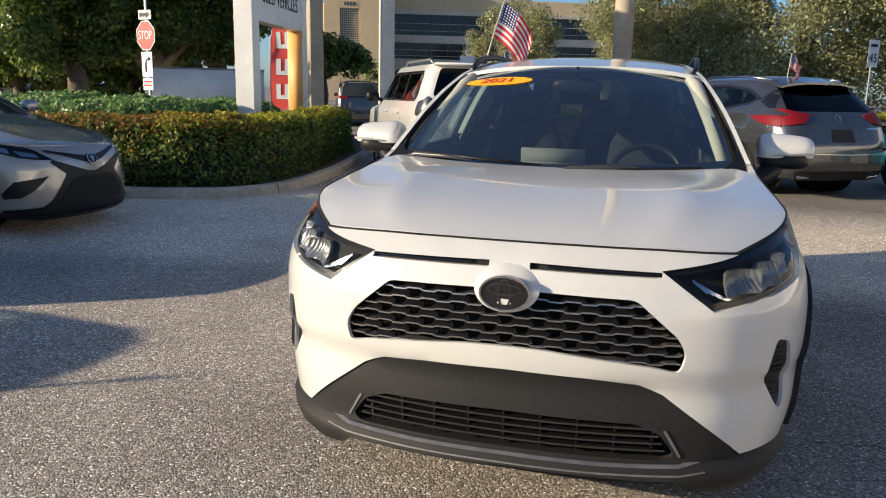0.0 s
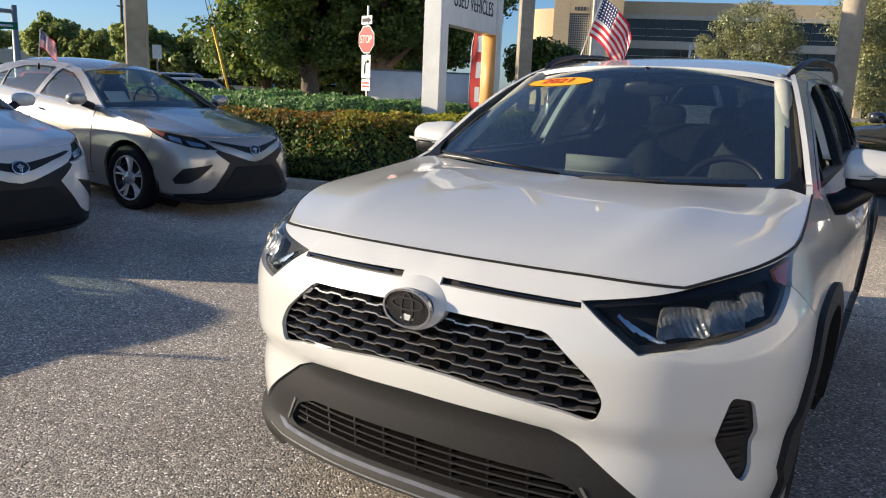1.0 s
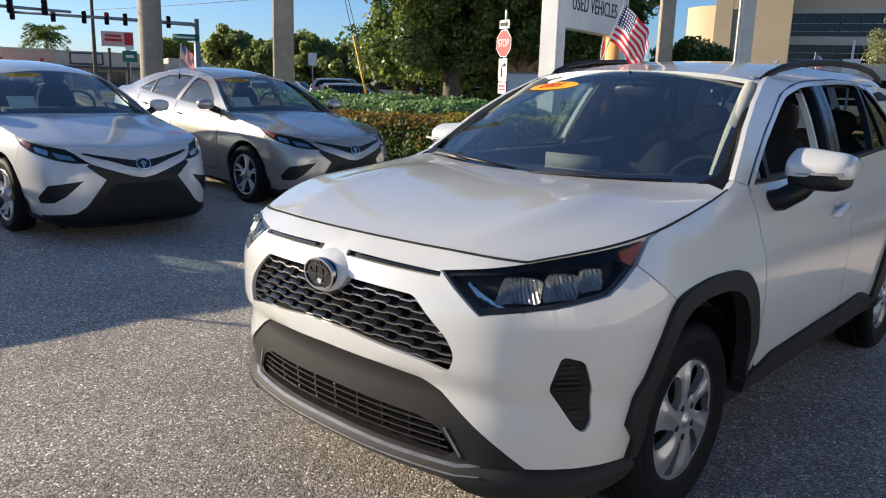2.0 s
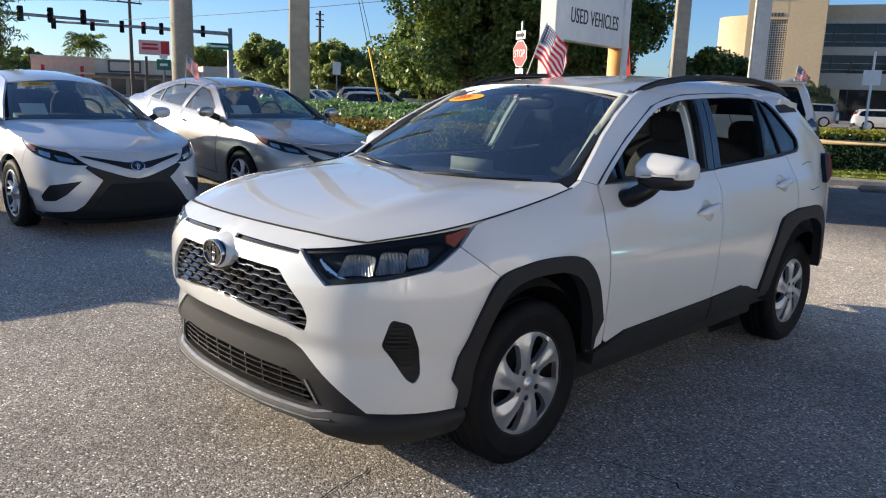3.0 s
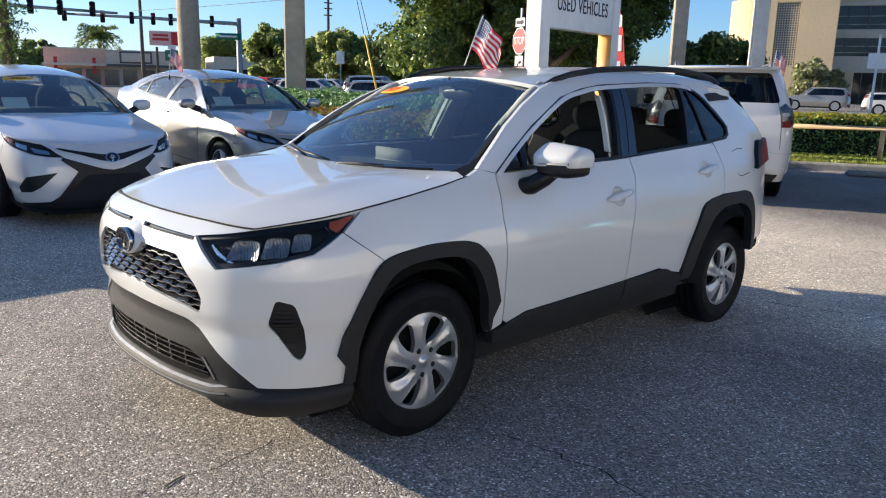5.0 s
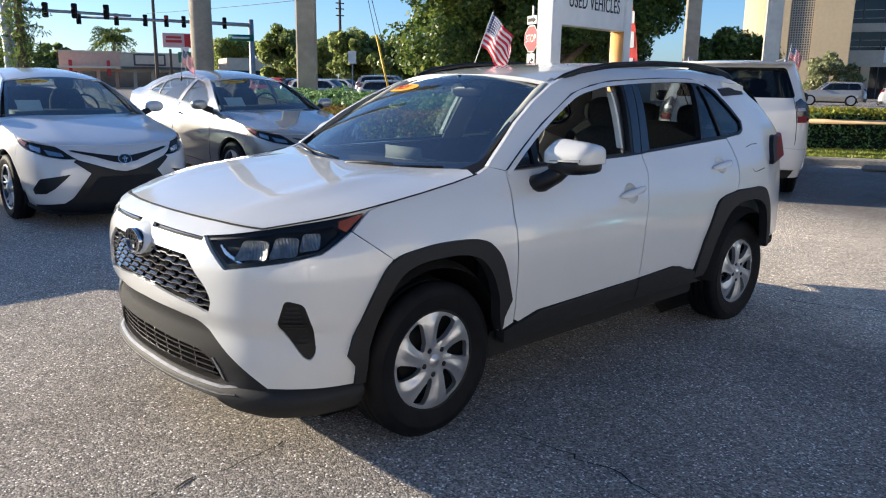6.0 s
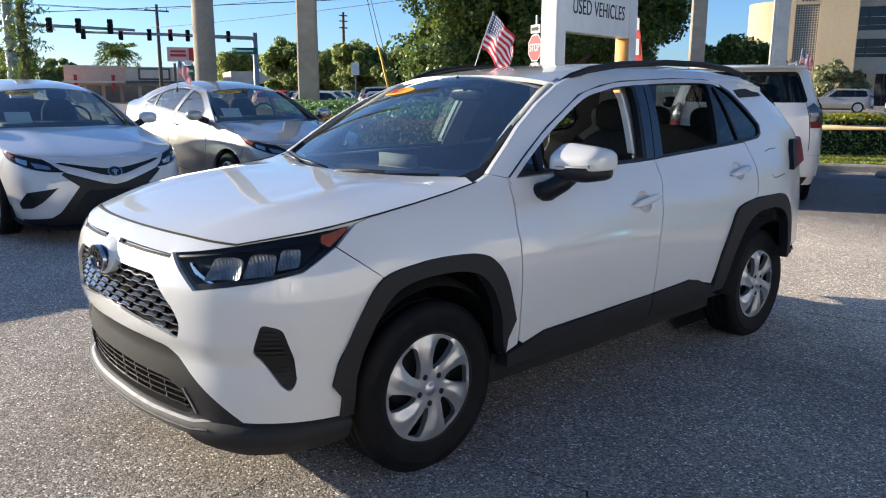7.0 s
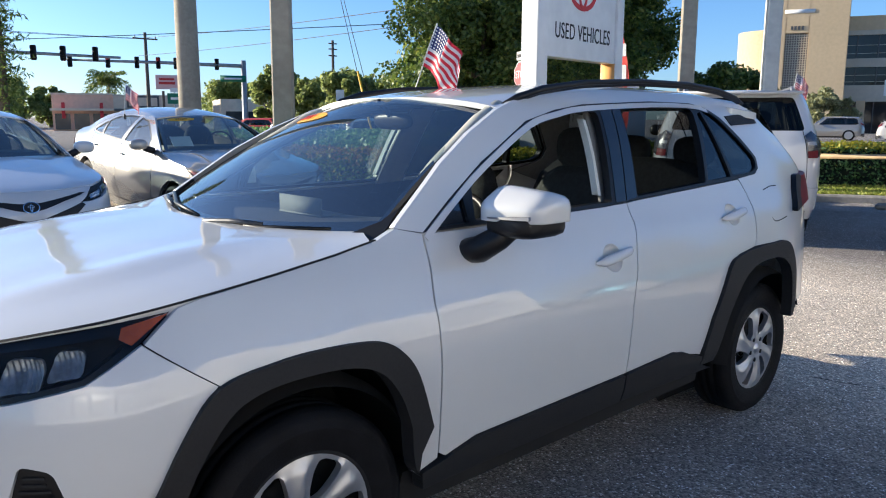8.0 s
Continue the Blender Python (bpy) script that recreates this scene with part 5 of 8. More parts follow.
        part("reflector", panel(fn, [(.88, .768), (1.02, .795), (1.06, .835), (.92, .815)], step=.03, depth=.01, out=-.015), M_CHROME, lamp)
        part("amber_lamp", panel(fn, [(1.09, .815), (1.28, .876), (1.20, .878), (1.08, .850)], step=.03, depth=.01, out=-.004), M_AMBER, lamp)
        part("side_vent", panel(fn, [(.93, .355), (.955, .40), (.84, .52), (.53, .578), (.68, .435), (.78, .375)], step=.05, depth=.01, out=.004), M_BLACK, ob, "black bumper vent")
        for s, z in ((sy(1.55), .885), (sy(2.52), .915)):
            part("door_handle", tube([fn(s - .09, z, .012), fn(s - .05, z + .002, .030), fn(s + .05, z + .004, .030), fn(s + .09, z + .005, .012)], [.010, .013, .013, .010], 8), paint, ob)
        b = blob(.105, .08, .065, (side * .99, .70, 1.075), 2.8, 16)
        mi = part("door_mirror", b, paint, ob)
        part("mirror_foot", tube([(side * .82, .66, .995), (side * .93, .69, 1.04)], .04, 8), M_BLACK, mi)
        for y in (0, 2.825):
            well = lathe([(.405, side * .45), (.405, side * .83)], 24, "X", (0, y, .335), arc=(-.3, math.pi + .3))
            part("wheel_well", well, M_DARK, ob)
            part("wheel_well", lathe([(0, side * .45), (.405, side * .45)], 24, "X", (0, y, .335)), M_DARK, ob)
            wo = part("wheel", lathe([(.06, side * .5), (.06, side * .7)], 12, "X", (0, y, .32)), M_STEEL, ob, "machined five-spoke wheel in a black tyre")
            wheel(wo, side * .79, y, .340, .232, .215, side, "twin")
        part("tail_lamp", panel(fn, [(sy(3.55), .80), (S.end - .5, .84), (S.end - .5, .95), (sy(3.62), .93)], step=.06, depth=.02, out=.006), M_REDLENS, ob)
    ep = [fn0(*p) for p in hood_edge] + [Vector((.60, .60, 1.005))]
    hx, hz = smooth_curve([p.y for p in ep], [p.x for p in ep]), smooth_curve([p.y for p in ep], [p.z for p in ep])
    a0, a1 = ep[0].y, ep[-1].y

    def hood(a, t, out=0.0):
        s = abs(a)
        ye = a0 + (a1 - a0) * t
        lead = fn0(.78 * s, .835 + .009 * s * s)
        y = lead.y + (.40 + (a1 - .40) * s**2.2 - lead.y) * t
        z = hz(ye) + (.835 + .20 * t**.8 - .015 * t - hz(ye)) * (1 - s**3.2) + .012 * math.exp(-((s - .55) / .12) ** 2) * math.sin(math.pi * t)
        return Vector((a * hx(ye), y, z + out))

    part("hood", panel(hood, [(-.99, .004), (0, .004), (.99, .004), (.99, 1), (0, 1), (-.99, 1)], step=.06, edge=.04, depth=.02), paint, ob)

    def screen(u, v, out=0.0):
        w = .71 + (.52 - .71) * v
        return Vector((u * w, .40 + .80 * v + u * u * (.20 - .08 * v) - .5 * out, 1.005 + .385 * v - u * u * (.012 + .025 * v) + .03 * math.sin(math.pi * v) + .8 * out))

    part("cowl", panel(lambda u, v, o=0.0: Vector((u, .36 + v + .2 * (u / .7) ** 2, 1.0 + o)), [(-.72, 0), (.72, 0), (.72, .15), (-.72, .15)], step=.1, depth=.03), M_BLACK, ob)
    fl = [(-1, 0), (0, 0), (1, 0), (1, .5), (1, 1), (0, 1), (-1, 1), (-1, .5)]
    ws = part("windscreen", panel(screen, fl, step=.15, edge=.08, depth=0), M_WSGLASS, ob)
    ws.visible_shadow = False
    part("windscreen_border", panel(screen, fl, [[(-.95, .06), (0, .05), (.95, .06), (.94, .94), (0, .95), (-.94, .94)]], step=.1, edge=.06, depth=.004, out=-.004), M_GLOSS, ws)
    part("sticker", panel(screen, oval(None, -.50, .86, .30, .055, 32), step=.1, edge=.05, depth=.001, out=.003), M_YELLOW, ws, "yellow oval sticker with dark digits")
    du = (screen(-.4, .86) - screen(-.6, .86)).normalized()
    dv = (screen(-.5, .9) - screen(-.5, .8)).normalized()
    dv = (dv - du * dv.dot(du)).normalized()
    mm = Matrix((du, dv, du.cross(dv))).transposed().to_4x4()
    mm.translation = screen(-.5, .86, .006)
    part("sticker_digits", text_mesh(sticker, .062, mm @ Matrix.Diagonal((1.3, 1, 1, 1)), .0008), M_BLACK, ws, smooth=False)
    b = box(.26, .004, .16, (0, 0, 0))
    bmesh.ops.transform(b, matrix=pose(-.40, .83, 1.09, -48), verts=b.verts)
    part("paper_sheet", b, M_PAPER, ob, "white sheet behind the windscreen", smooth=False)
    rz = smooth_curve([0, .12, .35, .6, .8, 1], [1.335, 1.372, 1.388, 1.36, 1.27, 1.10])
    rcz = smooth_curve([0, .12, .35, .6, .8, 1], [1.385, 1.425, 1.446, 1.415, 1.32, 1.13])

    def roof(u, v, out=0.0):
        ye = 1.25 + 2.0 * v
        e = S.at(sy(ye), rz(v))
        s = abs(u)
        yc = 1.20 + 2.1 * v
        return Vector((u * e.x, yc + (e.y - yc) * s * s, rcz(v) + (e.z - rcz(v)) * s**3 + out))

    part("roof", panel(roof, [(-1, 0), (0, 0), (1, 0), (1, .62), (0, .6), (-1, .62)], step=.07, edge=.05, depth=.015), paint, ob)
    part("rear_window", panel(roof, [(-1, .62), (0, .6), (1, .62), (1, .97), (0, .97), (-1, .97)], step=.1, edge=.06, depth=0, out=-.006), M_PANE, ob)
    part("boot_lid", panel(lambda u, v, o=0.0: Vector((u * .74, 3.2 + .62 * v, 1.09 - .06 * v * v - .07 * u**4 + o)), [(-1, 0), (1, 0), (.9, 1), (0, 1), (-.9, 1)], step=.1, depth=.03), paint, ob)
    part("tail_panel", panel(fn0, mirrored([(S.end, .30), (S.end - .4, .30), (S.end - .4, .98), (S.end, 1.0)][::-1])[:4], step=.1), paint, ob)
    cabin(ob, .95, .98, .68, 1.4)
    part("underbody", box(1.5, 3.9, .10, (0, 1.4, .24), .02), M_DARK, ob)
    return ob


SLOPE = pose(0, 0, 0, rx=3.6)
sedan(pose(-5.80, .78, .06, rz=90) @ SLOPE, M_WHITE2, "white saloon car with black sporty lower grille, parked nose out")
sedan(pose(-5.95, 3.42, .069, rz=90) @ SLOPE, M_SILVER, "champagne silver saloon car with machined five-spoke wheels, parked beside a hedge")
sedan(pose(-5.66, -2.46, .053, rz=90) @ SLOPE, M_WHITE2, "white saloon car parked at the end of the row")
window_flag(pose(-7.68, 2.70, 1.53), (.86, .51), .9, .27, .19)
window_flag(pose(-7.3, -3.16, 1.52), (.86, .51), .9, .27, .19)


def wagon(m, paint, name, label, dims, rear, dlo_k, group):
    """A car further off: dims = length, width, height, wheelbase, nose; rear = how far the tail leans in at the top."""
    L, W, H, wb, nose = dims
    ob = thing(name, m, label, "car", group)
    tail, hw = L - nose, W / 2
    belt = H * dlo_k
    hood_z = belt - .06
    S = Shell([(0, -nose), (hw * .55, -nose + .05), (hw * .80, -nose + .17), (hw * .93, -nose + .38), (hw * .98, -nose + .75), (hw, .6), (hw, wb * .5), (hw, wb), (hw * .985, tail - .55), (hw * .95, tail - .22), (hw * .86, tail - .07), (hw * .6, tail - .01), (0, tail)],
              [(.2, .06), (.35, 0), (.6, 0), (hood_z - .15, .04), (hood_z - .05, .1), (hood_z, .2), (H, 1.0)],
              [(.2, .07), (.45, .01), (.65, 0), (belt - .2, .02), (belt - .05, .05), (belt, .075), (belt + .2, .12), (H - .15, .20), (H - .06, .27), (H, .45)],
              [(.2, .05), (.4, 0), (.75, .0), (belt - .1, .03), (belt, .06), (H - .2, rear * .75), (H - .08, rear), (H, rear + .15)], .6, 1.15, Shell_s(hw, wb, nose))
    sy = S.sy
    st, ed = .25, .12
    R = .385 if H > 1.7 else .36
    ws0, ws1 = .45, 1.15
    roofz = H - .07
    dlo = [(sy(ws0 + .28), belt + .03), (sy(ws1 + .12), roofz - .08), (sy(wb * .6), roofz - .055), (sy(wb + .25), roofz - .07), (sy(tail - .45 - rear * .3), roofz - .13), (sy(tail - .42), belt + .10), (sy(tail - .6), belt + .04)]
    p1 = [(sy(ws0 + .55), belt + .055), (sy(ws1 + .2), roofz - .115), (sy(wb * .5), roofz - .085), (sy(wb * .53), belt + .055)]
    p2 = [(sy(wb * .57), belt + .055), (sy(wb * .54), roofz - .085), (sy(wb * .88), roofz - .09), (sy(wb * .90), belt + .055)]
    p3 = [(sy(wb * .94), belt + .06), (sy(wb * .92), roofz - .092), (sy(wb + .25), roofz - .10), (sy(tail - .5 - rear * .3), roofz - .16), (sy(tail - .47), belt + .12), (sy(tail - .62), belt + .07)]
    a1 = [p for p in arch(sy(0), R - .02, R + .02) if p[1] > .30]
    a2 = [p for p in arch(sy(wb), R - .02, R + .02) if p[1] > .30]
    for side in (1, -1):
        fn = S.skin(side)
        outline = [(.35, .30), (.35, hood_z - .04), (.7, hood_z - .03), (sy(-.2), hood_z), (sy(.35), belt), (sy(ws0), belt + .03), (sy(ws1), roofz - .03), (sy(wb * .55), roofz), (sy(wb + .3), roofz - .01), (sy(tail - .42 - rear * .3), roofz - .05), (S.end - .72, belt + .35), (S.end - .70, .30), (sy(wb + R + .03), .30)] + a2 + [(sy(wb - R - .03), .30), (sy(R + .03), .30)] + a1 + [(sy(-R - .03), .30)]
        part("body_side", panel(fn, outline, [dlo], step=st, edge=ed, depth=.02), paint, ob)
        side_pane_set(fn, dlo, [p1, p2, p3], ob, M_TINT)
        part("sill", panel(fn, [(sy(R), .31), (sy(wb - R), .31), (sy(wb - R), .20), (sy(R), .20)], step=.2, depth=.05), M_CLAD, ob)
        for y in (0, wb):
            part("wheel_well", lathe([(R + .03, side * .45), (R + .03, side * (hw - .06))], 20, "X", (0, y, R - .02), arc=(-.3, math.pi + .3)), M_DARK, ob)
            part("wheel_well", lathe([(0, side * .45), (R + .03, side * .45)], 20, "X", (0, y, R - .02)), M_DARK, ob)
            part("tyre", lathe([(.2, side * (hw - .2)), (R, side * (hw - .2)), (R, side * (hw - .04)), (R - .1, side * (hw - .02))], 18, "X", (0, y, R - .012)), M_RUBBER, ob)
            part("rim", lathe([(0, side * (hw - .03)), (R - .1, side * (hw - .03))], 18, "X", (0, y, R - .012)), M_ALLOY, ob)
        part("head_lamp", panel(fn, [(.45, hood_z - .16), (.85, hood_z - .14), (1.0, hood_z - .07), (.5, hood_z - .08)], step=.1, depth=.02, out=.006), M_CHROME, ob)
        part("door_mirror", blob(.10, .075, .075, (side * (hw + .06), ws0 + .32, belt + .09), 2.8, 12), paint, ob)
        part("tail_lamp", panel(fn, [(S.end - .42, 1.12), (S.end - .75, 1.17), (S.end - 1.10, 1.30), (S.end - 1.00, 1.14), (S.end - .72, 1.06), (S.end - .45, 1.06)], step=.06, edge=.04, depth=.03, out=.02), M_REDLENS, ob)
    fn = S.skin(1)
    part("hood", panel(lambda u, v, o=0.0: Vector((u * hw * .84, -nose + .16 + (ws0 + nose - .10) * v + .14 * u * u * (1 - v), hood_z - .035 + .09 * v + .03 * (1 - u**4) - .06 * (1 - v) ** 3 + o)), [(-1, 0), (0, 0), (1, 0), (1, 1), (-1, 1)], step=st, depth=.03), paint, ob)
    part("nose_panel", panel(fn, mirrored([(0, hood_z - .03), (.36, hood_z - .03), (.36, .30), (0, .30)]), step=st, depth=.02), paint, ob)
    part("grille", panel(fn, mirrored([(0, hood_z - .10), (.4, hood_z - .10), (.35, hood_z - .32), (0, hood_z - .34)]), step=.15, depth=.02, out=.006), M_BLACK, ob)

    def screen(u, v, out=0.0):
        w = hw * .80 + (hw * .68 - hw * .80) * v
        return Vector((u * w, ws0 - .18 + (ws1 - ws0 + .05) * v + .15 * u * u - .4 * out, belt + .02 + (roofz - belt) * v - .03 * u * u * v + .9 * out))

    ws = part("windscreen", panel(screen, [(-1, 0), (0, 0), (1, 0), (1, 1), (0, 1), (-1, 1)], step=.2, edge=.1, depth=0), M_WSGLASS, ob)
    ws.visible_shadow = False
    xr = S.at(sy(wb * .6), roofz - .005).x
    part("roof", panel(lambda u, v, o=0.0: Vector((u * (xr + .01) * (1 - .12 * (v - .45) ** 2), ws1 - .10 + (tail - rear - ws1 + .02) * v + .08 * u * u * (1 - 2 * v), roofz + .065 - .10 * (v - .42) ** 2 * 1.2 - .07 * abs(u) ** 3 + o)), [(-1, 0), (0, 0), (1, 0), (1, 1), (0, 1), (-1, 1)], step=st, edge=ed, depth=.03), paint, ob)
    zs0, zs1 = belt + .03, roofz - .10
    part("tailgate", panel(fn, mirrored_rear(S, [(0, zs1 + .06), (.55, zs1 + .05), (.66, zs1 - .1), (.70, zs0), (.70, .50), (0, .50)]), [mirrored_rear(S, rounded([(0, zs1), (.50, zs1 - .01), (.60, zs1 - .12), (.64, zs0), (0, zs0 - .02)], .0001, 1))], step=st, edge=ed, depth=.02), paint, ob)
    part("rear_window", panel(fn, mirrored_rear(S, [(0, zs1), (.50, zs1 - .01), (.60, zs1 - .12), (.64, zs0), (0, zs0 - .02)]), step=.12, edge=.06, depth=0, out=-.006), M_TINT, ob)
    part("rear_bumper", panel(fn, mirrored_rear(S, [(0, .50), (.70, .50), (1.0, .52), (1.05, .33), (0, .30)]), step=.12, edge=.06, depth=.05, out=.035), M_GREY, ob)
    part("bumper_valance", panel(fn, mirrored_rear(S, [(0, .36), (.8, .36), (.85, .26), (0, .24)]), step=.15, edge=.08, depth=.05, out=.03), M_CLAD, ob)
    part("underbody", box(W * .8, L * .8, .12, (0, wb / 2, .30), .02), M_DARK, ob)
    return ob


def Shell_s(hw, wb, nose):
    """Where along the outline the rear begins."""
    return hw * 1.1 + nose * .6 + wb + .15


def mirrored_rear(S, half):
    """An outline about the tail's middle line, unrolled: the far half runs on past the end."""
    return [(S.end - k, z) for k, z in half] + [(S.end + k, z) for k, z in half[::-1] if k > 1e-6]


_at = Shell.at


def at_round(self, s, z, out=0.0, side=1):
    """As at(), but s may run on round the tail to the other side."""
    if s > self.end:
        return _at(self, 2 * self.end - s, z, out, -side)
    return _at(self, s, z, out, side)


Shell.at = at_round


def tall_car(m, paint, name, label, width, nose, tail, edge, zt, crown, wb, R, belt, p, glass):
    """A tall car by levels: at each height a rounded oblong, with its half-width and its nose and tail given by curves;
    glass: the side window line as (along, height) corners, and the rear window's bottom, top and half-widths."""
    ob = thing(name, m, label, "car", "cars with their tails to the lot")
    w, f, r = (smooth_curve(*zip(*k)) for k in (width, nose, tail))
    qe = (1 - edge**p) ** (1 / p)
    mid, half = lambda z: (f(z) + r(z)) / 2, lambda z: (r(z) - f(z)) / 2

    def flank(sd):
        def fn(y, z, out=0.0):
            q = min(abs((y - mid(z)) / half(z)), .985)
            return Vector((sd * (w(z) * (1 - q**p) ** (1 / p) + out), y, z))
        return fn

    def back(u, z, out=0.0):
        return Vector((u * w(z), mid(z) + half(z) * (1 - min(abs(u), .985)**p) ** (1 / p) + out, z))

    def fore(u, z, out=0.0):
        return Vector((u * w(z), mid(z) - half(z) * (1 - min(abs(u), .985)**p) ** (1 / p) - out, z))

    levels = list(np.linspace(.30, zt, 30))
    end = [(mid(z) + qe * half(z), z) for z in levels]
    lead = [(mid(z) - qe * half(z), z) for z in levels]
    dlo, panes, (rb, rt, ub, ut) = glass
    a1 = [q for q in arch(0, R - .015, R + .05, 16) if q[1] > .30]
    a2 = [q for q in arch(wb, R - .015, R + .05, 16) if q[1] > .30]
    for sd in (1, -1):
        fn = flank(sd)
        part("body_side", panel(fn, end + lead[::-1] + a1[::-1] + a2[::-1], [dlo], step=.06, edge=.04, depth=.015), paint, ob)
        side_pane_set(fn, dlo, panes, ob, M_TINT)
        part("sill", panel(fn, [(R + .06, .32), (wb - R - .06, .32), (wb - R - .06, .22), (R + .06, .22)], step=.2, depth=.05), M_CLAD, ob)
        for k in (.20, .58, .93):
            part("door_seam", ribbon(fn, [(wb * k, .36), (wb * k + .03, belt - .35), (wb * k + .02, belt)], .008, out=.001, depth=0), M_DARK, ob)
        for k in (.50, .86):
            part("door_handle", tube([fn(wb * k - .1, belt - .13, .004), fn(wb * k - .06, belt - .13, .035), fn(wb * k + .06, belt - .125, .035), fn(wb * k + .1, belt - .125, .004)], .014, 8), paint, ob)
        for y in (0, wb):
            part("wheel_well", lathe([(R + .06, sd * .45), (R + .06, sd * (w(.6) - .04))], 20, "X", (0, y, R - .02), arc=(-.3, math.pi + .3)), M_DARK, ob)
            part("wheel_well", lathe([(0, sd * .45), (R + .06, sd * .45)], 20, "X", (0, y, R - .02)), M_DARK, ob)
            wo = part("wheel", lathe([(.06, sd * .5), (.06, sd * .7)], 12, "X", (0, y, R - .012)), M_STEEL, ob)
            wheel(wo, sd * (w(.6) - .16), y, R, R - .125, .25, sd, "twin")
        mi = part("door_mirror", blob(.11, .08, .085, (sd * (w(belt) + .15), .72, belt + .10), 3.2, 14), M_BLACK if name == "off_road_car" else paint, ob)
        part("mirror_foot", tube([(sd * (w(belt) - .02), .74, belt + .03), (sd * (w(belt) + .10), .73, belt + .07)], .03, 8), M_BLACK, mi)
    # nose, hood and windscreen in one sheet, with the screen's opening
    part("nose_panel", panel(fore, [(-edge, z) for z in levels] + [(edge, z) for z in levels[::-1]], [[(-.84, belt + .05), (.84, belt + .05), (.80, zt - .05), (-.80, zt - .05)]], step=.05, edge=.05, depth=.01), paint, ob)
    ws = part("windscreen", panel(fore, [(-.84, belt + .05), (.84, belt + .05), (.80, zt - .05), (-.80, zt - .05)], step=.1, depth=0, out=-.004), M_WSGLASS, ob)
    ws.visible_shadow = False
    part("grille", panel(fore, [(-.6, .62), (.6, .62), (.6, .85), (-.6, .85)], step=.1, depth=.02, out=.006), M_BLACK, ob)
    win = rounded([(-ub, rb), (ub, rb), (ut, rt), (-ut, rt)], .05, 4)
    part("tailgate", panel(back, [(-edge, z) for z in levels] + [(edge, z) for z in levels[::-1]], [win], step=.05, edge=.03, depth=.012), paint, ob)
    part("rear_window", panel(back, win, step=.08, edge=.04, depth=0, out=-.006), M_PRIV, ob, "dark rear window")

    def top(u, v, out=0.0):
        q = min(abs(2 * v - 1), .985)
        return Vector((u * w(zt) * (1 - q**p) ** (1 / p), f(zt) + (r(zt) - f(zt)) * v, zt + crown * (1 - abs(u) ** 3.5) * (1 - q**6) + out))

    part("roof", panel(top, [(-1, .004), (1, .004), (1, .996), (-1, .996)], step=.05, edge=.04, depth=.004), paint, ob)
    cabin(ob, .85, belt, w(belt) * .8, zt)
    part("underbody", box(w(.6) * 1.6, wb + 1.2, .12, (0, wb / 2, .32), .02), M_DARK, ob)
    return ob, flank, back, w, r


run, flank, back, w, r = tall_car(
    pose(-3.86, 11.40, 0, rz=208.5) @ Matrix.Scale(1.055, 4), M_WHITE2, "off_road_car", "white boxy off-road car with dark rear glass, parked near a hedge",
    [(.2, .88), (.5, .93), (.8, .955), (1.0, .945), (1.15, .92), (1.25, .885), (1.5, .80), (1.66, .735), (1.72, .70)],
    [(.2, -.80), (.5, -.90), (.85, -.88), (1.02, -.80), (1.08, -.30), (1.12, .25), (1.2, .42), (1.66, 1.02), (1.72, 1.12)],
    [(.2, 3.74), (.45, 3.86), (.9, 3.88), (1.2, 3.86), (1.4, 3.80), (1.66, 3.70), (1.72, 3.66)], .93, 1.72, .055, 2.79, .385, 1.16, 11,
    ([(.66, 1.20), (.98, 1.54), (1.16, 1.64), (3.38, 1.64), (3.46, 1.58), (3.52, 1.30), (3.44, 1.22)],
     [[(.86, 1.23), (1.10, 1.52), (1.22, 1.61), (1.66, 1.61), (1.70, 1.23)], [(1.80, 1.23), (1.76, 1.61), (2.42, 1.61), (2.50, 1.23)], [(2.62, 1.23), (2.55, 1.61), (3.36, 1.61), (3.43, 1.56), (3.48, 1.32), (3.42, 1.25)]], (1.30, 1.67, .83, .80)))
for sd in (1, -1):
    lamp = part("tail_lamp", panel(back, [(sd * .81, 1.00), (sd * .93, 1.00), (sd * .93, 1.27), (sd * .90, 1.30), (sd * .81, 1.25)], step=.04, depth=.02, out=.02), M_MARK, run, "tall smoked and red tail lamp")
    part("red_lens", panel(back, [(sd * .815, 1.00), (sd * .93, 1.00), (sd * .93, 1.085), (sd * .815, 1.075)], step=.04, depth=.01, out=.026), M_REDLENS, lamp)
    part("clear_lens", panel(back, [(sd * .82, 1.14), (sd * .925, 1.145), (sd * .925, 1.185), (sd * .82, 1.175)], step=.04, depth=.01, out=.026), M_STEEL, lamp, "smoked clear lens")
    part("lamp_flank", panel(flank(sd), [(3.62, 1.05), (3.80, 1.00), (3.80, 1.27), (3.65, 1.22)], step=.05, depth=.02, out=.012), M_MARK, lamp)
    part("roof_rail", tube([(sd * .60, 1.35, 1.745), (sd * .61, 1.50, 1.80), (sd * .61, 3.15, 1.80), (sd * .60, 3.30, 1.745)], .018, 8), M_STEEL, run, "silver roof rail")
    part("wheel_arch_trim", panel(flank(sd), [q for q in arch(2.79, .37, .50, 20) if q[1] > .32] + [q for q in arch(2.79, .37, .435, 20) if q[1] > .32][::-1], step=.1, edge=.04, depth=.03, out=.03), M_WHITE2, run)
part("rear_bumper", panel(back, [(-.95, .42), (.95, .42), (.95, .66), (.5, .70), (-.5, .70), (-.95, .66)], step=.06, edge=.04, depth=.10, out=.07), M_WHITE2, run)
part("bumper_valance", panel(back, [(-.85, .40), (.85, .40), (.80, .30), (-.80, .30)], step=.1, depth=.05, out=.03), M_CLAD, run)
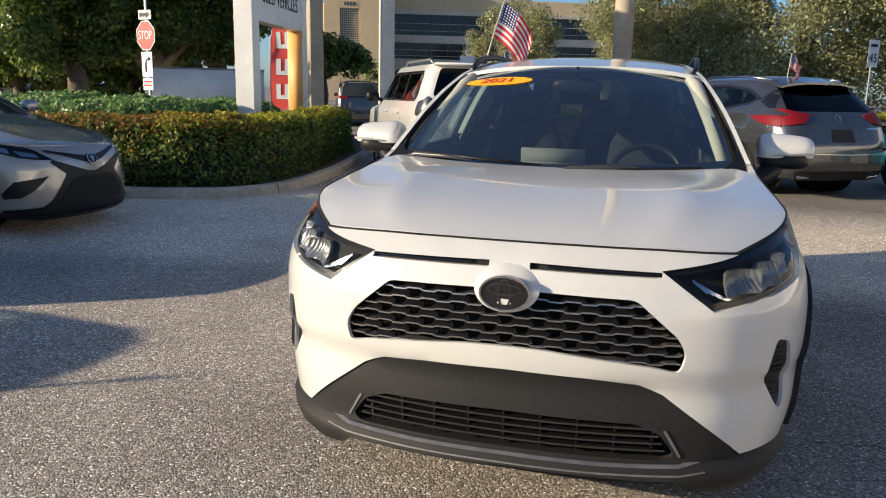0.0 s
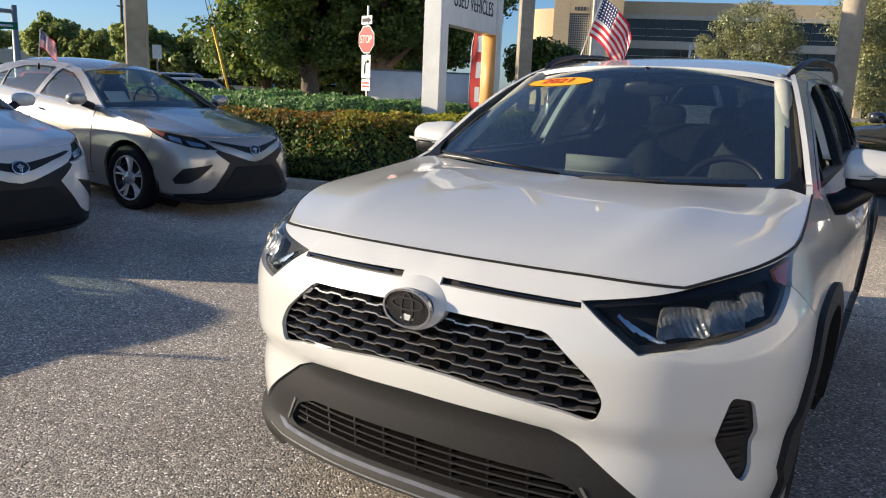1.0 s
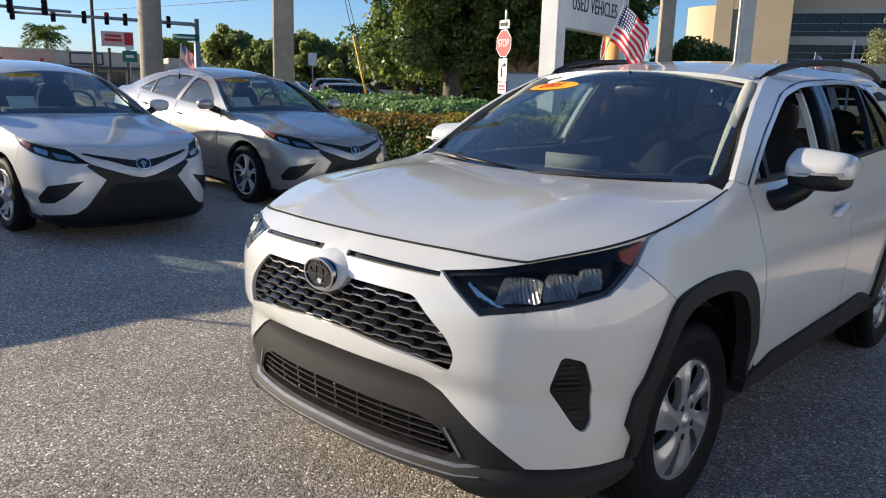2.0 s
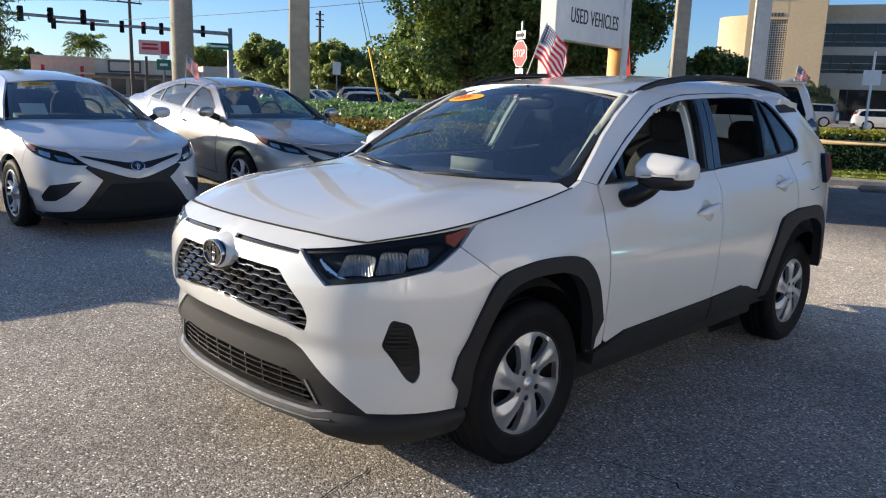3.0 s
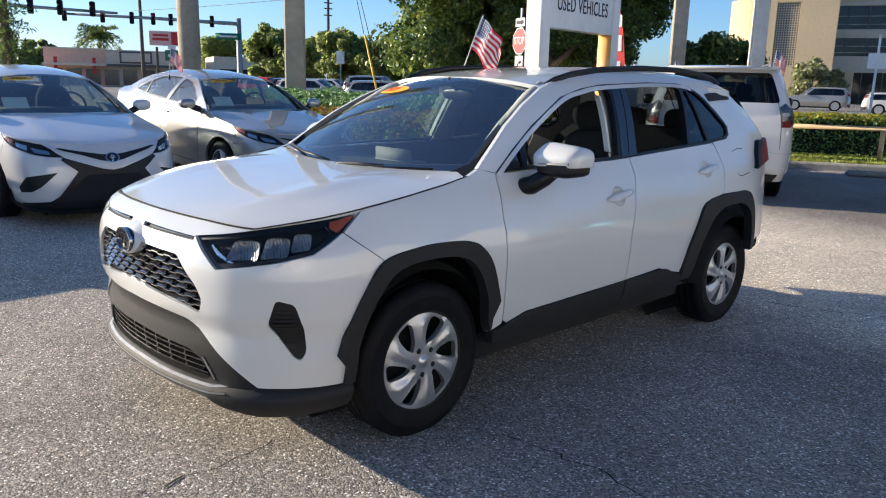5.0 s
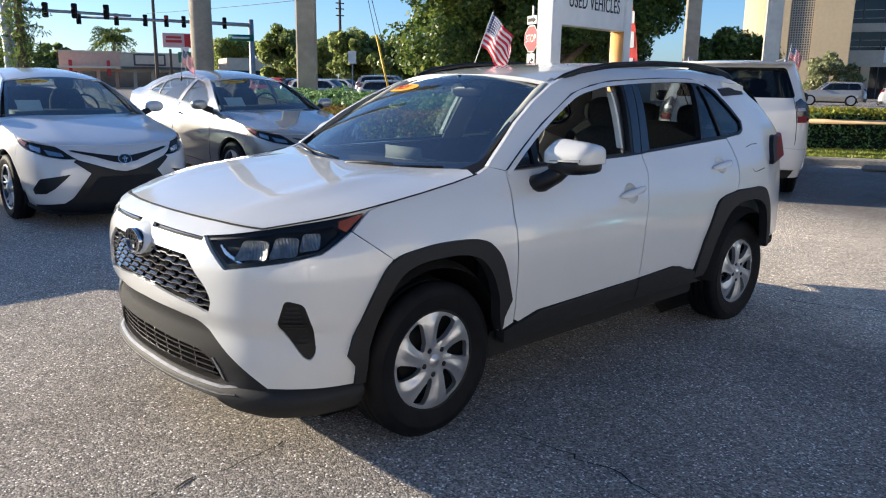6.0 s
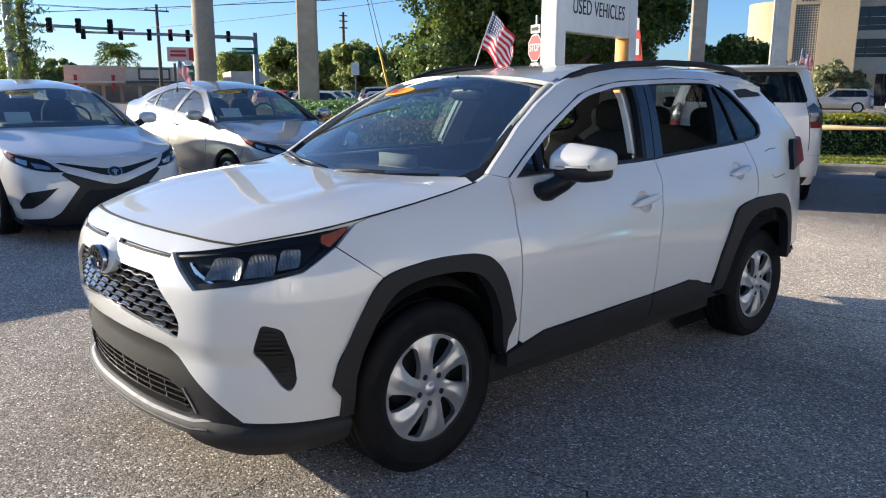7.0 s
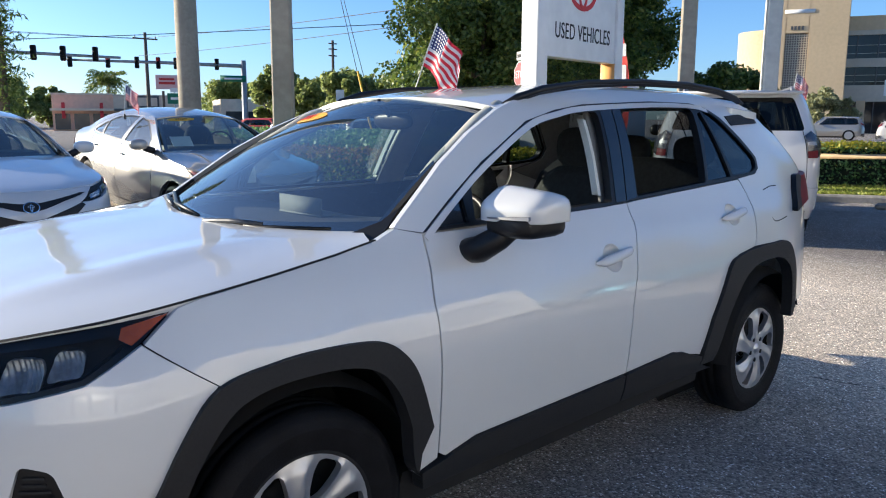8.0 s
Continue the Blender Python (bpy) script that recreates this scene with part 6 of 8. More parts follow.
part("number_plate_recess", panel(back, [(-.22, .82), (.22, .82), (.22, .98), (-.22, .98)], step=.1, depth=.01, out=.003), M_BLACK, run)
part("badge", panel(back, oval(None, 0, 1.12, .055, .038, 20), step=.05, depth=.008, out=.012), M_CHROME, run)
part("rear_spoiler", box(1.36, .20, .035, (0, 3.70, 1.725), .012), M_WHITE2, run, "roof-end spoiler")
part("tailgate_seam", ribbon(back, [(-.80, .72), (-.80, 1.30)], .008, out=.002, depth=0), M_DARK, run)
part("tailgate_seam", ribbon(back, [(.80, .72), (.80, 1.30)], .008, out=.002, depth=0), M_DARK, run)

gm, flank, back, w, r = tall_car(
    pose(1.04, 12.58, 0, rz=210) @ Matrix.Scale(1.05, 4), M_GREY, "crossover_suv", "dark grey crossover with wing-shaped red tail lamps, parked in the lot",
    [(.2, .86), (.5, .93), (.8, .955), (1.0, .94), (1.12, .90), (1.2, .865), (1.45, .74), (1.58, .67), (1.62, .63)],
    [(.2, -.80), (.5, -.95), (.85, -.90), (1.0, -.78), (1.08, -.25), (1.12, .30), (1.2, .45), (1.55, 1.05), (1.62, 1.25)],
    [(.2, 3.60), (.32, 3.80), (.5, 3.90), (.66, 3.90), (.9, 3.82), (1.1, 3.72), (1.22, 3.60), (1.50, 3.26), (1.58, 3.16), (1.62, 3.08)], .93, 1.62, .075, 2.825, .375, 1.12, 7,
    ([(.72, 1.16), (1.06, 1.44), (1.40, 1.545), (2.2, 1.56), (2.75, 1.50), (3.10, 1.36), (2.86, 1.27), (2.3, 1.18)],
     [[(.92, 1.19), (1.12, 1.42), (1.42, 1.515), (1.72, 1.53), (1.76, 1.19)], [(1.84, 1.195), (1.80, 1.53), (2.2, 1.53), (2.70, 1.475), (3.00, 1.365), (2.84, 1.30), (2.3, 1.21)]], (1.20, 1.56, .82, .86)))
part("window_line", ribbon(flank(1), [(.75, 1.155), (2.3, 1.168), (2.88, 1.262), (3.13, 1.36)], .014, out=.006, depth=.01), M_CHROME, gm, "bright window line")
for sd in (1, -1):
    part("blackened_pillar", panel(flank(sd), [(3.06, 1.33), (3.20, 1.50), (3.28, 1.46), (3.40, 1.24), (3.30, 1.24)], step=.05, depth=.01, out=.004), M_GLOSS, gm, "black glass pillar panel")
    lamp = part("tail_lamp", panel(back, [(sd * .50, 1.17), (sd * .62, 1.05), (sd * .935, 1.00), (sd * .935, 1.12), (sd * .80, 1.155), (sd * .93, 1.22), (sd * .90, 1.24), (sd * .72, 1.20)], step=.04, depth=.03, out=.025), M_REDLENS, gm, "wing-shaped red tail lamp")
    part("lamp_flank", panel(flank(sd), [(3.02, 1.12), (3.30, 1.03), (3.62, .99), (3.58, 1.14), (3.30, 1.145)], step=.05, depth=.03, out=.02), M_REDLENS, lamp)
    part("roof_rail", tube([(sd * .60, 1.40, 1.62), (sd * .63, 1.60, 1.665), (sd * .63, 2.50, 1.675), (sd * .58, 3.00, 1.63)], .016, 8), M_CHROME, gm, "bright roof rail")
    part("exhaust", box(.20, .10, .06, (sd * .56, 3.80, .33), .02), M_CHROME, gm, "bright exhaust tip")
    part("reflector", panel(back, [(sd * .72, .70), (sd * .92, .70), (sd * .92, .735), (sd * .72, .73)], step=.1, depth=.01, out=.045), M_REDLENS, gm)
part("rear_bumper", panel(back, [(-.95, .36), (.95, .36), (.95, .72), (.5, .66), (-.5, .66), (-.95, .72)], step=.06, edge=.04, depth=.08, out=.035), M_GREY, gm)
part("bumper_valance", panel(back, [(-.80, .40), (.80, .40), (.74, .27), (-.74, .27)], step=.1, depth=.05, out=.045), M_CLAD, gm)
part("bumper_strip", ribbon(back, [(-.80, .655), (0, .635), (.80, .655)], .014, out=.05, depth=.01), M_CHROME, gm, "bright bumper strip")
part("number_plate_recess", panel(back, [(-.20, .80), (.20, .80), (.18, .97), (-.18, .97)], step=.1, depth=.01, out=.003), M_BLACK, gm)
part("badge", panel(back, oval(None, 0, 1.12, .055, .050, 20), [oval(None, 0, 1.12, .045, .040, 20)], step=.05, depth=.008, out=.012), M_CHROME, gm)
part("name_bar", ribbon(back, [(-.68, .985), (-.45, .985)], .022, out=.004, depth=.003), M_CHROME, gm)
part("rear_spoiler", panel(lambda u, v, o=0.0: Vector((u * .62, 3.02 + .26 * v + .05 * (1 - u * u), 1.655 - .055 * v - .06 * abs(u) ** 3 + o)), [(-1, 0), (1, 0), (1, 1), (-1, 1)], step=.1, depth=.03), M_GREY, gm)
window_flag(pose(2.36, 10.0, 1.72), (.86, .51), .9, .27, .19)
window_flag(pose(-2.0, 9.46, 1.72), (.86, .51), 1.0, .24, .18)


# ---------------------------------------------------------------- ground and planting
M_ASPH = asphalt_mat("worn_asphalt", (0.135, 0.126, 0.116), (0.56, 0.500, 0.428), (1.0, 0.98, 0.94))
M_CONC = mat("concrete", (0.46, 0.42, 0.35), 0.85, vary=0.15, grain=14, bump=0.4, bump_scale=60, stain=0.25)
M_POLE = mat("pole_concrete", (0.40, 0.35, 0.27), 0.8, vary=0.10, grain=6, bump=0.25, bump_scale=40, stain=0.2, stain_scale=.6)
M_POLEW = mat("pole_white_paint", (0.66, 0.63, 0.56), 0.6, vary=0.06, grain=6, stain=0.12)
M_SIGNW = mat("sign_white_metal", (0.80, 0.80, 0.79), 0.4, vary=0.04, grain=4, stain=0.08)
M_ORANGE = mat("orange_vinyl", (0.72, 0.38, 0.12), 0.5, vary=0.10, grain=2)
M_SOIL = mat("mulch_soil", (0.075, 0.05, 0.032), 0.95, vary=0.4, grain=30, bump=0.8, bump_scale=40)
M_GRASS = mat("lawn_soil", (0.10, 0.15, 0.03), 0.95, vary=0.4, grain=12)
M_BARK = mat("bark", (0.13, 0.10, 0.075), 0.9, vary=0.35, grain=10, bump=0.8, bump_scale=18)
M_STOP = mat("sign_red", (0.55, 0.02, 0.025), 0.45, vary=0.06, grain=3)
M_GREEN = mat("sign_green", (0.01, 0.16, 0.09), 0.45, vary=0.06, grain=3)
M_GALV = mat("galvanised_steel", (0.33, 0.34, 0.35), 0.5, metal=0.6, vary=0.15, grain=5)
M_RAIL = mat("cream_painted_rail", (0.62, 0.44, 0.24), 0.6, vary=0.12, grain=8, stain=0.2)
M_LEAF1 = leaf_mat("hedge_leaves", (.045, .095, .02), (.16, .24, .045), (.30, .17, .05), .1, .6)
M_LEAF1R = leaf_mat("hedge_rusty_leaves", (.14, .09, .02), (.36, .20, .04), (.30, .26, .03), .3, .6)
M_LEAF1T = leaf_mat("hedge_sunlit_leaves", (.20, .22, .02), (.46, .43, .04), (.52, .44, .06), .25, .6)
M_LEAF2 = leaf_mat("glossy_shrub_leaves", (.065, .15, .045), (.21, .36, .11), (.45, .52, .23), .18, .48)
M_LEAF3 = leaf_mat("ficus_leaves", (.050, .092, .022), (.20, .27, .055), (.40, .41, .09), .18)
M_LEAF4 = leaf_mat("olive_leaves", (.17, .185, .09), (.40, .41, .20), (.55, .54, .31), .18)
M_LEAF5 = leaf_mat("bright_tree_leaves", (.18, .235, .07), (.39, .44, .14), (.50, .51, .19), .2, glow=.65)
M_OFFG = mat("bounce_pane_grey", (0.50, 0.51, 0.52), 0.25, vary=0.2, grain=.4, spec=0.8)
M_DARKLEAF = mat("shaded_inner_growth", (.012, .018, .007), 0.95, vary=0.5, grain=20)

def ramp01(v, a, c):
    t = min(max((v - a) / (c - a), 0), 1)
    return t * t * (3 - 2 * t)


def ground_z(x, y):
    """The lot is nearly level: it falls a little under the crossover and rises under the row of saloon cars."""
    run = min(max(-5.8 - x, 0), 4.4)
    rise = (.06 * ramp01(-x, 4.8, 5.8) + .063 * run) * (1 - ramp01(-x, 11.5, 14.0))
    fall = (.025 - .0213 * min(max(y, -4), 5)) * (1 - ramp01(-x, 1.6, 4.4)) * (1 - ramp01(x, 6, 11)) * (1 - ramp01(y, 5, 8)) * (1 - ramp01(-y, 5, 9))
    return rise * (1 - ramp01(y, 4.15, 4.7)) * (1 - ramp01(-y, 12, 15)) + fall


gx = [-1500, -700, -300, -120, -60, -30, -20] + list(np.arange(-15, 8, .4)) + [8, 9, 10, 11, 16, 30, 60, 150, 500, 1500]
gy = [-1500, -600, -200, -60, -30] + list(np.arange(-16, -3, 1.0)) + list(np.arange(-3, 8.2, .35)) + [10, 14, 20, 30, 60, 150, 400, 1500]
b = bmesh.new()
gv = [[b.verts.new((x, y, ground_z(x, y))) for y in gy] for x in gx]
for p, q in zip(gv, gv[1:]):
    for k in range(len(gy) - 1):
        b.faces.new((p[k], q[k], q[k + 1], p[k + 1]))
ground = part("ground", b, M_ASPH, None)
tagged(ground, "worn grey asphalt car lot with pale stones", "asphalt", kind="structure")
M_CRACK = mat("crack_dirt", (0.02, 0.018, 0.016), 0.95, vary=0.3, grain=30)


def crack(pts, w, seed):
    """A wandering crack, a narrow dark strip lying in the surface."""
    rng = np.random.default_rng(seed)
    run = dense(pts, .06, closed=False)
    b = bmesh.new()
    rows = []
    for i, (x, y) in enumerate(run):
        ox, oy = rng.normal(0, .012, 2)
        k = w * rng.uniform(.4, 1.3) * min(1, (len(run) - i) / 6)
        rows.append((b.verts.new((x + ox - k * .6, y + oy - k, ground_z(x, y) + .003)), b.verts.new((x + ox + k * .6, y + oy + k, ground_z(x, y) + .003))))
    for p, q in zip(rows, rows[1:]):
        b.faces.new((p[0], p[1], q[1], q[0]))
    part("crack", b, M_CRACK, ground, "thin dark crack in the asphalt")


crack([(1.05, .20), (1.178, .252), (1.335, .275), (1.507, .287), (1.68, .278), (1.95, .24)], .0035, 1)
crack([(.60, -1.25), (.595, -1.06), (.59, -.87), (.567, -.68), (.52, -.50)], .006, 5)
crack([(.74, 3.60), (1.10, 3.68), (1.59, 3.96), (2.1, 4.05)], .008, 3)



def leaf_mesh(name, pts, size, material, parent, normals=None, long=1.7, seed=1, kind="stuff"):
    """Many small pointed leaves, one quad each, bent out of their plane."""
    rng = np.random.default_rng(seed)
    n = len(pts)
    d = rng.normal(size=(n, 3))
    if normals is not None:
        d = d * .75 + normals
    d /= np.linalg.norm(d, axis=1)[:, None]
    ref = rng.normal(size=(n, 3))
    u = np.cross(d, ref)
    u /= np.linalg.norm(u, axis=1)[:, None]
    v = np.cross(d, u)
    sz = size * rng.uniform(.6, 1.35, n)[:, None]
    co = np.empty((n, 4, 3))
    co[:, 0] = pts - v * sz * long * .5
    co[:, 1] = pts + u * sz * .5 + d * sz * .12
    co[:, 2] = pts + v * sz * long * .5
    co[:, 3] = pts - u * sz * .5 + d * sz * .12
    me = bpy.data.meshes.new(name)
    me.vertices.add(n * 4)
    me.vertices.foreach_set("co", co.ravel())
    me.loops.add(n * 4)
    me.loops.foreach_set("vertex_index", np.arange(n * 4))
    me.polygons.add(n)
    me.polygons.foreach_set("loop_start", np.arange(0, n * 4, 4))
    me.materials.append(material)
    me.update()
    ob = new(name, me)
    ob.parent = parent
    if kind:
        tagged(ob, kind=kind)
    return ob


def offset_line(line, d):
    out = []
    for i, p in enumerate(line):
        a, c = Vector(line[max(i - 1, 0)]), Vector(line[min(i + 1, len(line) - 1)])
        t = (c - a).normalized()
        out.append((p[0] - t.y * d, p[1] + t.x * d))
    return out


def hedge(name, line, depth, height, label, counts, size, mats, seed, mound=.07, group=""):
    """A clipped hedge along a line: a near-black core painted as inner shade and thousands of leaves on its faces,
    paler on top as if sunlit.
    """
    ob = thing(name, None, label, "hedge", group)
    pts = dense(line, .25, closed=False)
    prof = [(0, .10), (.02, height * .55), (.06, height * .86), (.16, height * .96), (.5, height), (.84, height * .96), (.94, height * .86), (.98, height * .55), (1, .10)]
    rng = np.random.default_rng(seed)
    left, right = offset_line(pts, depth), pts

    def surf(i, q, grow=0.0):
        k = int(min(max(i, 0), len(pts) - 1.001))
        f = min(max(i - k, 0), 1)
        px = np.interp(q, np.linspace(0, 1, 9), [p[0] for p in prof])
        pz = np.interp(q, np.linspace(0, 1, 9), [p[1] for p in prof])
        a = Vector(right[k]).lerp(Vector(right[k + 1]), f)
        c = Vector(left[k]).lerp(Vector(left[k + 1]), f)
        p = a.lerp(c, px)
        w = mound * (noise.noise(Vector((p.x * 1.1, p.y * 1.1, pz * 2))) + .6 * noise.noise(Vector((p.x * 3.3, p.y * 3.3, pz * 4))))
        mid = a.lerp(c, .5)
        o = Vector((p.x - mid.x, p.y - mid.y, (pz - height * .45))).normalized()
        return Vector((p.x, p.y, pz)) + o * (w + grow), o

    nl = len(pts) - 1
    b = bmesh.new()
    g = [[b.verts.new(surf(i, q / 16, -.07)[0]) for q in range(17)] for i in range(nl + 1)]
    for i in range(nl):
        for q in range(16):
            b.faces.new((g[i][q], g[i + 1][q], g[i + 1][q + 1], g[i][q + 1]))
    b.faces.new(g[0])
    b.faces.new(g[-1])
    # the hedge's inner shade is put into this sheet's near-black colour
    part("shade_core", b, M_DARKLEAF, ob)
    # later leaf sets gather on top, their brighter colours painting the sunlit crown
    for which, (n, m) in enumerate(zip(counts, mats)):
        P, N = [], []
        for _ in range(n):
            q = rng.uniform(0, 1) if which == 0 else rng.normal(.5, .12)
            i = rng.uniform(0, nl) if which == 0 or len(mats) < 3 else nl * (rng.uniform(0, .60) if which == 1 else rng.uniform(.46, 1))
            p, o = surf(i, q, rng.normal(-.015, .032) + (.03 if which else 0))
            P.append(p)
            N.append(o)
        leaf_mesh("leaves" if which == 0 else "sunlit_top_leaves", np.array(P), size, m, ob, np.array(N), seed=seed + which)
    return ob


# kerb along the bed
KERB = [(-24, 4.75), (-16, 4.92), (-9, 5.12), (-6.9, 5.25), (-6.1, 5.36), (-5.5, 5.52), (-5.0, 5.80), (-4.65, 6.25), (-4.50, 6.85), (-4.52, 7.8), (-4.72, 9.2), (-5.2, 11.4), (-5.7, 13.6), (-6.3, 16.0), (-7.6, 19.0)]
bed = offset_line(KERB, .12)
b = bmesh.new()
b.faces.new([b.verts.new((x, y, .09)) for x, y in bed + [(-12, 19.5), (-24, 14)]])
bmesh.ops.triangulate(b, faces=b.faces)
tagged(part("planting_bed", b, M_SOIL), "dark mulch bed behind the kerb", "planting bed", kind="structure")
kerb_prof = [(0, -.02), (.01, .10), (.035, .135), (.14, .14), (.17, .12), (.17, -.02)]
kerb = thing("kerb", None, "weathered concrete kerb in cast lengths round the bed", "kerb", kind="structure")
line = dense(KERB, .15, closed=False)


def kerb_piece(run, parent):
    b = bmesh.new()
    rows = []
    for i, p in enumerate(run):
        a, c = Vector(run[max(i - 1, 0)]), Vector(run[min(i + 1, len(run) - 1)])
        t = (c - a).normalized()
        rows.append([b.verts.new((p[0] - t.y * o, p[1] + t.x * o, z + .006 * noise.noise(Vector((p[0] * 3, p[1] * 3, o * 20))))) for o, z in kerb_prof])
    for p, q in zip(rows, rows[1:]):
        for k in range(len(kerb_prof) - 1):
            b.faces.new((p[k], q[k], q[k + 1], p[k + 1]))
    b.faces.new(rows[0])
    b.faces.new(rows[-1][::-1])
    part("kerb_stone", b, M_CONC, parent, smooth=False)


acc, run = 0.0, [line[0]]
for p, q in zip(line, line[1:]):
    acc += math.dist(p, q)
    if acc > 2.4:
        t = (Vector(q) - Vector(p)).normalized() * .012
        run.append((q[0] - t.x, q[1] - t.y))
        kerb_piece(run, kerb)
        run, acc = [(q[0] + t.x, q[1] + t.y)], 0.0
    else:
        run.append(q)
kerb_piece(run, kerb)

near_line = offset_line([(-13, 5.0), (-9, 5.12), (-6.9, 5.25), (-6.1, 5.36), (-5.5, 5.52), (-5.0, 5.80), (-4.65, 6.25), (-4.50, 6.85), (-4.52, 7.8), (-4.72, 9.2), (-5.2, 11.4), (-5.6, 13.2)], .42)
hedge("clipped_hedge", near_line, .95, .98, "clipped hedge with dark leaves, yellow-green and rusty top leaves tinted as sunlit", (56000, 15000, 15000), .036, (M_LEAF1, M_LEAF1R, M_LEAF1T), 11, .08)
hedge("shrub_hedge", [(-15, 6.7), (-10, 6.9), (-7.6, 7.2), (-6.6, 8.0), (-6.5, 9.2)], 3.2, 1.20, "broad mass of glossy dark green shrubs", (80000,), .052, (M_LEAF2,), 21, .12)
hedge("shrub_hedge", [(-8.3, 10.6), (-8.6, 13.5), (-9.6, 17)], 3.0, 1.05, "broad mass of glossy dark green shrubs", (22000,), .07, (M_LEAF2,), 23, .12)


# ---------------------------------------------------------------- poles and signs
def square_pole(x, y, w, h, label, material, taper=.12, turn=20, base=0.0):
    ob = thing("concrete_pole", pose(x, y, base, rz=turn), label, "pole")
    b = bmesh.new()
    rows = []
    for z in (0, h * .25, h * .5, h * .75, h):
        k = w / 2 * (1 - taper * z / h)
        c = k * .16
        rows.append([b.verts.new((px, py, z)) for px, py in ((-k + c, -k), (k - c, -k), (k, -k + c), (k, k - c), (k - c, k), (-k + c, k), (-k, k - c), (-k, -k + c))])
    for p, q in zip(rows, rows[1:]):
        for i in range(8):
            b.faces.new((p[i], p[(i + 1) % 8], q[(i + 1) % 8], q[i]))
    b.faces.new(rows[-1])
    part("shaft", b, material, ob, smooth=False)
    part("plinth", box(w * 1.5, w * 1.5, .25, (0, 0, .1), .03), M_CONC, ob)
    return ob


def round_pole(x, y, w, h, label, material, name="concrete_pole"):
    ob = thing(name, pose(x, y, 0), label, "pole")
    part("shaft", lathe([(w / 2, 0), (w / 2 * .95, h * .4), (w / 2 * .82, h), (0, h)], 24, "Z"), material, ob)
    part("base_collar", lathe([(w * .62, 0), (w * .62, .12), (w * .52, .16)], 24, "Z"), M_CONC, ob)
    return ob


square_pole(-14.35, 9.08, .50, 11, "tall square tan concrete pole behind the hedge", M_POLE, turn=50)
round_pole(-38.8, 17.84, 1.22, 26, "thick round concrete transmission pole beyond the parked cars", M_POLE)
square_pole(-10.85, 21.9, .50, 11, "tall square tan concrete pole", M_POLE, turn=35)
square_pole(-8.8, 23.4, .46, 12, "tall square off-white painted pole", M_POLEW, turn=40)
round_pole(-.32, 14.3, .42, 12, "tall round weathered utility pole", M_POLE, "utility_pole")

# the pylon sign
A, B = Vector((-6.55, 9.45, 0)), Vector((-6.97, 12.34, 0))
u = (B - A).normalized()
sign = thing("pylon_sign", pose(A.x, A.y, 0, rz=math.degrees(math.atan2(u.y, u.x))), "white metal pylon sign on two square posts, lettered for used vehicles", "sign")
span = (B - A).length
part("post", box(.34, .34, 5.2, (0, 0, 2.6), .012), M_SIGNW, sign, smooth=False)
part("post", box(.30, .34, 5.2, (span, 0, 2.6), .012), M_SIGNW, sign, smooth=False)
part("sign_panel", box(span - .33, .26, 2.6, (span / 2 + .01, 0, 3.93), .015), M_SIGNW, sign, "white sign panel", smooth=False)
part("panel_frame", box(span - .34, .30, .05, (span / 2 + .01, 0, 2.62), .008), M_SIGNW, sign, smooth=False)
part("orange_wrap", box(.02, .30, 2.1, (span - .162, 0, 1.55), .002), M_ORANGE, sign, "sunlit orange panel")
m = Matrix(((1, 0, 0, 1.50), (0, 0, -1, -.133), (0, 1, 0, 3.06), (0, 0, 0, 1)))
part("lettering", text_mesh("USED VEHICLES", .40, m @ Matrix.Diagonal((.72, 1, 1, 1)), .004, spread=1.06), M_BLACK, sign, "dark grey lettering reading used vehicles", smooth=False)
flat = lambda s, z, o=0.0: Vector((s, -.133 - o, z))
part("logo_ring", panel(flat, oval(None, 1.42, 3.86, .52, .38, 48), [oval(None, 1.42, 3.86, .43, .29, 48)], step=.2, edge=.05, depth=.008, out=.008), M_RED, sign, "red oval rings")
part("logo_ring", panel(flat, oval(None, 1.42, 3.93, .34, .15, 40), [oval(None, 1.42, 3.93, .26, .08, 40)], step=.2, edge=.05, depth=.008, out=.010), M_RED, sign)
part("logo_ring", panel(flat, oval(None, 1.42, 3.83, .17, .32, 40), [oval(None, 1.42, 3.83, .10, .25, 40)], step=.2, edge=.05, depth=.008, out=.012), M_RED, sign)

# the feather banner
ban = thing("feather_banner", pose(-9.0, 15.0, 0, rz=14), "red feather banner with white lettering bars on a bowed pole", "banner")
part("pole", tube([(.02, 0, 0), (.0, 0, 1.5), (.03, 0, 2.6), (.15, 0, 3.3), (.42, 0, 3.6)], .015, 8), M_GALV, ban)
cl = lambda s, z, o=0.0: Vector((s, .05 * math.sin(z * 3 + s * 2) + o, z))
part("cloth", panel(cl, rounded([(.02, 1.0), (.40, .85), (.62, 1.3), (.62, 2.0), (.52, 3.0), (.40, 3.55), (.15, 3.3), (.03, 2.6)], .15), step=.1, depth=.004), mat("faded_red_banner", (.68, .07, .055), .6, vary=.12, grain=3), ban)
for z, h in ((1.15, .38), (1.75, .4), (2.4, .4), (3.0, .3)):
    for dx in (.16, .38):
        part("lettering_bar", panel(cl, rounded([(dx, z), (dx + .12, z), (dx + .12, z + h), (dx, z + h)], .03), step=.1, depth=.003, out=-.012), M_SIGNW, ban)
    part("lettering_bar", panel(cl, rounded([(.16, z), (.5, z), (.5, z + .1), (.16, z + .1)], .03), step=.1, depth=.003, out=-.013), M_SIGNW, ban)


def road_sign(x, y, face_deg, name, label):
    ob = thing(name, pose(x, y, 0, rz=face_deg), label, "road sign")
    return ob


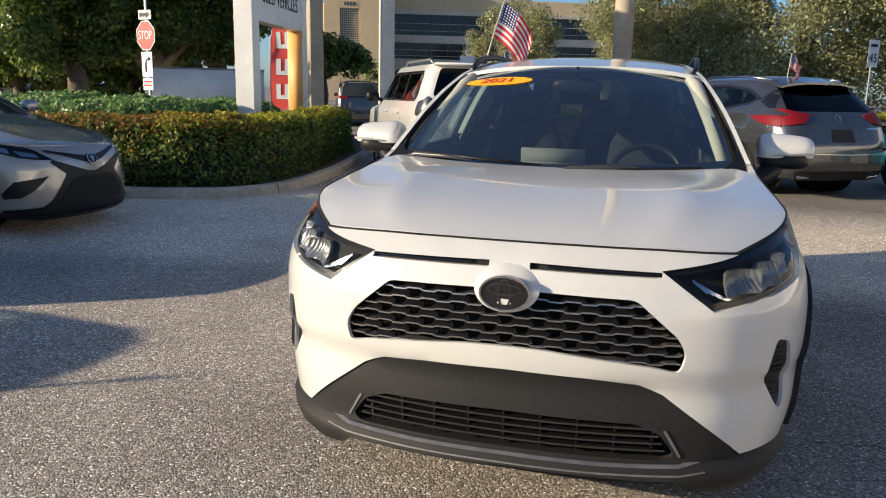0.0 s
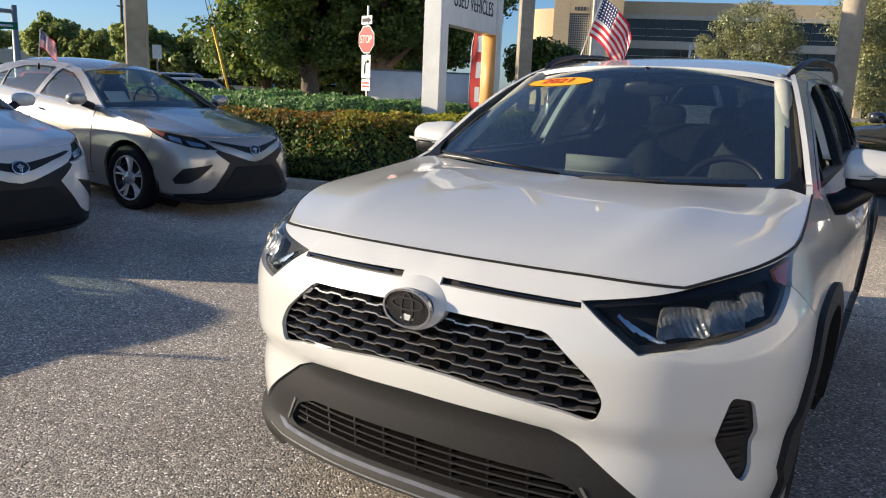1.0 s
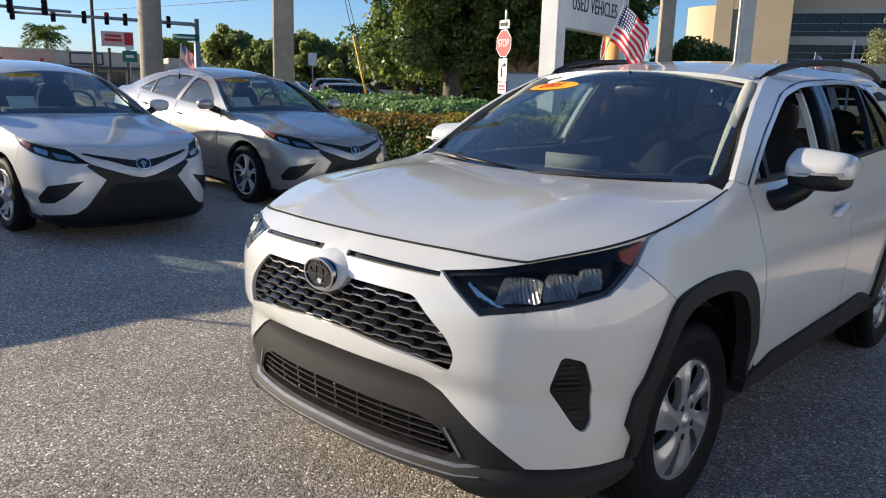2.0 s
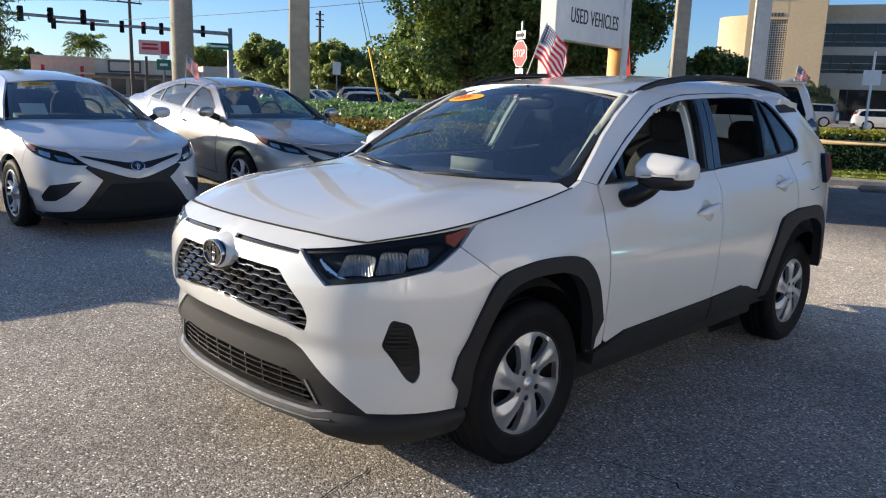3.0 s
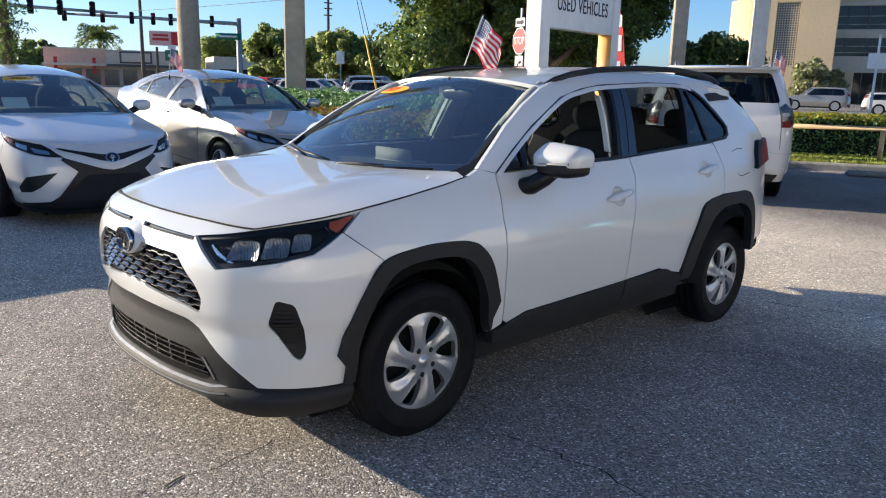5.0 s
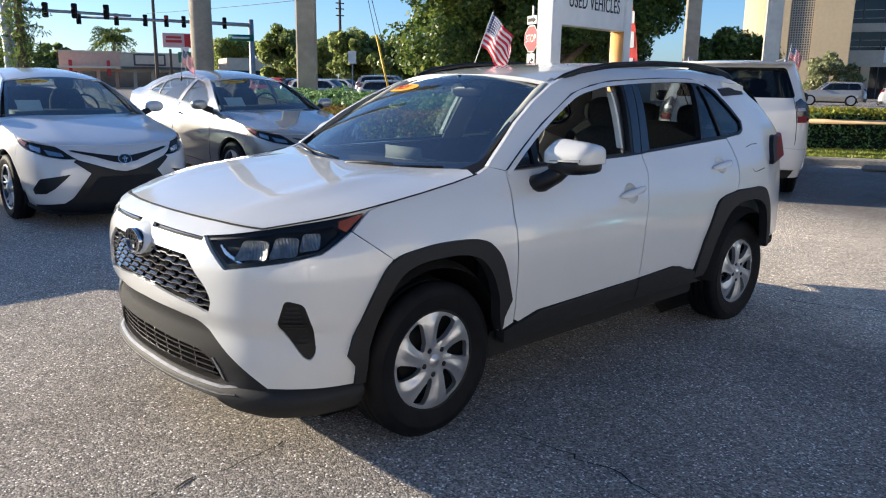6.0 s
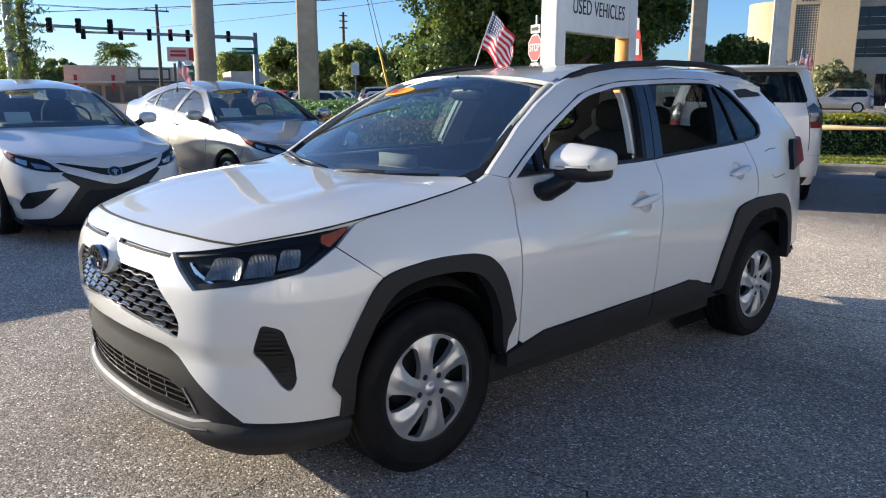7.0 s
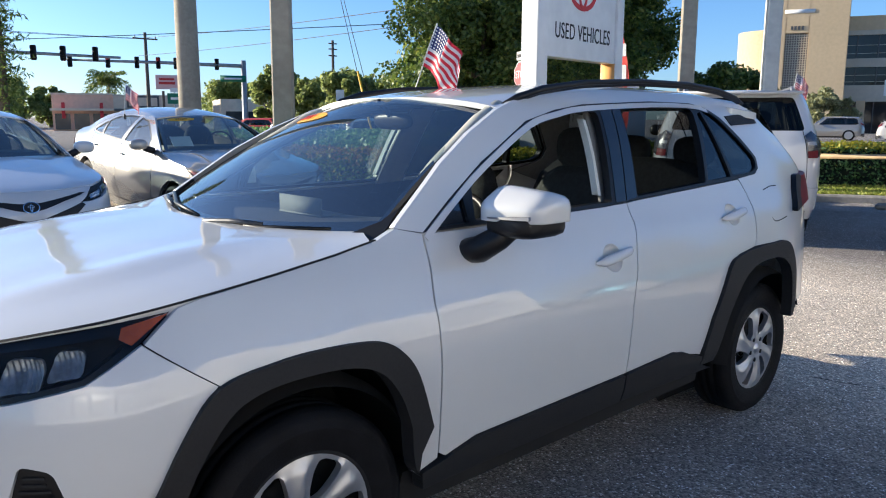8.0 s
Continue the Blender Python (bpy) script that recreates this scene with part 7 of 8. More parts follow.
def plate(ob, pts, z, material, name="plate", out=0.0, depth=.006, label=""):
    return part(name, panel(lambda s, q, o=0.0: Vector((s, -.02 - o, q + z)), pts, step=.3, edge=.1, depth=depth, out=out), material, ob, label, smooth=False)


octa = lambda r: [(r * math.cos(math.pi * (k + .5) / 4), r * math.sin(math.pi * (k + .5) / 4)) for k in range(8)]
rect = lambda w, h: [(-w / 2, -h / 2), (w / 2, -h / 2), (w / 2, h / 2), (-w / 2, h / 2)]
st = road_sign(-15.5, 19.15, -18, "stop_sign", "red octagonal stop sign with smaller plates on a steel post")
part("post", box(.07, .05, 3.7, (0, .03, 1.85), .004), M_GALV, st, smooth=False)
plate(st, octa(.415), 2.76, M_SIGNW)
plate(st, octa(.385), 2.76, M_STOP, out=.008)
part("lettering", text_mesh("STOP", .31, Matrix(((1, 0, 0, 0), (0, 0, -1, -.035), (0, 1, 0, 2.76), (0, 0, 0, 1))) @ Matrix.Diagonal((.78, 1, 1, 1)), .002), M_SIGNW, st, "white lettering reading stop", smooth=False)
plate(st, rect(.52, .24), 3.30, M_SIGNW)
plate(st, [(-.22, -.05), (.08, -.05), (.08, -.09), (.23, 0), (.08, .09), (.08, .05), (-.22, .05)], 3.30, M_BLACK, out=.008)
plate(st, rect(.44, .66), 2.0, M_SIGNW)
part("arrow", tube([(-.04, -.035, 1.80), (-.04, -.035, 2.03), (.0, -.035, 2.13), (.10, -.035, 2.16)], .022, 6, flat=.4), M_BLACK, st)
plate(st, [(.06, .06), (.19, .12), (.06, .20)], 2.02, M_BLACK, out=.01)
plate(st, rect(.42, .32), 1.48, M_SIGNW)
plate(st, rect(.34, .05), 1.54, M_STOP, out=.008, name="lettering_bar")
plate(st, rect(.34, .05), 1.44, M_STOP, out=.008, name="lettering_bar")
st.matrix_world = pose(-15.5, 19.15, -.30, rz=-18) @ Matrix.Scale(1.19, 4)
dn = road_sign(-25.9, 32.1, 12, "no_entry_sign", "square white sign with a red disc on a steel post")
part("post", box(.08, .06, 3.1, (0, .03, 1.55), .004), M_GALV, dn, smooth=False)
plate(dn, rect(.78, .78), 2.57, M_SIGNW)
plate(dn, [(.37 * math.cos(k * .2618), .37 * math.sin(k * .2618)) for k in range(24)], 2.57, M_STOP, out=.008)
plate(dn, rect(.56, .13), 2.57, M_SIGNW, out=.014)
sp = road_sign(9.05, 33.0, 38, "speed_sign", "white rectangular road sign on a thin post")
part("post", box(.06, .05, 3.8, (0, .03, 1.9), .004), M_GALV, sp, smooth=False)
plate(sp, rect(.60, 1.1), 3.3, M_SIGNW)
plate(sp, rect(.4, .12), 3.62, M_BLACK, out=.008, name="lettering_bar")
part("digits", text_mesh("45", .5, Matrix(((1, 0, 0, 0), (0, 0, -1, -.035), (0, 1, 0, 3.10), (0, 0, 0, 1))), .002), M_BLACK, sp, smooth=False)
bs = road_sign(-7.9, 32.05, 10, "road_sign", "plain white rectangular road sign on a tall thin post")
part("post", box(.09, .07, 3.75, (0, .03, 1.87), .004), M_SIGNW, bs, smooth=False)
plate(bs, rect(.66, .60), 2.72, M_SIGNW)
ps = road_sign(-27.5, 20.0, 50, "road_sign", "back of a small rectangular road sign on a post")
part("post", box(.06, .05, 2.7, (0, .03, 1.35), .004), M_GALV, ps, smooth=False)
plate(ps, rect(.38, .58), 2.5, M_SIGNW)

# steel rail, lawn strip and hedge on the far side
k0, kd = Vector((-2.6, 13.9)), Vector((.866, .5))
kn = Vector((-.5, .866))
P = lambda a, n: tuple(k0 + kd * a + kn * n)
kline = [P(a, 0) for a in np.arange(-2.2, 24, .4)]
kerb2 = thing("kerb", None, "weathered concrete kerb in front of a lawn strip", "kerb", kind="structure")
for i in range(0, len(kline) - 6, 6):
    kerb_piece(kline[i:i + 7], kerb2)
b = bmesh.new()
b.faces.new([b.verts.new((*p, .11)) for p in (P(-2.2, .15), P(26, .15), P(26, 3.6), P(-2.2, 3.6))])
lawn = tagged(part("lawn", b, M_GRASS, smooth=False), "narrow strip of rough grass", "lawn", kind="structure")
rng = np.random.default_rng(5)
gp = np.array([(*P(rng.uniform(-2.2, 14), rng.uniform(.18, 2.2)), .14) for _ in range(26000)])
up = np.tile([0, 0, .2], (26000, 1))
leaf_mesh("grass_blades", gp, .035, leaf_mat("grass_blades", (.20, .25, .04), (.48, .52, .09), (.56, .50, .16), .2), lawn, None, 3.0, 6)
rail = thing("barrier_rail", None, "low cream-painted timber rail on posts in front of a hedge", "rail")
for a in (-1.6, 1.1, 3.8, 6.5, 9.2, 11.9):
    part("post", box(.09, .09, .78, (*P(a, 1.05), .45), .012, Euler((0, 0, radians(30))).to_matrix()), M_RAIL, rail)
p0, p1 = P(-2.0, 1.02), P(12.2, 1.02)
part("top_rail", box((Vector(p1) - Vector(p0)).length, .07, .095, ((p0[0] + p1[0]) / 2, (p0[1] + p1[1]) / 2, .80), .012, Euler((0, 0, radians(30))).to_matrix()), M_RAIL, rail)
hedge("clipped_hedge", [P(a, 2.25) for a in (-2, 1, 4, 8, 12, 18)], 1.1, .98, "clipped hedge with yellow-green top leaves tinted pale as sunlit, behind a rail", (26000, 34000), .045, (M_LEAF2, M_LEAF1T), 31, .09)
ws_ = thing("wheel_stop", pose(*P(1.0, -1.0), 0, rz=30), "low concrete wheel stop on the asphalt", "wheel stop")
part("block", box(1.8, .15, .12, (0, 0, .055), .03), M_CONC, ws_)

# an unseen sunlit front behind the walk, added to bounce light onto the crossover
show = thing("bounce_wall_east", None, "unseen pale front with tall grey panes, added to bounce sunlight", "wall", kind="structure")
part("wall_panel", box(.4, 44, 1.2, (16.2, -4, 5.6), .02), M_SIGNW, show, smooth=False)
part("wall_panel", box(.4, 44, .5, (16.2, -4, .25), .02), M_SIGNW, show, smooth=False)
for i in range(12):
    part("pier", box(.5, .7, 5.0, (16.15, -25.5 + i * 3.9, 2.6), .03), M_SIGNW, show, smooth=False)
for i in range(11):
    part("bounce_pane", box(.05, 3.2, 4.6, (16.25, -23.55 + i * 3.9, 2.75)), M_OFFG, show, smooth=False)


# ---------------------------------------------------------------- trees
def tree(x, y, h, r, low, label, material, leaf, n, seed, name="tree", clumps=60, squash=.8, trunk_r=.3, group="street trees", base=0):
    """A tapered trunk with limbs and a crown of leafy clumps with gaps."""
    rng = np.random.default_rng(seed)
    ob = thing(name, pose(x, y, base), label, "tree", group)
    b = tube([(0, 0, 0), (.1, .05, low * .6), (0, .1, low), (.05, 0, h * .6)], [trunk_r * 1.25, trunk_r, trunk_r * .85, trunk_r * .35], 10)
    cs = []
    zc, rz = (h + low) / 2, (h - low) / 2
    while len(cs) < clumps:
        p = rng.uniform(-1, 1, 3)
        d = np.linalg.norm(p)
        if .45 < d < 1:
            wob = 1 + .25 * math.sin(3 * math.atan2(p[1], p[0]) + seed)
            cs.append((p[0] * r * wob, p[1] * r * wob, zc + p[2] * rz))
    for c in cs[:9]:
        s = np.array([0, .05, low * rng.uniform(.8, 1.1)])
        e = np.array(c)
        mid = s * .5 + e * .5 + np.array([0, 0, .3])
        b = tube([s, mid, e], [trunk_r * .5, trunk_r * .3, .03], 6, b)
    part("trunk", b, M_BARK, ob)
    pts, nor = [], []
    per = n // clumps
    for c in cs:
        cr = r * rng.uniform(.20, .36)
        q = rng.normal(size=(per, 3))
        q /= np.linalg.norm(q, axis=1)[:, None]
        rad = cr * rng.uniform(.25, 1.05, per) ** .6
        q2 = q * rad[:, None]
        q2[:, 2] *= squash
        pts.append(q2 + np.array(c))
        nor.append(q * .8 + np.array([0, 0, .5]))
    leaf_mesh("crown", np.vstack(pts), leaf, material, ob, np.vstack(nor), 1.5, seed, kind="")
    return ob


tree(-21.4, 22.8, 12.0, 3.0, 2.0, "large dense dark green shade tree", M_LEAF3, .125, 66000, 101, clumps=110, trunk_r=.4)
tree(-20.2, 26.3, 14.0, 4.4, 2.2, "large dense dark green shade tree", M_LEAF3, .125, 84000, 102, clumps=130, trunk_r=.5)
tree(-18.6, 28.6, 13.5, 3.1, 2.0, "large dense dark green shade tree", M_LEAF3, .125, 66000, 103, clumps=110, trunk_r=.4)
tree(-25.5, 31.5, 5.6, 4.2, 1.2, "low spreading dark green shade tree", M_LEAF3, .22, 14000, 104, clumps=70, trunk_r=.3)
tree(-31.0, 30.0, 6.2, 3.6, 1.2, "low spreading dark green tree", M_LEAF3, .22, 12000, 105, clumps=70, trunk_r=.3)
tree(-8.9, 52.0, 7.9, 2.9, 1.6, "olive green tree with thin leaves", M_LEAF4, .10, 22000, 111, clumps=60, trunk_r=.2)
for i, (x, y, h, r) in enumerate(((1.0, 47.0, 9.5, 5.0), (8.0, 44.0, 11.0, 5.6), (16.5, 43.0, 11.0, 6.0), (25.0, 40.0, 11.0, 6.0))):
    tree(x, y, h, r, .3, "wide olive green street tree with dense leaves", M_LEAF4, .105, 84000 if i < 2 else 52000, 120 + i, clumps=120, trunk_r=.35)
for i, (x, y, h, r) in enumerate(((-65.0, 38.5, 6.4, 2.5), (-60.5, 39.5, 5.2, 2.2), (-54.0, 39.3, 5.5, 2.5), (-50.5, 41.0, 4.6, 2.4), (-46, 44, 4.9, 2.8), (-40.5, 45.5, 5.6, 3.4))):
    tree(x, y, h, r, 1.0, "bushy bright green tree beyond the road", M_LEAF5, .26, 12000, 140 + i, clumps=60, trunk_r=.25)
tree(-14.8, 31.6, 3.75, 1.75, 1.9, "small flat-topped dark green tree", M_LEAF3, .12, 12000, 150, clumps=46, trunk_r=.12)
tree(-27.4, 75.2, 4.2, 2.2, .5, "pale flowering bush by an office building", M_LEAF4, .22, 7000, 151, clumps=40, trunk_r=.15)
for i, (x, y, h, r) in enumerate(((-118, 26, 7.0, 5.0), (-118, 33, 5.6, 2.6), (-112, 58, 7.6, 4.5), (-105, 68, 6.6, 5), (-96, 78, 6.8, 6), (-122, 14, 7.5, 5))):
    tree(x, y, h, r, .6, "distant bushy dark green tree", M_LEAF5, .34, 9000, 160 + i, clumps=40, trunk_r=.3, group="distant trees")


def palm(x, y, h, seed):
    rng = np.random.default_rng(seed)
    ob = thing("palm_tree", pose(x, y, 0), "tall palm with drooping feathery fronds", "palm tree", "palms")
    part("trunk", tube([(0, 0, 0), (.15, 0, h * .5), (.1, .1, h)], [.28, .2, .16], 8), M_BARK, ob)
    P, N = [], []
    for k in range(38):
        a, e = rng.uniform(0, 2 * math.pi), rng.uniform(-.5, 1.2)
        for t in np.linspace(.05, 1, 26):
            d = 3.1 * t
            c = np.array([math.cos(a) * d * math.cos(e * .6), math.sin(a) * d * math.cos(e * .6), h + d * math.sin(e) - 1.5 * t * t])
            for s in (-1, 1):
                P.append(c + s * np.array([-math.sin(a), math.cos(a), -.5]) * .20)
                N.append((0, 0, 1))
    leaf_mesh("fronds", np.array(P), .15, M_LEAF3, ob, np.array(N, float), 5.0, seed, kind="")


palm(-105.5, 36.9, 6.3, 7)
palm(-112, 18.5, 5.6, 8)
palm(-50.0, 5.6, 8.0, 9)
pine = thing("conifer", pose(-39.5, 8.8, 0), "tall ragged dark green conifer", "tree")
part("trunk", tube([(0, 0, 0), (0, 0, 14)], [.25, .05], 8), M_BARK, pine)
rng = np.random.default_rng(77)
zz = rng.uniform(1.5, 14, 5200)
ang, rad = rng.uniform(0, 6.283, 5200), rng.uniform(.1, 1, 5200) * (1.35 - zz * .07) * (1 + .45 * np.sin(zz * 7))
leaf_mesh("needles", np.c_[np.cos(ang) * rad, np.sin(ang) * rad, zz - rad * .25], .07, M_LEAF3, pine, None, 4.0, 78, kind="")

# ---------------------------------------------------------------- buildings
M_STUCCO = mat("tan_stucco", (0.64, 0.50, 0.31), 0.85, vary=0.05, grain=3, bump=0.15, bump_scale=30, stain=0.08, stain_scale=.15)
M_SPANDREL = mat("pale_spandrel", (0.58, 0.53, 0.43), 0.8, vary=0.06, grain=3, stain=0.1, stain_scale=.2)
M_OFFGLASS = mat("office_glass", (0.018, 0.023, 0.030), 0.05, vary=0.4, grain=.4, spec=0.45)
M_MULLION = mat("mullion_grey", (0.09, 0.09, 0.09), 0.5, vary=0.1)
M_PINK = mat("salmon_stucco", (0.86, 0.55, 0.38), 0.85, vary=0.06, grain=3, stain=0.1, stain_scale=.3)
M_BEIGE = mat("beige_stucco", (0.76, 0.64, 0.48), 0.85, vary=0.06, grain=3, stain=0.12, stain_scale=.3)
M_SHOP = mat("shop_glass", (0.05, 0.055, 0.06), 0.12, vary=0.3, grain=.8)

office = thing("office_building", pose(-37.96, 84.87, 0, rz=22), "tan stucco office building with a stair tower and banded dark windows", "building")
part("tower_wall", box(1.9, 6, 16.5, (.95, 3, 8.25), .05), M_STUCCO, office, smooth=False)
part("tower_wall", box(3.9, 6, 16.5, (6.15, 3, 8.25), .05), M_STUCCO, office, smooth=False)
part("tower_wall", box(2.3, 6, 5.7, (3.05, 3, 13.65), .05), M_STUCCO, office, smooth=False)
part("tower_wall", box(2.3, 6, 4.0, (3.05, 3, 2.0), .05), M_STUCCO, office, smooth=False)
scr = part("screen_backing", box(2.3, 5, 6.9, (3.05, 3.2, 7.4)), M_MULLION, office, smooth=False)
for i in range(9):
    part("screen_bar", box(.08, .25, 6.8, (2.05 + i * .25, .35, 7.4)), M_SPANDREL, scr, smooth=False)
for i in range(26):
    part("screen_bar", box(2.3, .2, .07, (3.05, .33, 4.1 + i * .26)), M_SPANDREL, scr, smooth=False)
for i in range(4):
    part("house_number_bar", box(.22, .05, .40, (2.5 + i * .36, -.03, 11.35)), M_MULLION, office, smooth=False)
part("brand_mark", box(.5, .06, .5, (.9, -.03, 13.1), .02), M_GREEN, office, "green leaf-coloured mark")
part("brand_bar", box(3.0, .06, .42, (3.2, -.03, 13.1), .02), M_SIGNW, office, "white lettering bar")
part("round_wing", lathe([(4.2, 0), (4.2, 11.4), (0, 11.4)], 32, "Z", (.8, 5.2, 0)), M_STUCCO, office)
part("roof_band", box(40, 14, 1.6, (27.0, 11.2, 12.0), .03), M_STUCCO, office, smooth=False)
for z, h in ((7.75, .95), (4.4, 1.8)):
    part("spandrel", box(40, 14, h, (27.0, 11.15, z), .03), M_SPANDREL, office, smooth=False)
part("spandrel", box(40, 14, .5, (27.0, 11.15, 11.0), .03), M_SPANDREL, office, smooth=False)
for z, h in ((9.5, 2.6), (6.28, 2.1), (1.75, 3.5)):
    part("glass_band", box(39.6, 13.2, h, (27.0, 11.2, z)), M_OFFGLASS, office, "dark reflective window band", smooth=False)
    for i in range(19):
        w = part("window", box(1.9, .1, h - .1, (8.1 + i * 2.1, 4.55, z)), M_OFFGLASS, office, smooth=False)
        part("window_frame", box(.10, .16, h, (7.1 + i * 2.1, 4.50, z)), M_MULLION, w, smooth=False)
        for q in (-.28, .06) if z > 3 else ():
            part("glazing_bar", box(1.98, .10, .05, (8.1 + i * 2.1, 4.49, z + q * h)), M_SPANDREL, w, smooth=False)
for i in range(6):
    part("column", box(.9, .9, 3.6, (10 + i * 6.6, 4.4, 1.8), .03), M_STUCCO, office, smooth=False)

mall = thing("shop_row", pose(-98, 28.6, 0, rz=69), "low salmon and beige row of shops with flat fascias", "building")
part("wall", box(6.2, 10, 4.0, (3.0, -5, 2.0), .03), M_PINK, mall, smooth=False)
part("wall", box(9.0, 10, 3.9, (10.6, -5.2, 1.95), .03), M_BEIGE, mall, smooth=False)
part("wall", box(11.0, 10, 3.6, (23.0, -6.5, 1.8), .03), M_BEIGE, mall, smooth=False)
for i in range(7):
    part("shop_window", box(1.5, .2, 1.7, (.9 + i * 1.9, -10.02 if i < 3 else -10.22, 1.0)), M_SHOP, mall, smooth=False)
part("canopy", box(6.4, 1.6, .25, (3.0, -10.6, 2.3), .02), M_BEIGE, mall, smooth=False)
part("canopy", box(9.0, 1.6, .25, (10.6, -10.6, 2.3), .02), M_MULLION, mall, smooth=False)
part("sign_frame", box(3.4, .2, 1.3, (9.2, -10.25, 3.2), .03), M_MULLION, mall, smooth=False)
part("sign_face", box(3.0, .2, .95, (9.2, -10.32, 3.2), .03), M_BEIGE, mall, smooth=False)
for x in (1.1, 4.9):
    part("red_feather", box(.35, .06, 1.7, (x, -11.2, 2.2), .02), M_STOP, mall, smooth=False)

for i in range(4):
    part("shop_window", box(1.9, .2, 1.8, (19.0 + i * 2.5, -11.5, 1.3)), M_SHOP, mall, smooth=False)
part("wall_cap", box(6.3, .3, .18, (3.0, -9.95, 4.0), .02), M_BEIGE, mall, smooth=False)
part("wall_cap", box(9.1, .3, .16, (10.6, -10.15, 3.9), .02), M_SPANDREL, mall, smooth=False)

shop = thing("roadside_sign", pose(-76.9, 33.3, 0, rz=69), "pink and white box sign on two posts by the road", "sign")
part("post", box(.25, .25, 4.2, (-.8, 0, 2.1)), M_BARK, shop, smooth=False)
part("post", box(.25, .25, 4.2, (.9, 0, 2.1)), M_BARK, shop, smooth=False)
part("face", box(3.0, .4, 1.45, (0, 0, 5.1), .03), mat("pink_sign_face", (.78, .50, .46), .5, vary=.05), shop, smooth=False)
part("lettering_bar", box(1.5, .05, .22, (-.40, -.22, 5.4)), M_RED, shop, smooth=False)
part("lettering_bar", box(1.6, .05, .26, (-.40, -.22, 5.0)), M_RED, shop, smooth=False)
part("side_panel", box(.8, .05, 1.3, (1.05, -.22, 5.1)), M_RED, shop, smooth=False)

# ---------------------------------------------------------------- signals, wires
arm1 = thing("signal_mast", pose(-62.4, 33.9, 0), "grey steel traffic signal mast with a long arm", "traffic signal", "signal masts")
part("mast", lathe([(.28, 0), (.22, 6.6), (0, 6.6)], 16, "Z"), M_GALV, arm1)
d1 = Vector((-68.3 + 62.4, 20.6 - 33.9, 0))
part("arm", tube([(0, 0, 6.1), d1 * .5 + Vector((0, 0, 6.25)), d1 + Vector((0, 0, 6.3))], [.18, .14, .10], 10), M_GALV, arm1)


def signal_head(parent, p, yaw, red=False):
    b = box(.36, .28, 1.0, (0, 0, 0), .04)
    bmesh.ops.transform(b, matrix=Matrix.Translation(p) @ pose(0, 0, 0, rz=yaw), verts=b.verts)
    h = part("signal_head", b, M_BLACK, parent, "black three-light signal head")
    for k in (-.31, 0, .31):
        b = lathe([(.14, -.15), (.15, -.29), (.137, -.29), (.125, -.15), (0, -.14)], 14, "Y", (0, 0, k))
        bmesh.ops.transform(b, matrix=Matrix.Translation(p) @ pose(0, 0, 0, rz=yaw), verts=b.verts)
        part("visor", b, M_STOP if red and k > 0 else M_DARK, h)


for t, red in ((.985, False), (.78, True), (.62, False), (.50, True), (.40, False), (.16, False)):
    signal_head(arm1, d1 * t + Vector((0, 0, 6.2)), 60, red)
arm2 = thing("signal_mast", pose(-62, 0, 0), "grey steel traffic signal mast with a long arm", "traffic signal", "signal masts")
part("mast", lathe([(.28, 0), (.22, 6.6), (0, 6.6)], 16, "Z"), M_GALV, arm2)
d2 = Vector((-53.4 + 62, 19.6, 0))
part("arm", tube([(0, 0, 5.9), d2 * .6 + Vector((0, 0, 5.85)), d2 + Vector((0, 0, 5.6))], [.18, .13, .09], 10), M_GALV, arm2)
for t in (.745, .83, .925):
    signal_head(arm2, d2 * t + Vector((0, 0, 5.80)), 60)
part("street_name", box(2.2, .06, .55, (1.0, -1.6, 4.9), .02, Euler((0, 0, radians(60))).to_matrix()), M_GREEN, arm1, "green street name plate")
part("name_bar", box(1.5, .08, .16, (1.03, -1.62, 4.9), 0, Euler((0, 0, radians(60))).to_matrix()), M_SIGNW, arm1)
gs = thing("route_sign", pose(-48.5, 21.2, 0, rz=62), "small green route sign on a post", "road sign")
part("post", box(.07, .06, 3.2, (0, .03, 1.6)), M_GALV, gs)
plate(gs, rect(.9, .7), 2.75, M_GREEN)
plate(gs, rect(.5, .3), 3.3, M_SIGNW)
plate(gs, rect(.5, .16), 2.75, M_SIGNW, out=.01, name="lettering_bar")

up_ = thing("utility_pole", pose(-73.5, 29.5, 0), "wooden utility pole with a crossarm", "pole", "utility poles")
part("shaft", lathe([(.2, 0), (.14, 9.6), (0, 9.6)], 10, "Z"), M_BARK, up_)
part("crossarm", box(.12, 2.4, .14, (0, 0, 9.0)), M_BARK, up_)
for q in (-1.0, 0, 1.0):
    part("insulator", lathe([(.06, 0), (.07, .12), (.03, .25), (0, .25)], 8, "Z", (0, q, 9.07)), M_GALV, up_)
up2 = thing("utility_pole", pose(-58.5, 41.0, 0), "wooden utility pole with crossarms", "pole", "utility poles")
part("shaft", lathe([(.18, 0), (.12, 8.6), (0, 8.6)], 10, "Z"), M_BARK, up2)
for z in (7.2, 7.8, 8.3):
    part("crossarm", box(.1, .9, .1, (0, 0, z)), M_BARK, up2)
lp = thing("steel_pole", pose(-41.0, 8.6, 0), "tall grey steel pole", "pole")
part("shaft", lathe([(.30, 0), (.22, 14), (0, 14)], 14, "Z"), M_GALV, lp)
M_WIRE = mat("wire_black", (0.03, 0.03, 0.03), 0.6, vary=0.1)


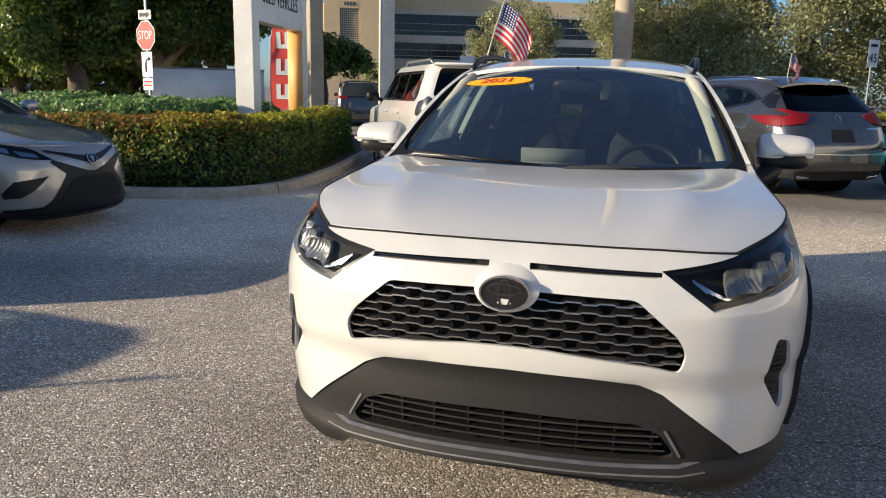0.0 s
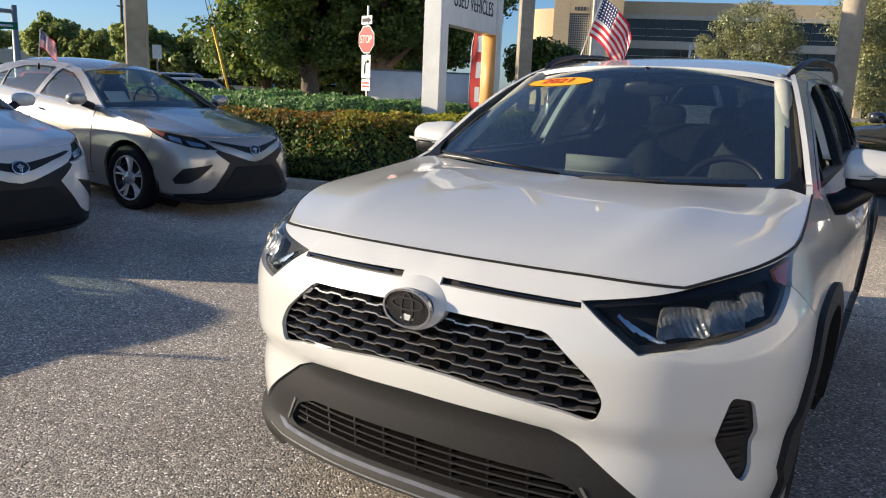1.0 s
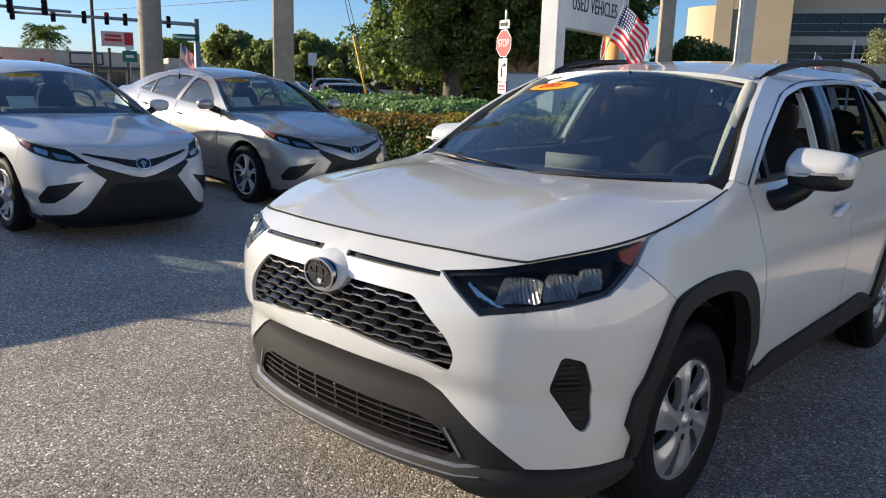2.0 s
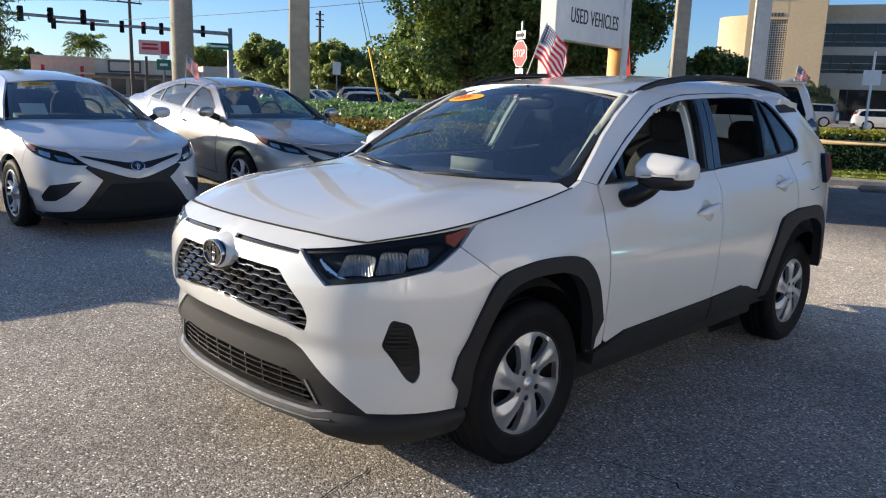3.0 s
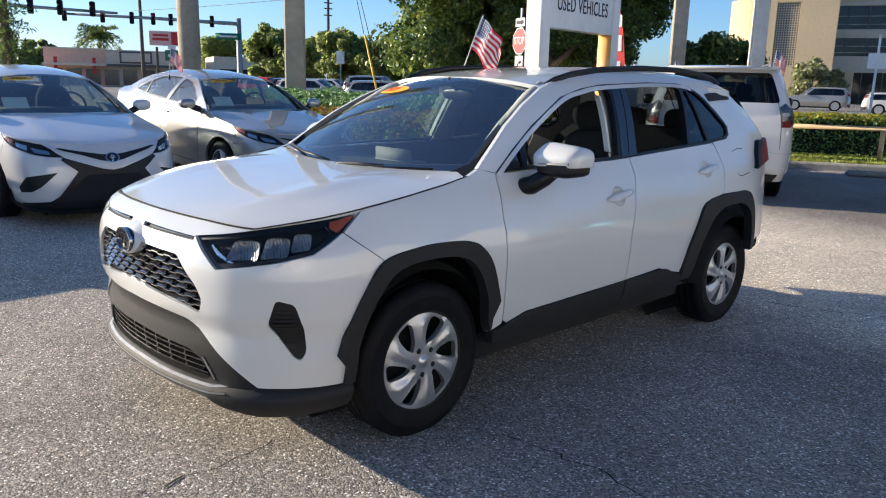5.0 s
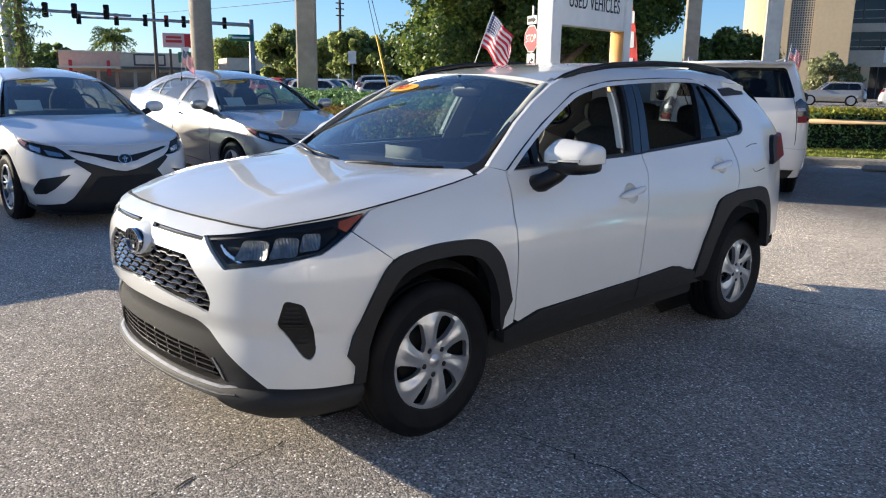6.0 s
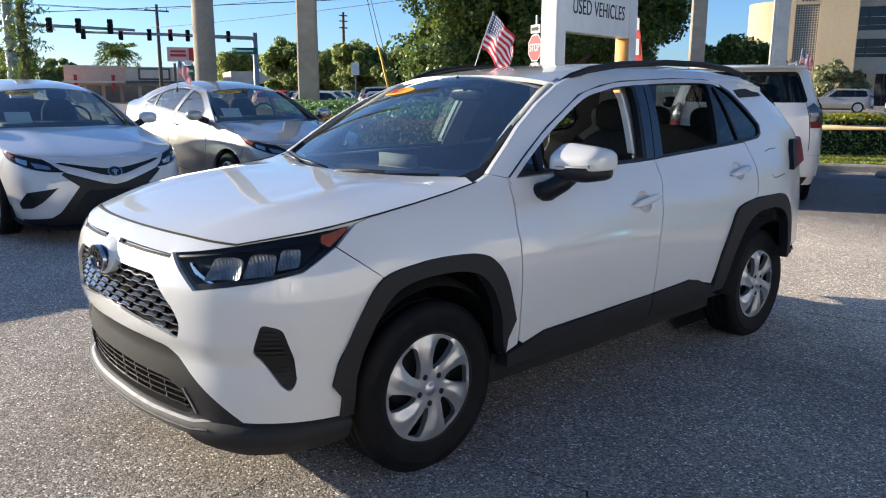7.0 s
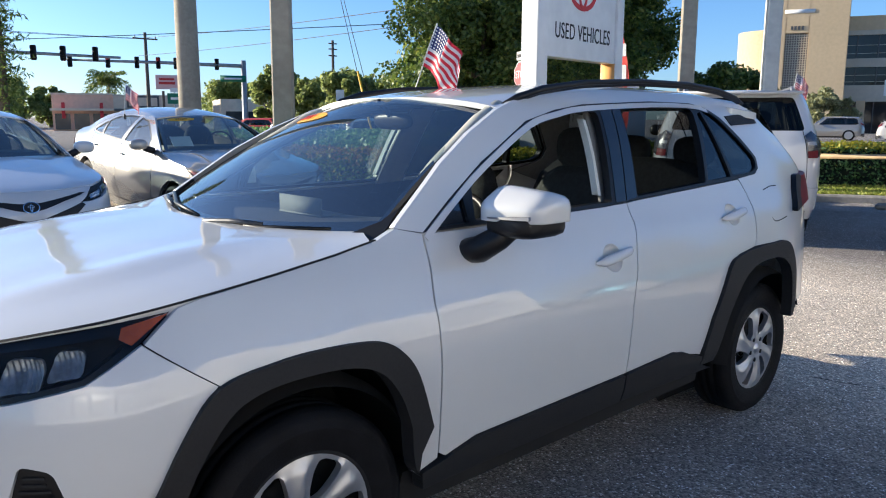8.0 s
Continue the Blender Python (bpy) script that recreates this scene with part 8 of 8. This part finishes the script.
def wire(a, b, sag, r=.022):
    a, b = Vector(a), Vector(b)
    pts = [a.lerp(b, t) - Vector((0, 0, sag * 4 * t * (1 - t))) for t in [i / 20 for i in range(21)]]
    tagged(part("overhead_wire", tube(pts, r, 5), M_WIRE), "thin black overhead wire", "wire", "overhead wires")


wire((-73.5, 29.5, 9.1), (-23, 26.5, 7.3), .25)
wire((-73.5, 30.4, 9.0), (-73, -6, 9.0), .3)
wire((-73.5, 28.6, 9.0), (-75, -6, 9.4), .3)
wire((-60, -4, 5.2), (-25, 34, 7.2), .25)
wire((-74, 29.0, 7.4), (-20.5, 28.5, 6.9), .25)
guy = thing("guy_wire", None, "slanting guy wires with a yellow plastic guard", "guy wire")
for dx in (0, .35):
    part("cable", tube([(-14.15 - dx * .2, 11.9 + dx, .1), (-15.2 - dx, 11.3 + dx, 5.2), (-16.2 - dx * 2, 10.7 + dx, 10)], .010, 5), M_WIRE, guy)
part("guard", tube([(-14.12, 11.92, .1), (-14.68, 11.60, 2.75)], .032, 8), mat("guard_yellow", (.72, .42, .02), .5, vary=.08), guy, "yellow plastic guard")

# ---------------------------------------------------------------- things in the distance
box_t = thing("cargo_trailer", pose(-17.6, 25.8, 0, rz=36), "plain white box trailer", "trailer")
part("body", box(4.6, 2.2, 1.85, (0, 0, 1.2), .06), M_SIGNW, box_t)
part("roof_edge", box(4.64, 2.24, .07, (0, 0, 2.10), .02), M_GALV, box_t)
for x in (-.5, .5):
    part("tyre", lathe([(.18, -1.0), (.3, -1.0), (.3, -1.15), (.18, -1.15)], 16, "Y", (x, 0, .30)), M_RUBBER, box_t)
FAR = (4.7, 1.85, 1.48, 2.75, .92)
SUVD = (4.7, 1.9, 1.75, 2.75, .92)
wagon(pose(-11.74, 28.6, 0, rz=200), M_NAVY, "dark_car", "very dark blue car parked beyond the shrubs", (4.9, 1.95, 1.78, 2.85, .95), .2, .62, "cars further off")
wagon(pose(5.05, 11.2, 0, rz=210), M_TEAL, "blue_car", "bright teal blue car parked in the lot", (4.4, 1.8, 1.5, 2.65, .9), .35, .64, "cars further off")
far = [(-21.9, 58.5, 292, M_SILVER, SUVD, "silver van on the road"), (-12, 55, 110, M_WHITE2, FAR, "white car on the far road"), (-39, 27, 120, M_GREY, FAR, "dark car on the far side of the road"),
       (-42, 31.5, 120, M_WHITE2, FAR, "white car on the far side of the road"), (-36, 31, 130, M_SILVER, SUVD, "silver car on the far side of the road"), (-31, 31.5, 125, M_WHITE2, SUVD, "white car on the far side of the road"),
       (-27.5, 36, 130, M_GREY, FAR, "grey car on the far side of the road"), (-46, 28.5, 120, M_RED, FAR, "red car on the far side of the road"), 
       (-27, 24.5, 125, M_SILVER, FAR, "silver car under the trees"), (-33, 24, 125, M_WHITE2, FAR, "white car under the trees")]
for x, y, rz, paint, dims, label in far:
    wagon(pose(x, y, 0, rz=rz), paint, "distant_car", label, dims, .3, .63, "cars further off")
